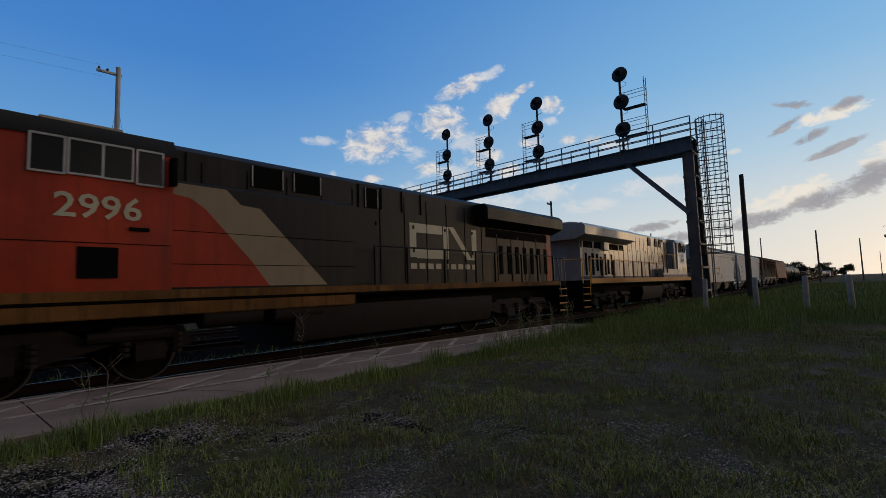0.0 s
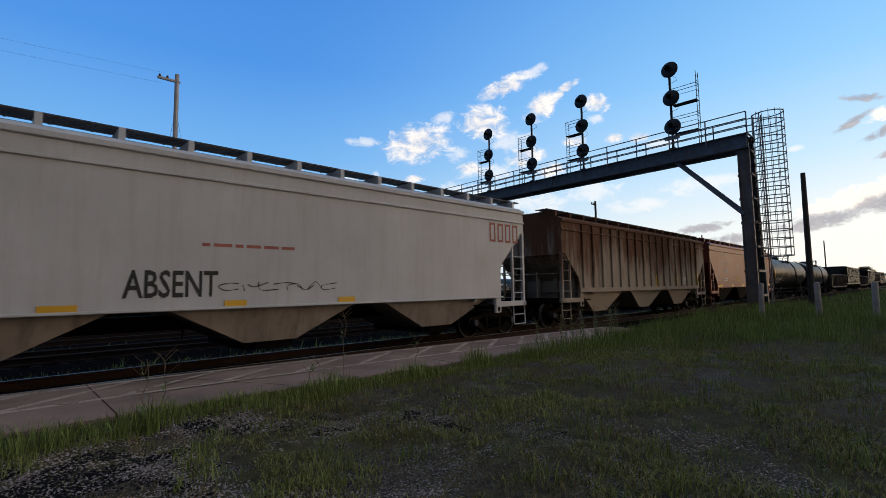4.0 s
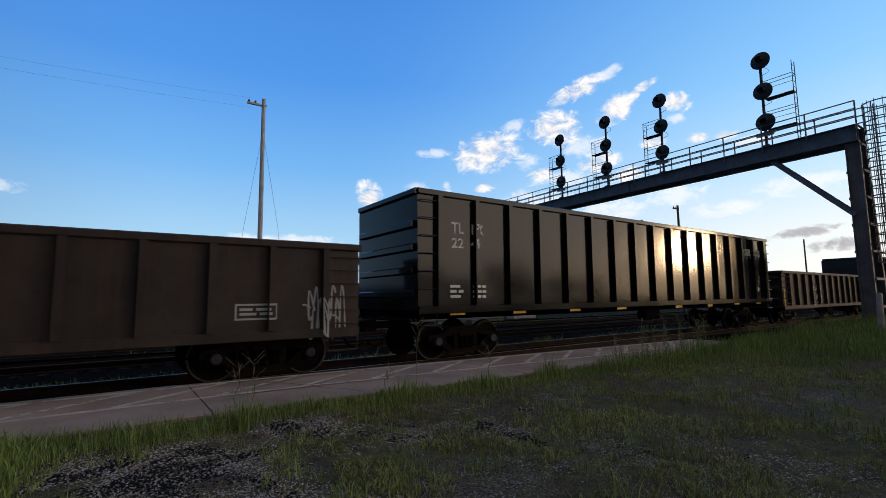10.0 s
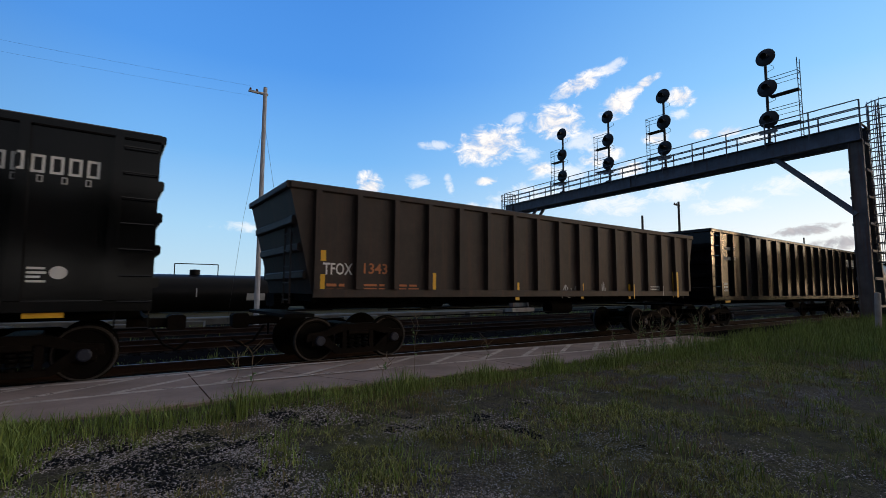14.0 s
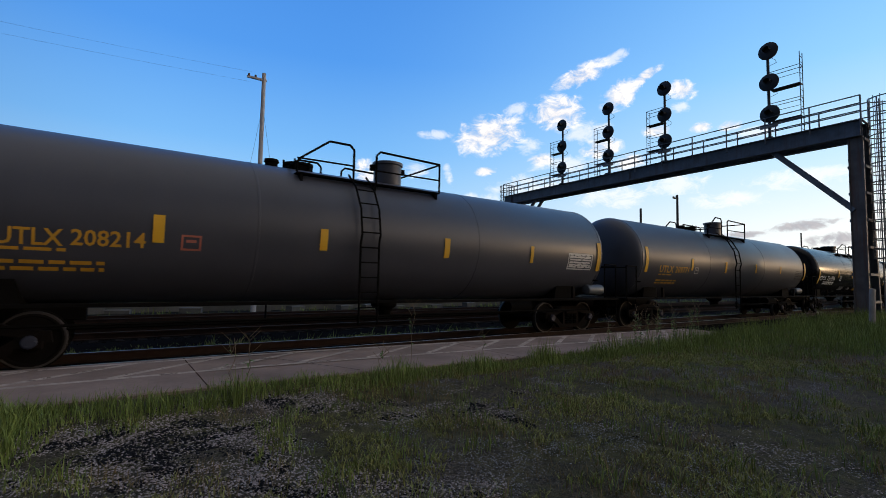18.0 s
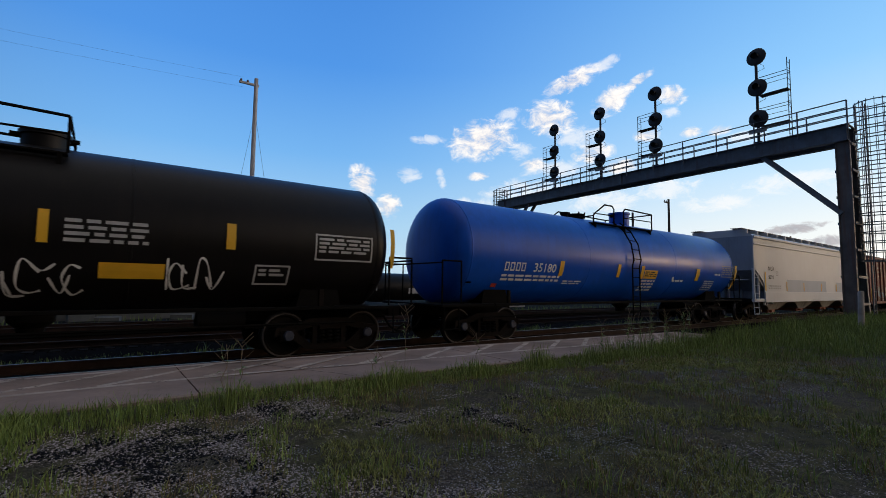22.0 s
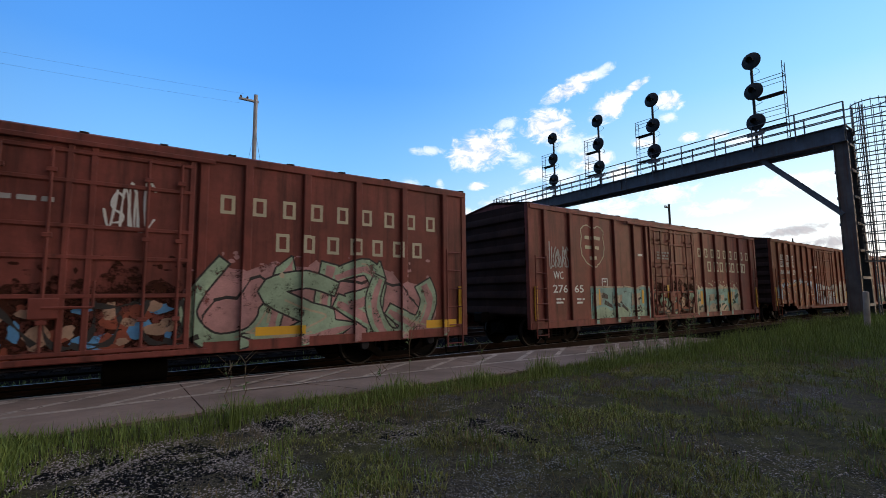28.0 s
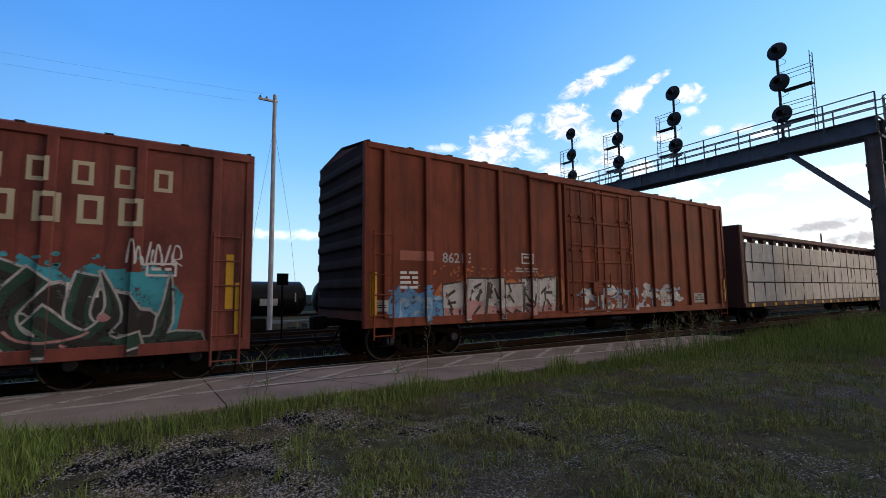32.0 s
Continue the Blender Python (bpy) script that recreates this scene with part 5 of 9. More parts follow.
    if reservoir:
        part("brake_reservoir", Solid().lathe([(0, 0.02), (0.04, 0.15), (0.1, 0.17), (0.75, 0.17), (0.81, 0.15), (0.85, 0.02)], 16, lambda t, r, a: (half - 0.85 + t, -1.15 + r * math.cos(a), 1.32 + r * math.sin(a))), GALV, car)
    # side ladder
    lx = ladder_x
    l = Solid()
    for x in (lx - 0.22, lx + 0.22):
        pts = [(x, -1.0, zt - 0.24)]
        for q in range(4):
            a = radians(60 - 20 * q)
            pts.append((x, -(R + 0.12) * math.cos(a) - 0.02, zc + (R + 0.12) * math.sin(a)))
        pts += [(x, -1.58, zc - 0.2), (x, -1.58, 0.55)]
        l.path(pts, 0.024, 6)
    for k in range(10):
        z = 0.6 + (zc + 1.0 - 0.6) * k / 9
        y = -1.58 if z < zc else -max(1.0, math.sqrt(max(0, (R + 0.14) ** 2 - (z - zc) ** 2)))
        l.rod((lx - 0.22, y, z), (lx + 0.22, y, z), 0.016, 5)
    part("ladder", l, top_rail, car)
    if band:
        bs = Solid()
        for x in (lx - 0.34, lx + 0.34):
            bs.lathe([(x - 0.04, R - 0.01), (x - 0.04, R + 0.012), (x + 0.04, R + 0.012), (x + 0.04, R - 0.01)], 48, lambda t, r, a: (t, r * math.cos(a), zc + r * math.sin(a)))
        part("shell_band", bs, band, tank)
    # stub sills, end decks and long side rails
    for sg in (-1, 1):
        u = Solid().box(*sorted((sg * (half - 3.0), sg * (half + 0.35))), -0.3, 0.3, 0.72, 1.02, 0.02)
        u.box(*sorted((sg * (half - 1.4), sg * (half + 0.45))), -1.5, 1.5, 1.0, 1.06, 0.01)
        u.side([(sg * (half - 2.2), 1.0), (sg * (half - 1.2), 1.0), (sg * (half - 1.35), zc - R * 0.5), (sg * (half - 2.05), zc - R * 0.5)], -1.05, 1.05)
        part("end_sill", u, under, car)
        h = Solid()
        for y in (-1.42, 1.42):
            h.path([(sg * (half + 0.4), y, 1.06), (sg * (half + 0.4), y, 2.15), (sg * (half - 0.2), y, 2.15), (sg * (half - 0.2), y, 1.06)], 0.022, 6)
        h.path([(sg * (half + 0.4), -1.42, 2.1), (sg * (half + 0.4), 1.42, 2.1)], 0.02, 6)
        part("hand_rail", h, under, car)
        part("jack_post", Solid().box(*sorted((sg * (half - 1.78), sg * (half - 1.88))), -1.5, -1.42, 1.0, 1.42, 0.01), STEEL_RUST, car)
        stp = Solid().path([(sg * (half + 0.35), -1.45, 1.0), (sg * (half + 0.35), -1.47, 0.45), (sg * (half - 0.1), -1.47, 0.45), (sg * (half - 0.1), -1.45, 1.0)], 0.02, 5)
        part("sill_step", stp, under, car)
        part("head_strap", Solid().box(*sorted((sg * (half - 0.55), sg * (half - 0.50))), -R * 0.92, R * 0.92, zc - 0.9, zc - 0.86), under, car)
    part("side_walkway_rail", Solid().box(-half + 1.3, half - 1.3, -1.52, -1.44, 1.0, 1.07, 0.01).rod((-half + 1, -1.35, 0.72), (half - 1, -1.35, 0.72), 0.025, 5), under, car)
    bo = Solid().lathe([(0, 0.35), (-0.2, 0.33), (-0.3, 0.2), (-0.45, 0.18), (-0.48, 0.02)], 14, lambda t, r, a: (dome_x + r * math.cos(a), r * math.sin(a), zc - R + 0.06 + t))
    part("bottom_outlet", bo, STEEL_DARK, car)
    br = Solid()
    for y in (-0.55, -0.8):
        br.rod((-half + 2.5, y, 0.62), (half - 2.5, y, 0.62), 0.018, 5)
    br.lathe([(-0.45, 0.05), (-0.42, 0.19), (0.42, 0.19), (0.45, 0.05)], 12, lambda t, r, a: (half - 3.6 + t, -0.9 + r * math.cos(a), 0.8 + r * math.sin(a)))
    part("brake_gear", br, STEEL_DARK, car)
    add_trucks(car, (-half + 1.45, half - 1.45))
    coupler(car, half + 0.15)
    return car, half, Skin(0, radius=R, zc=zc)


# ---- covered hoppers ----
BOARD_STEEL = mat("dark_roof_board_grating", (0.05, 0.055, 0.065), 0.6, 0.2, 0.3)


def hopper(left, right, ztop, zbot, paint, label, nribs=0, slope=(1.22, 1.9), bays=3, round_roof=True, width=3.15, under=None, gate=None, curve=0.0, end_paint=None, boards=BOARD_STEEL, knee=3.26, corner=2.2, rib_end=0.0, sill=0.16):
    """slope: how far the end cut-out runs in along the sill, and its height over the sill."""
    car, half = car_thing("covered_hopper_car", left, right, label, "hopper car")
    w = width / 2
    cut, up = slope
    zk = knee
    # shell: sides with cut corners, roof
    edge = [(half, ztop), (half, zk), (half - 0.2, zk - 0.02), (half - cut + 0.27, corner + 0.28), (half - cut + 0.08, corner + 0.08), (half - cut, corner - 0.15), (half - cut, zbot)]
    out = [(-x, z) for x, z in edge] + edge[::-1]
    for sg in (-1, 1):
        part("side_sheet", Solid().side(out, *sorted((sg * w, sg * (w - 0.04)))), paint, car)
    shell = Solid()
    shell.cross([(-w, ztop), (-w + 0.12, ztop + 0.1), (-0.75, ztop + 0.3), (0.75, ztop + 0.3), (w - 0.12, ztop + 0.1), (w, ztop)], -half, half)
    part("roof", shell, paint, car)
    part("floor_sheet", Solid().box(-half + cut, half - cut, -w + 0.05, w - 0.05, zbot + 0.01, zbot + 0.05), paint, car)
    for sg in (-1, 1):
        e = Solid().side([(sg * (half - 0.01), ztop), (sg * (half - 0.01), zk - 0.05), (sg * (half - 0.07), zk - 0.05), (sg * (half - 0.07), ztop)], -w + 0.045, w - 0.045)
        part("end_sheet", e, end_paint or paint, car)
        e = Solid().side([(sg * (half - 0.03), zk - 0.02), (sg * (half - cut - 1.1), zbot - 0.1), (sg * (half - cut - 1.2), zbot - 0.1), (sg * (half - 0.1), zk + 0.05)], -w + 0.045, w - 0.045)
        part("end_slope_sheet", e, end_paint or paint, car)
        # stiffened bulkhead over the truck, and the rounded stub wall behind the cut-out
        bk = Solid()
        for y in (-w + 0.4, -0.4, 0.4, w - 0.4):
            bk.box(*sorted((sg * (half - cut - 0.25), sg * (half - cut - 0.12))), y - 0.09, y + 0.09, 1.0, corner + 0.25, 0.02)
        bk.box(*sorted((sg * (half - cut - 0.30), sg * (half - cut - 0.25))), -w + 0.05, w - 0.05, 1.0, corner)
        part("end_bulkhead", bk, end_paint or paint, car)
    tb = Solid().box(-half, half, -w - 0.05, -w - 0.003, ztop - 0.42, ztop - 0.36, 0.01)
    tb.box(-half, half, -w - 0.06, -w - 0.003, ztop - 0.1, ztop + 0.01, 0.015)
    part("top_chord", tb, paint, car)
    part("side_sill", Solid().box(-half + cut * 0.96, half - cut * 0.96, -w - 0.05, -w - 0.003, zbot - 0.02, zbot + sill, 0.01), paint, car)
    spans = []
    for k in range(nribs):
        x = (rib_end or half - 0.1) * (2 * k / (nribs - 1) - 1)
        zb = zbot + 0.16 if abs(x) < half - cut else zk if abs(x) > half - 0.22 else corner + 0.1 + (zk - corner - 0.1) * (abs(x) - half + cut) / cut
        part("side_post", Solid().box(x - 0.05, x + 0.05, -w - 0.07, -w + 0.01, zb, ztop - 0.1, 0.012), paint, car)
        spans.append((x - 0.05, x + 0.05))
    # roof hatches and running boards
    n = 16
    for y in (-0.95, 0.95):
        rb = Solid()
        for q in range(5):
            rb.box(-half - 0.3, half + 0.3, y - 0.25 + q * 0.11, y - 0.19 + q * 0.11, ztop + 0.36, ztop + 0.39)
        for k in range(30):
            x = -half + 0.2 + (2 * half - 0.4) * k / 29
            rb.box(x - 0.02, x + 0.02, y - 0.25, y + 0.27, ztop + 0.355, ztop + 0.36)
        part("running_board", rb, boards, car, "open grating roof walkway")
    me = Solid().box(-0.05, 0.05, -1.3, 1.3, ztop + 0.02, ztop + 0.36, 0.01).mesh("board_bracket", paint)
    for k in range(n):
        part("board_bracket", me, None, car).location = (-half + 0.15 + (2 * half - 0.3) * k / (n - 1), 0, 0)
    part("hatch_trough", Solid().box(-half + 0.8, half - 0.8, -0.32, 0.32, ztop + 0.3, ztop + 0.44, 0.05), boards, car)
    # end frames: corner posts, ladders, platform
    for sg in (-1, 1):
        for y, wall in ((-w + 0.05, -w), (w - 0.05, w)):
            part("corner_post", Solid().box(sg * (half - 0.03) - 0.055, sg * (half - 0.03) + 0.055, y - 0.05, y + 0.05, 0.96, zk + 0.05, 0.01), paint, car)
            part("end_post", Solid().box(sg * (half - 0.57) - 0.04, sg * (half - 0.57) + 0.04, y - 0.04, y + 0.04, 1.06, corner + 0.62, 0.01), paint, car)
            part("end_sill", Solid().box(*sorted((sg * (half - cut - 0.1), sg * (half + 0.06))), *sorted((wall, wall - 0.12 if wall > 0 else wall + 0.12)), 0.93, 1.09, 0.015), paint, car)
            jack = Solid().box(*sorted((sg * (half - cut - 0.26), sg * (half - cut + 0.02))), *sorted((wall * 1.002, wall - 0.1 if wall > 0 else wall + 0.1)), 0.76, zbot + 0.12, 0.03)
            jp = part("jacking_pad", jack, paint, car)
            part("jack_hole", Solid().lathe([(0, 0.01), (0, 0.06), (0.012, 0.06), (0.012, 0.01)], 12, lambda t, r, a: (sg * (half - cut - 0.12) + r * math.cos(a), wall * 1.002 + (t - 0.006) * (1 if wall > 0 else -1) - (0.0 if wall > 0 else 0.004), 0.86 + 1.3 * r * math.sin(a))), STEEL_DARK, jp)
        part("end_beam", Solid().box(*sorted((sg * (half - 0.1), sg * (half + 0.04))), -w + 0.12, w - 0.12, 0.9, 1.1, 0.015), STEEL_DARK, car)
        part("end_platform", Solid().box(*sorted((sg * (half - cut - 1.0), sg * (half - 0.1))), -w + 0.12, w - 0.12, 0.98, 1.02), STEEL_DARK, car)
        o = part("ladder", ladder_mesh(0.44, 0.95, ztop + 0.1, 10, 0.02), paint, car)
        o.matrix_basis = pose(sg * (half + 0.1), w - 0.32, 0, 0, 0, 90)
        for k in range(4):
            z = 1.35 + 0.38 * k
            part("side_rung", Solid().rod((sg * (half - 0.03), -w + 0.01, z), (sg * (half - 0.57), -w + 0.01, z), 0.017, 6), paint, car)
        rl = Solid().path([(sg * (half - 0.1), -w + 0.3, 2.0), (sg * (half + 0.1), 0, 2.0), (sg * (half - 0.1), w - 0.3, 2.0)], 0.02, 5)
        rl.path([(sg * (half - 0.1), -0.4, 1.0), (sg * (half - 0.1), -0.4, 2.1)], 0.02, 5)
        part("crossover_rail", rl, paint, car)
        part("brake_wheel", Solid().lathe([(0, 0.19), (0.03, 0.22), (0.05, 0.19), (0.03, 0.16), (0, 0.19)], 18, lambda t, r, a: (sg * (half - 0.35 + t), 0.45 + r * math.cos(a), 2.1 + r * math.sin(a))), STEEL_DARK, car)
        part("brake_rod", Solid().rod((sg * (half - 0.5), 0.45, 1.0), (sg * (half - 0.5), 0.45, 2.3), 0.03, 6), STEEL_DARK, car)
        stp = Solid().path([(sg * (half + 0.02), -w + 0.05, 0.95), (sg * (half + 0.02), -w + 0.03, 0.36), (sg * (half - 0.55), -w + 0.03, 0.36), (sg * (half - 0.55), -w + 0.05, 0.95)], 0.02, 5)
        stp.rod((sg * (half + 0.02), -w + 0.03, 0.66), (sg * (half - 0.55), -w + 0.03, 0.66), 0.018, 5)
        part("sill_step", stp, paint, car)
    # discharge bays
    inner = 2 * (half - cut)
    for k in range(bays):
        xc = -inner / 2 + inner * (k + 0.5) / bays
        bw = inner / bays / 2 - 0.35
        b = Solid()
        top = [(xc - bw, -w + 0.2), (xc + bw, -w + 0.2), (xc + bw, w - 0.2), (xc - bw, w - 0.2)]
        low = [(xc - 0.55, -1.2), (xc + 0.55, -1.2), (xc + 0.55, 1.2), (xc - 0.55, 1.2)]
        pts = [(x, y, zbot + 0.02) for x, y in top] + [(x, y, 0.5) for x, y in low]
        b._add(pts, [(0, 1, 5, 4), (1, 2, 6, 5), (2, 3, 7, 6), (3, 0, 4, 7), (4, 5, 6, 7), (0, 3, 2, 1)])
        bay = part("discharge_bay", b, under or paint, car)
        part("outlet_gate", Solid().box(xc - 0.5, xc + 0.5, -1.1, 1.1, 0.34, 0.498, 0.02).rod((xc - 0.3, -1.25, 0.42), (xc - 0.3, 1.25, 0.42), 0.05, 6), gate or STEEL_DARK, bay)
    part("center_sill", Solid().box(-half + 0.1, half - 0.1, -0.28, 0.28, 0.78, 1.05, 0.02), STEEL_DARK, car)
    add_trucks(car, (-half + 1.0, half - 1.0))
    coupler(car, half)
    return car, half, Skin(-w, spans, 0.07)

# ---- the train, car by car ----
def rust_streaked(name, paint, rust, dark):
    """Pale paint with heavy rust that spreads in ragged panels from the top and runs down."""
    m = bpy.data.materials.new(name)
    m.use_nodes = True
    g = Nodes(m.node_tree)
    out = g.add("ShaderNodeOutputMaterial")
    p = g.add("ShaderNodeTexCoord").outputs["Object"]
    xyz = g.add("ShaderNodeSeparateXYZ", i0=p)
    wide = g.add("ShaderNodeMapping", i0=p)
    wide.inputs["Scale"].default_value = (1.0, 1.0, 0.3)
    a = g.add("ShaderNodeTexNoise", Vector=wide.outputs[0], Scale=0.75, Detail=6.0, Roughness=0.62).outputs[0]
    thin = g.add("ShaderNodeMapping", i0=p)
    thin.inputs["Scale"].default_value = (4.0, 4.0, 0.3)
    b = g.add("ShaderNodeTexNoise", Vector=thin.outputs[0], Scale=1.4, Detail=7.0, Roughness=0.7).outputs[0]
    high = g.math("MULTIPLY", g.math("SUBTRACT", xyz.outputs[2], 2.3), 0.11)
    rusty = g.smooth(g.math("ADD", g.math("ADD", g.math("MULTIPLY", a, 0.7), g.math("MULTIPLY", b, 0.45)), high), 0.52, 0.72)
    grain = g.add("ShaderNodeTexNoise", Vector=p, Scale=22.0, Detail=5.0, Roughness=0.7).outputs[0]
    rust2 = g.mix(g.ramp(grain, (0.35, 0.0), (0.65, 1.0)), dark, rust)
    col = g.mix(g.math("MULTIPLY", rusty, 0.95), paint, rust2)
    n = g.add("ShaderNodeBump", Strength=0.25, Distance=0.01, Height=grain)
    sh = g.add("ShaderNodeBsdfPrincipled", Base_Color=col, Roughness=0.85, Specular_IOR_Level=0.2, Normal=n.outputs[0])
    g.t.links.new(sh.outputs[0], out.inputs[0])
    return m


P_WHITE = mat("off_white_hopper_paint", (0.56, 0.57, 0.58), 0.5, 0, 0.1, 1.6, streak=0.22, streak_color=(0.33, 0.28, 0.24), fine=10)
P_WHITE2 = mat("pale_grey_hopper_paint", (0.60, 0.615, 0.64), 0.5, 0, 0.06, 1.2, streak=0.06, streak_color=(0.40, 0.36, 0.30))
P_RUSTY = rust_streaked("rusting_tan_hopper_paint", (0.40, 0.33, 0.255), (0.17, 0.07, 0.028), (0.075, 0.03, 0.016))
P_MAROON = mat("red_brown_hopper_paint", (0.245, 0.042, 0.018), 0.5, 0, 0.25, 1.8, streak=0.45, streak_color=(0.12, 0.05, 0.035))
P_BLACK = mat("black_tank_paint", (0.005, 0.005, 0.006), 0.38, 0, 0.3, 2, bump=0.04, streak=0.15, streak_color=(0.012, 0.011, 0.010), spec=0.16)
P_GLOSS = mat("glossy_black_tank_paint", (0.006, 0.006, 0.008), 0.22, 0, 0.3, 2, bump=0.03, spec=0.25)
P_GREY = mat("dark_grey_tank_paint", (0.062, 0.066, 0.085), 0.4, 0, 0.15, 1.5, bump=0.05, streak=0.15, streak_color=(0.08, 0.075, 0.07))
P_BROWNBLACK = mat("sooty_brown_black_tank_paint", (0.006, 0.005, 0.005), 0.42, 0, 0.3, 2, bump=0.05, streak=0.3, streak_color=(0.014, 0.011, 0.009), spec=0.18)
P_BLUE = mat("bright_blue_tank_paint", (0.003, 0.092, 0.54), 0.36, 0, 0.18, 2.0, bump=0.04, streak=0.3, streak_color=(0.006, 0.05, 0.26), spec=0.3)
P_GON = mat("dusty_brown_black_gondola_paint", (0.036, 0.026, 0.022), 0.6, 0, 0.5, 4, streak=0.55, streak_color=(0.075, 0.036, 0.024), spec=0.4, fine=12)
P_TALL = mat("glossy_black_gondola_paint", (0.006, 0.006, 0.007), 0.13, 0, 0.3, 1.2, bump=0.12, streak=0.25, streak_color=(0.02, 0.016, 0.014), spec=0.42, fine=1.3)
P_BOX1 = mat("faded_maroon_box_car_paint", (0.22, 0.06, 0.047), 0.55, 0, 0.42, 2.6, streak=0.8, streak_color=(0.07, 0.024, 0.018), spec=0.3, fine=16)
P_BOX2 = mat("brown_red_box_car_paint", (0.25, 0.06, 0.03), 0.6, 0, 0.24, 2.2, streak=0.45, streak_color=(0.09, 0.025, 0.015), spec=0.3)
P_BOX3 = mat("rust_brown_box_car_paint", (0.235, 0.06, 0.033), 0.65, 0, 0.3, 2.2, streak=0.65, streak_color=(0.075, 0.026, 0.017), spec=0.2)
P_ENDBLUE = mat("blue_grey_end_sheet_paint", (0.34, 0.37, 0.42), 0.5, 0, 0.15, 1.5, streak=0.3, streak_color=(0.14, 0.12, 0.11))
P_DIRTY = mat("grimy_outlet_paint", (0.30, 0.25, 0.205), 0.8, 0, 0.3, 2, streak=0.5, streak_color=(0.06, 0.045, 0.035))
P_GATE = mat("orange_red_gate_paint", (0.30, 0.06, 0.02), 0.6, 0, 0.2, 2)

C = {}
C["h1"] = hopper(42.0, 57.9, 4.0, 1.22, P_WHITE, "dirty off-white covered hopper car with dark lettering", bays=3, end_paint=P_ENDBLUE, under=P_DIRTY, sill=0.03)
C["h2"] = hopper(59.4, 76.0, 4.0, 1.22, P_WHITE, "off-white covered hopper car with a black scrawl on its side", bays=3, end_paint=P_ENDBLUE, under=P_DIRTY, sill=0.03)
C["ru"] = hopper(78.3, 93.8, 4.0, 1.3, P_RUSTY, "heavily rusted tan ribbed covered hopper car", nribs=17, rib_end=6.3, bays=3, knee=2.75, corner=1.75)
C["ga"] = hopper(94.95, 111.1, 4.0, 1.3, P_MAROON, "red-brown covered hopper car with white lettering", bays=3, knee=2.9, corner=1.62, under=STEEL_DARK, sill=0.03)
C["na"] = tankcar(112.6, 128.7, 1.43, 2.47, P_BLACK, STEEL_DARK, "plain black tank car with white lettering")
C["tc"] = tankcar(130.4, 145.3, 1.43, 2.47, P_BLACK, STEEL_DARK, "black tank car with white lettering and yellow strips")
C["g1"] = gondola(147.1, 163.2, 2.55, 0.86, P_GON, "low dusty brown-black mill gondola car with white lettering", 15, inset=0.75)
C["g2"] = gondola(164.7, 184.3, 4.0, 1.25, P_TALL, "tall glossy black scrap gondola car", 17, inset=0.58, foot=0.035)
C["g3"] = gondola(185.8, 201.7, 2.55, 0.86, P_GON, "low dusty brown-black mill gondola car with white lettering", 15, inset=0.75)
C["g4"] = gondola(203.22, 222.78, 4.0, 1.25, P_TALL, "tall glossy black scrap gondola car", 17, inset=0.58, foot=0.035)
C["g5"] = gondola(225.0, 240.6, 3.55, 1.45, P_GON, "brown-black gondola car with sloping ends", 17, taper=0.5, inset=0.55)
C["g6"] = gondola(242.15, 261.8, 4.0, 1.25, P_TALL, "tall glossy black scrap gondola car", 17, inset=0.58, foot=0.035)
C["u1"] = tankcar(263.3, 279.6, 1.5, 2.5, P_GREY, STEEL_DARK, "dark grey tank car with orange-yellow lettering and a white tag", dome_x=-0.55, rails=((-1.41, 0.4), (0.99, 1.69)), sloped=False, drum=(0.36, 0.58), ladder_x=0.75, tall=0.54, reservoir=True)
C["u2"] = tankcar(281.0, 297.6, 1.5, 2.5, P_GREY, STEEL_DARK, "dark grey tank car with orange-yellow lettering", dome_x=0.79, rails=((-1.92, -0.63), (-0.06, 1.74)), sloped=True, drum=(0.36, 0.58), ladder_x=-0.44, tall=0.54, reservoir=True)
C["u3"] = tankcar(299.0, 315.4, 1.5, 2.5, P_GREY, STEEL_DARK, "dark grey tank car with orange-yellow lettering", dome_x=0.79, rails=((-1.92, -0.63), (-0.06, 1.74)), sloped=True, drum=(0.36, 0.58), ladder_x=-0.44, tall=0.54, reservoir=True)
C["ct"] = tankcar(317.0, 333.3, 1.5, 2.5, P_GLOSS, STEEL_DARK, "glossy black tank car with white lettering", dome_x=-0.3, rails=((-2.4, -0.65), (0.0, 0.91)), drum=(0.4, 0.4), ladder_x=0.45)
C["ub"] = tankcar(335.3, 350.6, 1.45, 2.4, P_BROWNBLACK, STEEL_DARK, "sooty brown-black tank car with orange lettering and tags", dome_x=1.23, rails=((-1.6, -0.38), (0.26, 1.6)), drum=(0.34, 0.28), ladder_x=-0.05, tall=0.42)
C["bl"] = tankcar(352.3, 368.6, 1.5, 2.5, P_BLUE, STEEL_DARK, "bright blue tank car with white lettering", dome_x=1.2, rails=((-1.89, -0.7), (-0.1, 1.79)), drum=(0.38, 0.5), ladder_x=-0.25, tall=0.42)
C["nc"] = hopper(370.3, 389.6, 4.12, 0.92, P_WHITE2, "clean pale grey covered hopper car with repainted patches", bays=4, end_paint=P_ENDBLUE, gate=P_GATE, under=P_DIRTY, knee=2.5, corner=1.75, sill=0.5)
C["b1"] = boxcar(391.5, 407.2, 4.13, 0.56, P_BOX1, "faded maroon box car with a shield outline and flaking paint")
C["b2"] = boxcar(409.2, 424.7, 4.26, 0.56, P_BOX2, "brown-red box car with teal and orange graffiti", ribs=(1.82, 2.66, 3.51, 4.35, 5.2, 6.05, 6.89), raised=0.34)
C["b5"] = boxcar(427.0, 442.4, 4.13, 0.56, P_BOX1, "faded maroon box car with colourful graffiti along the sill")
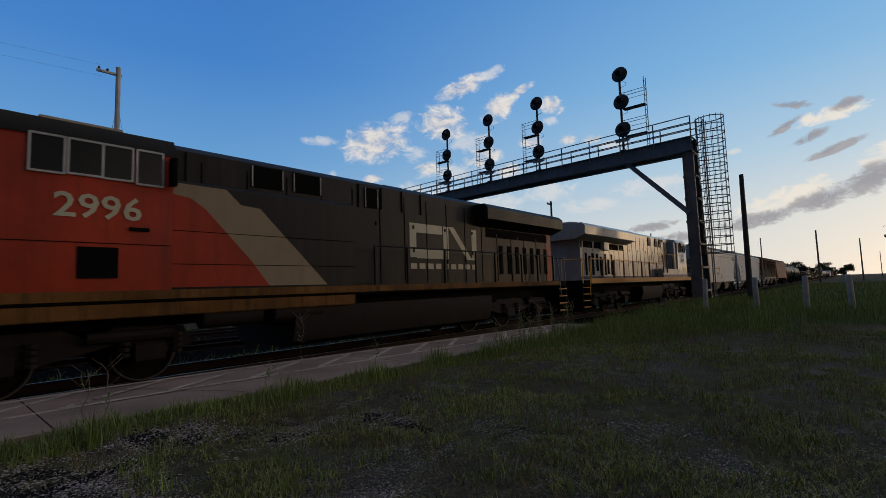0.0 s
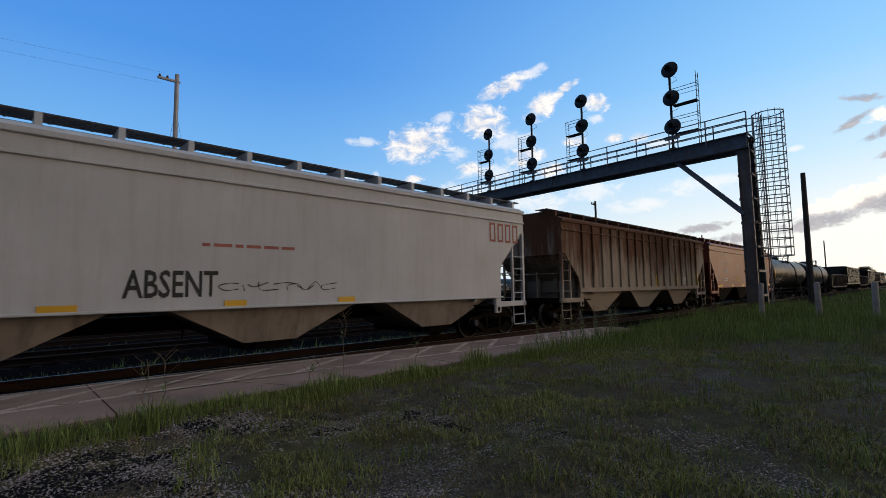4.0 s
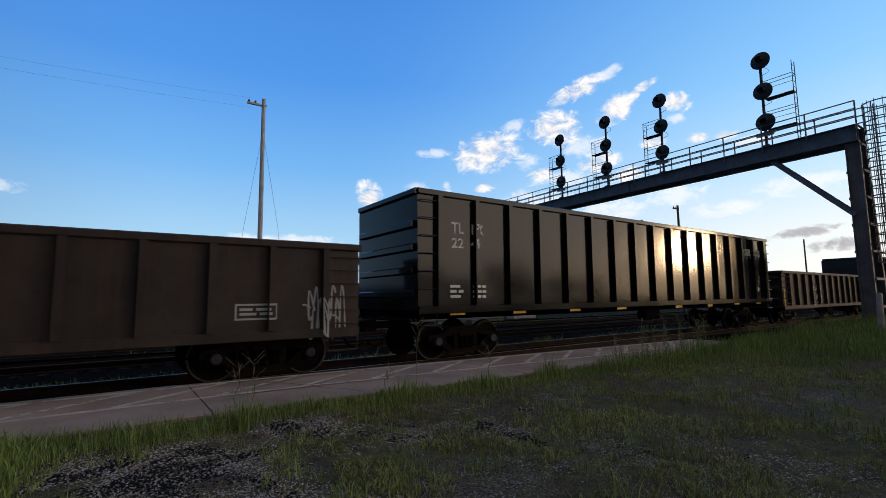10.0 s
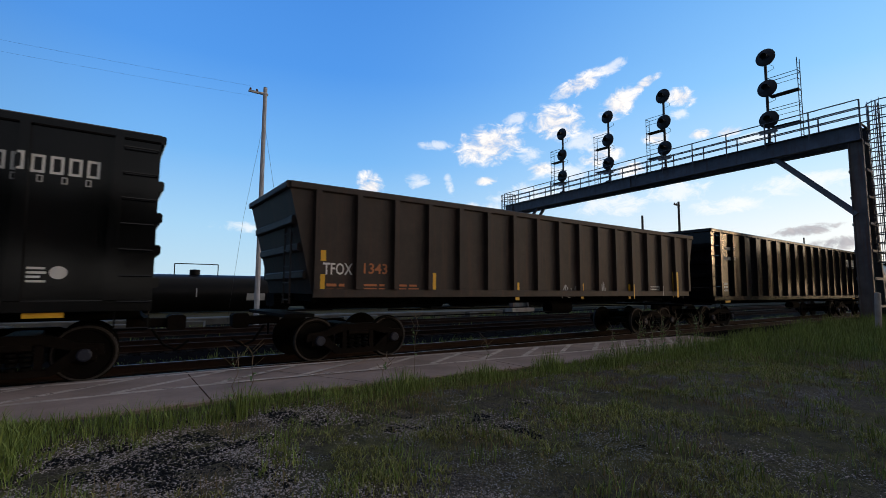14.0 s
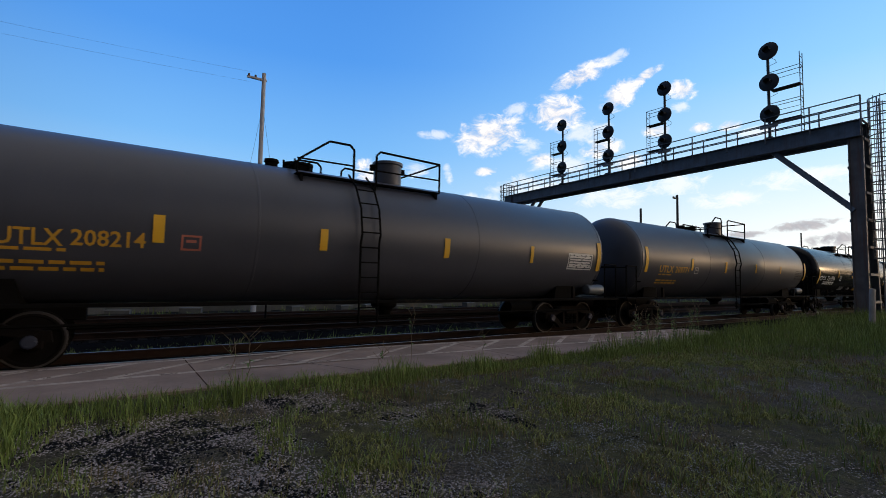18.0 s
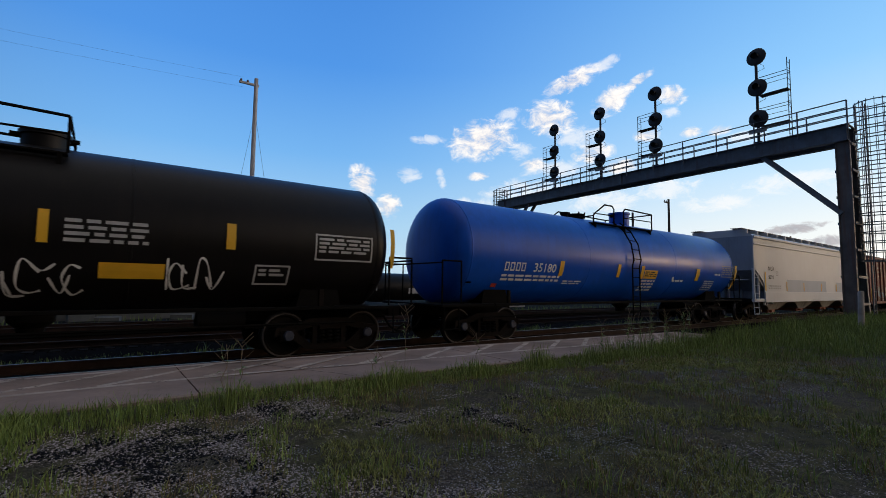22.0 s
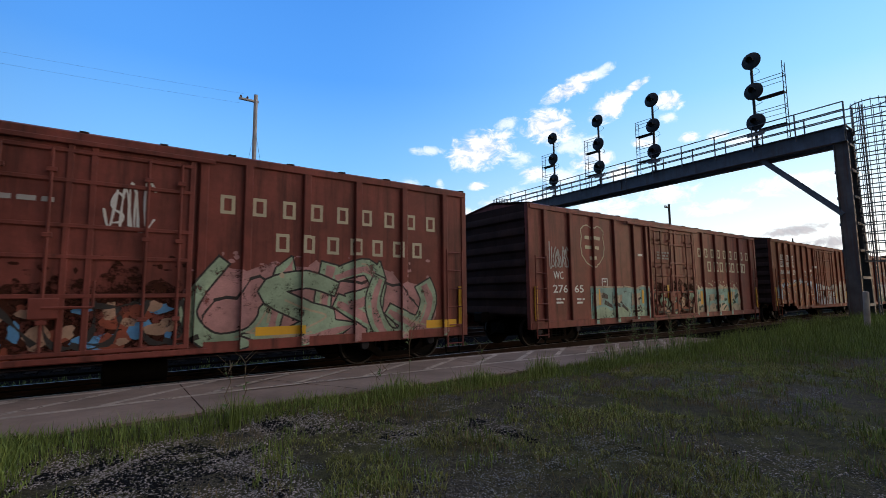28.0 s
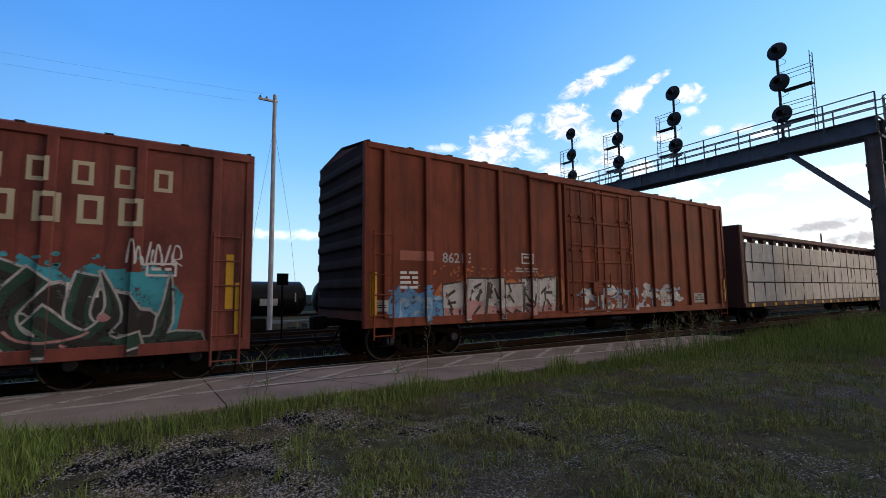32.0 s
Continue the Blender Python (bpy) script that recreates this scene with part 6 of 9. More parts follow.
C["b6"] = boxcar(444.8, 460.2, 4.13, 0.56, P_BOX1, "faded maroon box car with pale green graffiti")
C["b7"] = boxcar(462.3, 477.8, 4.22, 0.6, P_BOX3, "rust-brown box car with orange and silver graffiti", ribs=(1.68, 2.6, 3.52, 4.4, 5.28, 6.12, 6.95), raised=0.34)
C["b8"] = boxcar(480.0, 495.3, 4.13, 0.56, P_BOX1, "faded maroon box car with green, white and cyan graffiti")
C["b9"] = boxcar(497.7, 513.2, 4.85, 0.8, P_BOX3, "rust-brown high box car with blue and orange graffiti", ribs=(1.74, 2.86, 3.98, 5.1, 6.22, 7.3))


# ---- locomotives ----
P_SOOT = mat("sooty_black_locomotive_paint", (0.008, 0.0075, 0.007), 0.5, 0, 0.35, 2.5, streak=0.4, streak_color=(0.032, 0.023, 0.017), spec=0.22, fine=9)
P_RED = mat("orange_red_locomotive_paint", (0.37, 0.034, 0.008), 0.5, 0, 0.28, 2.2, streak=0.45, streak_color=(0.12, 0.025, 0.012), fine=9, spec=0.25)
P_CREAM = mat("dirty_cream_locomotive_stripe", (0.27, 0.205, 0.125), 0.6, 0, 0.2, 1.5, streak=0.3, streak_color=(0.16, 0.10, 0.06))
P_SILVER = mat("warm_grey_locomotive_paint", (0.43, 0.41, 0.385), 0.3, 0, 0.2, 2.2, bump=0.2, streak=0.4, streak_color=(0.22, 0.16, 0.11), spec=0.7, fine=7)
P_BROWNPOST = mat("grimy_orange_post_paint", (0.13, 0.05, 0.015), 0.7, 0, 0.4, 3)
P_ORANGE = mat("orange_sill_stripe", (0.55, 0.24, 0.03), 0.6, 0, 0.15, 2)
P_DULLSTRIPE = mat("soot_stained_sill_stripe", (0.16, 0.075, 0.02), 0.75, 0, 0.45, 3, streak=0.7, streak_color=(0.03, 0.018, 0.012), spec=0.15)
P_NAVY = mat("navy_blue_stripe", (0.03, 0.035, 0.13), 0.55, 0, 0.15, 2)
P_VIOLET = mat("royal_blue_nose_paint", (0.03, 0.045, 0.27), 0.5, 0, 0.15, 2)
R_LOCO = 0.533
LOCO_WHEEL = wheelset_mesh(R_LOCO, "locomotive_wheelset")


LOCO_STEEL = mat("grimy_brown_locomotive_steel", (0.016, 0.011, 0.009), 0.75, 0, 0.45, 5, spec=0.2)


def loco_frame_mesh():
    s = Solid()
    for sg in (-1, 1):
        y0, y1 = sorted((sg * 0.98, sg * 1.16))
        s.side([(-2.75, 0.62), (-2.6, 0.98), (-1.5, 1.02), (-1.2, 0.82), (-0.8, 1.02), (0.8, 1.02), (1.2, 0.82), (1.5, 1.02), (2.6, 0.98), (2.75, 0.62), (2.3, 0.5), (1.55, 0.72), (0.5, 0.5), (-0.5, 0.5), (-1.55, 0.72), (-2.3, 0.5)], y0, y1)
        for x in (-2.05, 0.0, 2.05):
            s.box(x - 0.24, x + 0.24, y0 - 0.06, y1 + 0.06, 0.36, 0.74, 0.05)
            for k in (-0.42, 0.42):
                for z in range(4):
                    s.rod((x + k, sg * 1.2, 0.5 + z * 0.1), (x + k, sg * 1.2, 0.56 + z * 0.1), 0.1, 8)
        s.rod((-2.4, sg * 1.22, 0.86), (-1.1, sg * 1.22, 0.86), 0.1, 8)
        s.rod((1.1, sg * 1.22, 0.86), (2.4, sg * 1.22, 0.86), 0.1, 8)
    s.box(-0.4, 0.4, -0.98, 0.98, 0.7, 1.0, 0.04)
    return s.mesh("loco_truck_frame", LOCO_STEEL)


LOCO_FRAME = loco_frame_mesh()


def locomotive(left, right, f, hood_paint, cab_paint, sill_paint, label, cab, hood, wing, wing_paint, tank, roof_paint, grey):
    """f: -1 when the cab leads towards -x. cab, hood, wing, tank: spans along x."""
    car, half = car_thing("locomotive", left, right, label, "locomotive", "locomotives of the freight train")
    deck = Solid().box(-half + 0.3, half - 0.3, -1.52, 1.52, 1.42, 1.64, 0.02)
    part("walkway_deck", deck, STEEL_DARK, car)
    part("sill_stripe", Solid().box(-half + 0.9, half - 0.9, -1.545, -1.523, 1.48, 1.64 if not grey else 1.72), sill_paint, car, "orange reflective side stripe")
    h0, h1 = hood
    hd = Solid().cross([(-0.95, 1.64), (-0.95, 4.38), (-0.82, 4.5), (-0.5, 4.55), (0.5, 4.55), (0.82, 4.5), (0.95, 4.38), (0.95, 1.64)], h0, h1)
    hood_ob = part("hood", hd, hood_paint, car)
    seams = Solid()
    x = h0 + 0.7
    while x < h1 - 0.3:
        seams.box(x - 0.012, x + 0.012, -0.962, -0.94, 1.7, 4.2)
        x += 0.72 if grey else 0.95
    part("door_seam", seams, STEEL_DARK, hood_ob)
    x = h0 + 1.0
    while x < h1 - 0.3:
        for z in (2.6, 3.3):
            part("door_latch", Solid().box(x - 0.03, x + 0.03, -0.985, -0.95, z, z + 0.1, 0.005), hood_paint, hood_ob)
        x += 1.44
    # cab with its side windows
    c0, c1 = cab
    cb = Solid().cross([(-1.48, 1.64), (-1.48, 4.1), (-1.3, 4.36), (-0.6, 4.5), (0.6, 4.5), (1.3, 4.36), (1.48, 4.1), (1.48, 1.64)], c0, c1)
    cab_ob = part("cab", cb, cab_paint, car)
    part("cab_roof", Solid().cross([(-1.5, 4.06), (-1.5, 4.14), (-1.32, 4.4), (-0.6, 4.54), (0.6, 4.54), (1.32, 4.4), (1.5, 4.14), (1.5, 4.06), (1.4, 4.2), (0.6, 4.44), (-0.6, 4.44), (-1.4, 4.2)], c0 - 0.05, c1 + 0.05), roof_paint, car)
    front = c0 if f < 0 else c1
    n0, n1 = sorted((front, front + f * 1.9))
    ns = Solid().side([(front, 1.64), (front + f * 1.25, 1.64), (front + f * 1.3, 3.3), (front + f * 1.05, 3.42), (front, 3.74)], -1.05, 1.05)
    nose = part("nose", ns, P_VIOLET if grey else P_RED, car)
    if grey:
        for z, off in ((1.97, 0.38), (2.43, 0.14), (2.89, -0.1)):
            part("nose_stripe", Solid().side([(front + f * off, z + 0.2), (front + f * 1.26, z + 0.2), (front + f * 1.26, z), (front + f * (off + 0.2), z)], -1.066, -1.051), YELLOW, nose)
    wins = ((6.29, 6.56, 3.51, 4.08), (6.7, 7.08, 3.55, 3.95), (7.1, 7.47, 3.55, 3.95), (7.71, 7.97, 3.54, 4.06)) if grey else ((-6.61, -6.22, 3.52, 4.07), (-6.14, -5.72, 3.54, 4.07), (-5.68, -5.29, 3.53, 4.07), (-5.19, -4.82, 3.5, 4.07))
    for xa, xb, za, zb in wins:
        w = part("side_window", Solid().box(xa, xb, -1.495, -1.47, za, zb), GLASS_DARK, cab_ob, "dark cab window in a pale frame")
        fr = Solid()
        for p in ((xa - 0.035, xa, za - 0.03, zb + 0.03), (xb, xb + 0.035, za - 0.03, zb + 0.03), (xa, xb, za - 0.035, za), (xa, xb, zb, zb + 0.035)):
            fr.box(p[0], p[1], -1.515, -1.475, p[2], p[3])
        part("window_frame", fr, GREY_PAINT, w)
    # radiator wings
    w0, w1 = wing
    wg = Solid().cross([(-0.95, 3.62), (-1.5, 3.84), (-1.5, 4.24), (-1.34, 4.38), (1.34, 4.38), (1.5, 4.24), (1.5, 3.84), (0.95, 3.62)], w0, w1)
    part("radiator_wing", wg, wing_paint, car)
    part("radiator_grille", Solid().box(w0 + 0.6, w1 - 0.5, -0.97, -0.955, 3.28, 3.6), STEEL_DARK, hood_ob)
    # louvred doors under the wing
    if grey:
        for xa, xb, za, zb in ((-8.5, -8.25, 1.9, 2.99), (-8.11, -7.84, 2.05, 2.86), (-7.72, -7.42, 1.88, 3.0), (-7.17, -6.88, 2.1, 2.99), (-6.69, -6.41, 1.89, 2.85), (-6.07, -5.86, 1.89, 3.01), (-5.71, -5.44, 1.94, 2.74), (-5.22, -4.98, 1.89, 3.02)):
            dr_ = part("hood_door", Solid().box(xa - 0.09, xb + 0.09, -0.968, -0.95, 1.84, 3.1, 0.004), hood_paint, hood_ob)
            part("louvre", Solid().box(xa, xb, -0.976, -0.969, za, zb), STEEL_DARK, dr_)
        for xa, xb in ((-8.74, -7.57), (-7.42, -6.5), (-5.58, -4.1)):
            sc = part("radiator_screen", Solid().box(xa, xb, -0.985, -0.968, 3.26, 3.6), STEEL_DARK, hood_ob)
            fr = Solid()
            for p in ((xa - 0.05, xa, 3.22, 3.62), (xb, xb + 0.05, 3.22, 3.62), (xa, xb, 3.21, 3.26)):
                fr.box(p[0], p[1], -1.0, -0.96, p[2], p[3])
            part("screen_frame", fr, hood_paint, sc)
        part("filter_box", Solid().box(-6.43, -5.73, -1.12, -0.95, 3.2, 3.62, 0.02), hood_paint, hood_ob)
    else:
        for k in range(7):
            x = w0 + 1.4 + 0.56 * k
            part("louvre", Solid().box(x, x + 0.22, -0.972, -0.952, 1.95, 3.0), STEEL_DARK, hood_ob)
    # intake grilles high on the hood behind the cab
    vents = ((1.2, 1.8, 3.8, 4.34), (2.62, 3.2, 3.77, 4.34), (3.45, 4.04, 3.78, 4.34), (4.15, 4.6, 4.18, 4.34)) if grey else ((-2.88, -2.12, 3.86, 4.34), (-1.86, -1.1, 3.88, 4.34), (0.3, 0.75, 3.75, 4.3))
    for xa, xb, za, zb in vents:
        g = part("intake_grille", Solid().box(xa, xb, -0.972, -0.955, za, zb), STEEL_DARK, hood_ob)
        for q in ((0.28, 0.5, 0.72) if grey else (0.02, 0.98)):
            part("grille_bar", Solid().box(xa + q * (xb - xa) - 0.012, xa + q * (xb - xa) + 0.012, -0.99, -0.97, za + 0.01, zb - 0.01), GREY_PAINT if not grey else P_SILVER, g)
    part("main_frame", Solid().box(-half + 0.7, half - 0.7, -0.95, 0.95, 0.98, 1.42, 0.02), STEEL_DARK, car)
    # fuel tank, air tanks and trucks
    t0, t1 = tank
    ft = Solid().cross([(-1.4, 1.2), (-1.45, 0.9), (-1.3, 0.42), (-1.0, 0.3), (1.0, 0.3), (1.3, 0.42), (1.45, 0.9), (1.4, 1.2)], t0, t1)
    part("fuel_tank", ft, LOCO_STEEL, car)
    at = Solid()
    for k in (0, 1):
        xa = (t1 - 0.2 + 0.1) if grey else t0 - 2.0
        at.lathe([(xa + k * 1.45, 0.05), (xa + k * 1.45 + 0.06, 0.22), (xa + k * 1.45 + 1.25, 0.22), (xa + k * 1.45 + 1.3, 0.05)], 14, lambda t, r, a: (t, -1.25 + r * math.cos(a), 1.1 + r * math.sin(a)))
    part("air_tank", at, LOCO_STEEL, car)
    for x in (-half + 4.15, half - 4.15):
        t = part("truck", LOCO_FRAME, None, car, "three-axle cast steel locomotive truck")
        t.location = (x, 0, 0)
        for dx in (-2.05, 0, 2.05):
            w = part("wheelset", LOCO_WHEEL, None, t)
            w.location = (dx, 0, R_LOCO)
            SPIN.append((w, car, R_LOCO, dx))
    # handrails along the walkway
    if grey:
        line = [(-half + 1.0, -1.48, 2.66), (1.92, -1.48, 2.66), (2.37, -1.48, 3.23), (6.1, -1.48, 3.27)]
        posts = [(-half + 1.0 + 1.45 * k, 1.5, 2.66) for k in range(8)] + [(2.45, 2.0, 3.23), (3.27, 2.0, 3.24), (4.6, 2.28, 3.26)]
    else:
        line = [(0.19, -1.48, 2.66), (9.8, -1.48, 2.66)]
        posts = [(x, 1.5, 2.66) for x in (0.19, 1.37, 2.95, 4.51, 5.62, 7.34, 8.53, 9.8)]
    rail = part("handrail", Solid().path(line, 0.024, 6), YELLOW if grey else P_SOOT, car)
    for x, za, zb in posts:
        part("handrail_post", Solid().box(x - 0.045, x + 0.045, -1.515, -1.45, za, zb, 0.01), P_BROWNPOST if grey else P_SOOT, rail)
    # steps, pilot and couplers at both ends
    for sg in (-1, 1):
        st = Solid()
        for k in range(4):
            st.box(*sorted((sg * (half - 0.85), sg * (half - 0.15))), -1.5, -1.05, 0.38 + 0.3 * k, 0.42 + 0.3 * k)
        part("step", st, P_ORANGE, car)
        part("step_side", Solid().box(*sorted((sg * (half - 0.9), sg * (half - 0.86))), -1.5, -1.0, 0.3, 1.45), STEEL_DARK, car)
        part("pilot", Solid().box(*sorted((sg * (half - 0.2), sg * (half - 0.1))), -1.45, 1.45, 0.2, 1.45, 0.02), STEEL_DARK, car)
        rail_paint = YELLOW if grey else GALV
        xe = sg * (half - 0.2)
        for ya in (-1.45, 0.4):
            part("end_handrail", Solid().path([(xe, ya, 1.5), (xe, ya, 2.62), (xe, ya + 1.05, 2.62), (xe, ya + 1.05, 1.5)], 0.027, 6), rail_paint, car)
        part("step_handrail", Solid().path([(sg * (half - 0.95), -1.5, 2.6), (sg * (half - 0.85), -1.53, 1.8), (sg * (half - 0.75), -1.53, 0.95)], 0.022, 6), rail_paint, car)
        # hoses and chains hang between the engines
        for ya, drop in ((-0.55, 0.35), (-0.2, 0.5), (0.3, 0.4)):
            part("end_hose", Solid().path([(xe, ya, 1.35), (xe + sg * 0.25, ya, 1.35 - drop), (xe + sg * 0.6, ya, 1.25 - drop)], 0.03, 6), STEEL_DARK, car)
    coupler(car, half - 0.1)
    return car, half, Skin(-0.95)


C["l1"] = locomotive(-3.3, 18.8, -1, P_SOOT, P_RED, P_DULLSTRIPE, "sooty black locomotive with an orange-red cab and cream stripe", (-7.5, -4.62), (-4.62, 10.6), (5.25, 10.78), P_SOOT, (-2.1, 5.4), P_SOOT, False)
C["l2"] = locomotive(20.2, 40.4, 1, P_SILVER, P_SILVER, P_ORANGE, "warm grey locomotive with orange and blue stripes running backwards", (5.95, 8.3), (-8.95, 5.95), (-9.5, -2.7), P_SILVER, (-1.7, 2.2), P_SILVER, True)
c = C["l1"][0]
sk = Skin(-0.95)
wide = Solid().cross([(-1.42, 1.64), (-1.42, 3.62), (-1.3, 3.7), (-0.9, 3.74), (0.9, 3.74), (1.3, 3.7), (1.42, 3.62), (1.42, 1.64)], -4.62, -0.42)
part("equipment_cabinet", wide, P_SOOT, c)
part("cabinet_door", Solid().box(-0.34, 0.62, -1.0, -0.952, 1.7, 3.2, 0.02), P_SOOT, c)
sk2 = Skin(-1.42)
laid("red_panel", [[(-4.6, 1.68), (-2.71, 1.68), (-3.1, 2.19), (-4.03, 3.18), (-4.3, 3.36), (-4.6, 3.4)]], P_RED, c, sk2, 0.006)
laid("cream_band", [[(-4.6, 3.62), (-3.63, 3.61), (-3.33, 3.33), (-4.03, 3.18), (-4.3, 3.36), (-4.6, 3.4)], [(-3.33, 3.33), (-2.92, 3.3), (-1.25, 1.68), (-2.71, 1.68), (-3.1, 2.19), (-4.03, 3.18)]], P_CREAM, c, sk2, 0.006)
part("cab_rear_post", Solid().box(-4.75, -4.45, -1.0, -0.96, 3.4, 4.2, 0.02), P_SOOT, c)
part("battery_box", Solid().box(-6.0, -5.45, -1.5, -1.47, 1.85, 2.36), STEEL_DARK, c)
part("end_stripe", Solid().box(10.16, 10.61, -0.968, 0.968, 1.66, 3.66), P_RED, c)
for x0_, x1_, z_ in ((-7.45, -4.66, 2.42), (-4.6, -0.45, 2.1), (-4.6, -0.45, 2.72)):
    part("panel_seam", Solid().box(x0_, x1_, -1.488 if x0_ < -5 else -1.43, -1.4, z_, z_ + 0.014), STEEL_DARK, c)
part("door_hasp", Solid().box(-5.3, -5.0, -1.52, -1.47, 2.66, 2.72, 0.01), STEEL_DARK, c)
part("lower_side_skirt", Solid().box(-7.4, -0.5, -1.5, -1.46, 1.18, 1.5, 0.02), P_DULLSTRIPE, c, "soot-stained lower skirt")
part("mirror", Solid().box(-4.72, -4.62, -1.72, -1.52, 3.5, 4.0, 0.02), STEEL_DARK, c)
for x in (-4.55, -4.2, 0.1, 0.9, 1.7, 2.5):
    part("hood_post", Solid().box(x - 0.03, x + 0.03, -0.99, -0.94, 3.75, 4.36, 0.01), P_SOOT, c)
part("horn", Solid().box(1.6, 2.4, -0.3, 0.3, 4.52, 4.68, 0.04), STEEL_DARK, c)
part("roof_vent", Solid().box(-6.4, -5.2, -0.6, 0.5, 4.5, 4.68, 0.05), P_CREAM, c)
c = C["l2"][0]
part("blue_stripe", Solid().box(-8.94, 2.3, -0.966, -0.94, 1.7, 1.83), P_NAVY, c)
part("blue_stripe", Solid().box(2.31, 8.29, -1.496, -1.455, 1.73, 1.9), P_NAVY, c)
part("window_awning", Solid().side([(6.4, 4.2), (7.45, 4.12), (7.42, 3.96), (6.66, 3.96)], -1.62, -1.5), P_CREAM, c)
part("cabinet_lamp", Solid().box(2.26, 2.4, -1.49, -1.46, 2.42, 2.5, 0.01), WHITE_PAINT, c)
part("cab_side_box", Solid().box(2.3, 6.0, -1.46, -0.96, 1.64, 2.3, 0.03), P_SILVER, c)
part("cab_rear_panel", Solid().box(5.4, 5.95, -1.4, -0.95, 2.3, 4.2, 0.04), mat("blue_grey_panel_paint", (0.20, 0.25, 0.31), 0.5), c)
part("number_panel", Solid().box(6.55, 7.65, -1.49, -1.481, 2.72, 3.38), WHITE_PAINT, c, "white road number panel")
for x in (3.6, 4.9, 6.22, 7.32):
    lv = Solid()
    for k in range(4 if x < 6 else 6):
        lv.box(x, x + 0.75, -1.49 if x > 6 else -1.475, -1.45, 1.94 + 0.075 * k, 1.98 + 0.075 * k)
    part("louvre_panel", lv, P_SILVER, c)
part("horn", Solid().box(-0.9, -0.3, -0.2, 0.2, 4.52, 4.66, 0.04), STEEL_DARK, c)

# ---- centre-beam flat car with wrapped lumber ----
P_DARKRED = mat("dark_oxide_flat_car_paint", (0.09, 0.03, 0.022), 0.7, 0, 0.2, 2, streak=0.3)
WRAP = mat("white_wrinkled_lumber_wrap", (0.62, 0.60, 0.60), 0.6, 0, 0.14, 6, bump=0.9, fine=7, by_object=0.25)
STRAP = mat("dark_packing_strap", (0.08, 0.08, 0.1), 0.6)


def lumber_car(left, right):
    car, half = car_thing("centre_beam_flat_car", left, right, "dark oxide-red centre-beam flat car loaded with wrapped lumber", "flat car")
    part("deck", Solid().box(-half, half, -1.5, 1.5, 0.78, 0.98, 0.02), P_DARKRED, car)
    for sg in (-1, 1):
        part("bulkhead", Solid().box(*sorted((sg * half, sg * (half - 0.32))), -1.45, 1.45, 0.98, 4.3, 0.04), P_DARKRED, car)
    part("top_beam", Solid().box(-half + 0.3, half - 0.3, -0.35, 0.35, 4.1, 4.32, 0.03), P_DARKRED, car)
    n = 18
    post = Solid().side([(-0.09, 0.98), (0.09, 0.98), (0.09, 3.7), (0.2, 4.1), (-0.2, 4.1), (-0.09, 3.7)], -0.12, 0.12).mesh("centre_post", P_DARKRED)
    for k in range(n):
        part("centre_post", post, None, car).location = (-half + 0.9 + (2 * half - 1.8) * k / (n - 1), 0, 0)
    st = Solid()
    for k in range(20):
        x = -half + 0.6 + (2 * half - 1.2) * k / 19
        st.box(x - 0.12, x + 0.12, -1.53, -1.5, 0.8, 0.95, 0.01)
    part("stake_pocket", st, YELLOW, car)
    underframe(car, half, 0.95)
    add_trucks(car, (-half + 2.2, half - 2.2))
    coupler(car, half)
    mid = (left + right) / 2
    cols = 5
    for side in (-1, 1):
        for c in range(cols):
            x0 = -half + 0.45 + (2 * half - 0.9) * c / cols
            x1 = x0 + (2 * half - 0.9) / cols - 0.08
            for tier in range(3):
                z0 = 0.99 + 0.87 * tier
                p = thing("lumber_pack", pose(mid, TRACK_Y, 0), "white plastic-wrapped pack of lumber strapped on the flat car", "lumber pack", "packs of lumber")
                TRAIN.append((p, mid, half))
                rnd = random.Random(c * 7 + tier)
                s = Solid()
                ya, yb = sorted((side * 0.25, side * 1.46))
                nx = 14
                vs = []
                for i in range(nx + 1):
                    x = x0 + (x1 - x0) * i / nx
                    q = [rnd.uniform(-0.03, 0.03) for _ in range(4)]
                    vs.append([(x, ya + q[0], z0 + 0.02), (x, ya + q[1] * 0.6, z0 + 0.42), (x, ya + q[2], z0 + 0.84), (x, yb + q[3], z0 + 0.84), (x, yb, z0 + 0.42), (x, yb, z0 + 0.02)])
                for a, b in zip(vs, vs[1:]):
                    for j in range(6):
                        s.face([a[j], a[(j + 1) % 6], b[(j + 1) % 6], b[j]])
                s.face(vs[0])
                s.face(vs[-1])
                part("wrap", s.mesh("wrap", WRAP), None, p)
                for k in range(4):
                    x = x0 + (x1 - x0) * (k + 0.5) / 4
                    part("strap", Solid().box(x - 0.02, x + 0.02, ya - 0.012, yb + 0.012, z0 + 0.015, z0 + 0.85), STRAP, p)
    return car, half


C["c1"] = lumber_car(514.9, 537.5)


# ---- lettering, marks and painted tags on the cars ----
FADED_RED = mat("faded_red_marking", (0.42, 0.14, 0.10), 0.7, 0, 0.25)
RED_MARK = mat("red_marking", (0.55, 0.05, 0.03), 0.6, 0, 0.2)
ORANGE_LETTER = mat("orange_lettering", (0.50, 0.17, 0.06), 0.65, 0, 0.2)
GREEN_MARK = mat("bright_green_marking", (0.10, 0.42, 0.10), 0.5, 0, 0.15)
PATCH_GREY = mat("blue_grey_paint_patch", (0.38, 0.43, 0.50), 0.55, 0, 0.06)
NAVY_MARK = mat("dull_navy_marking", (0.05, 0.07, 0.14), 0.7, 0, 0.2)
CYAN_TAG = mat("cyan_spray_paint", (0.05, 0.36, 0.46), 0.6, 0, 0.42, 4.5, thin=0.40)
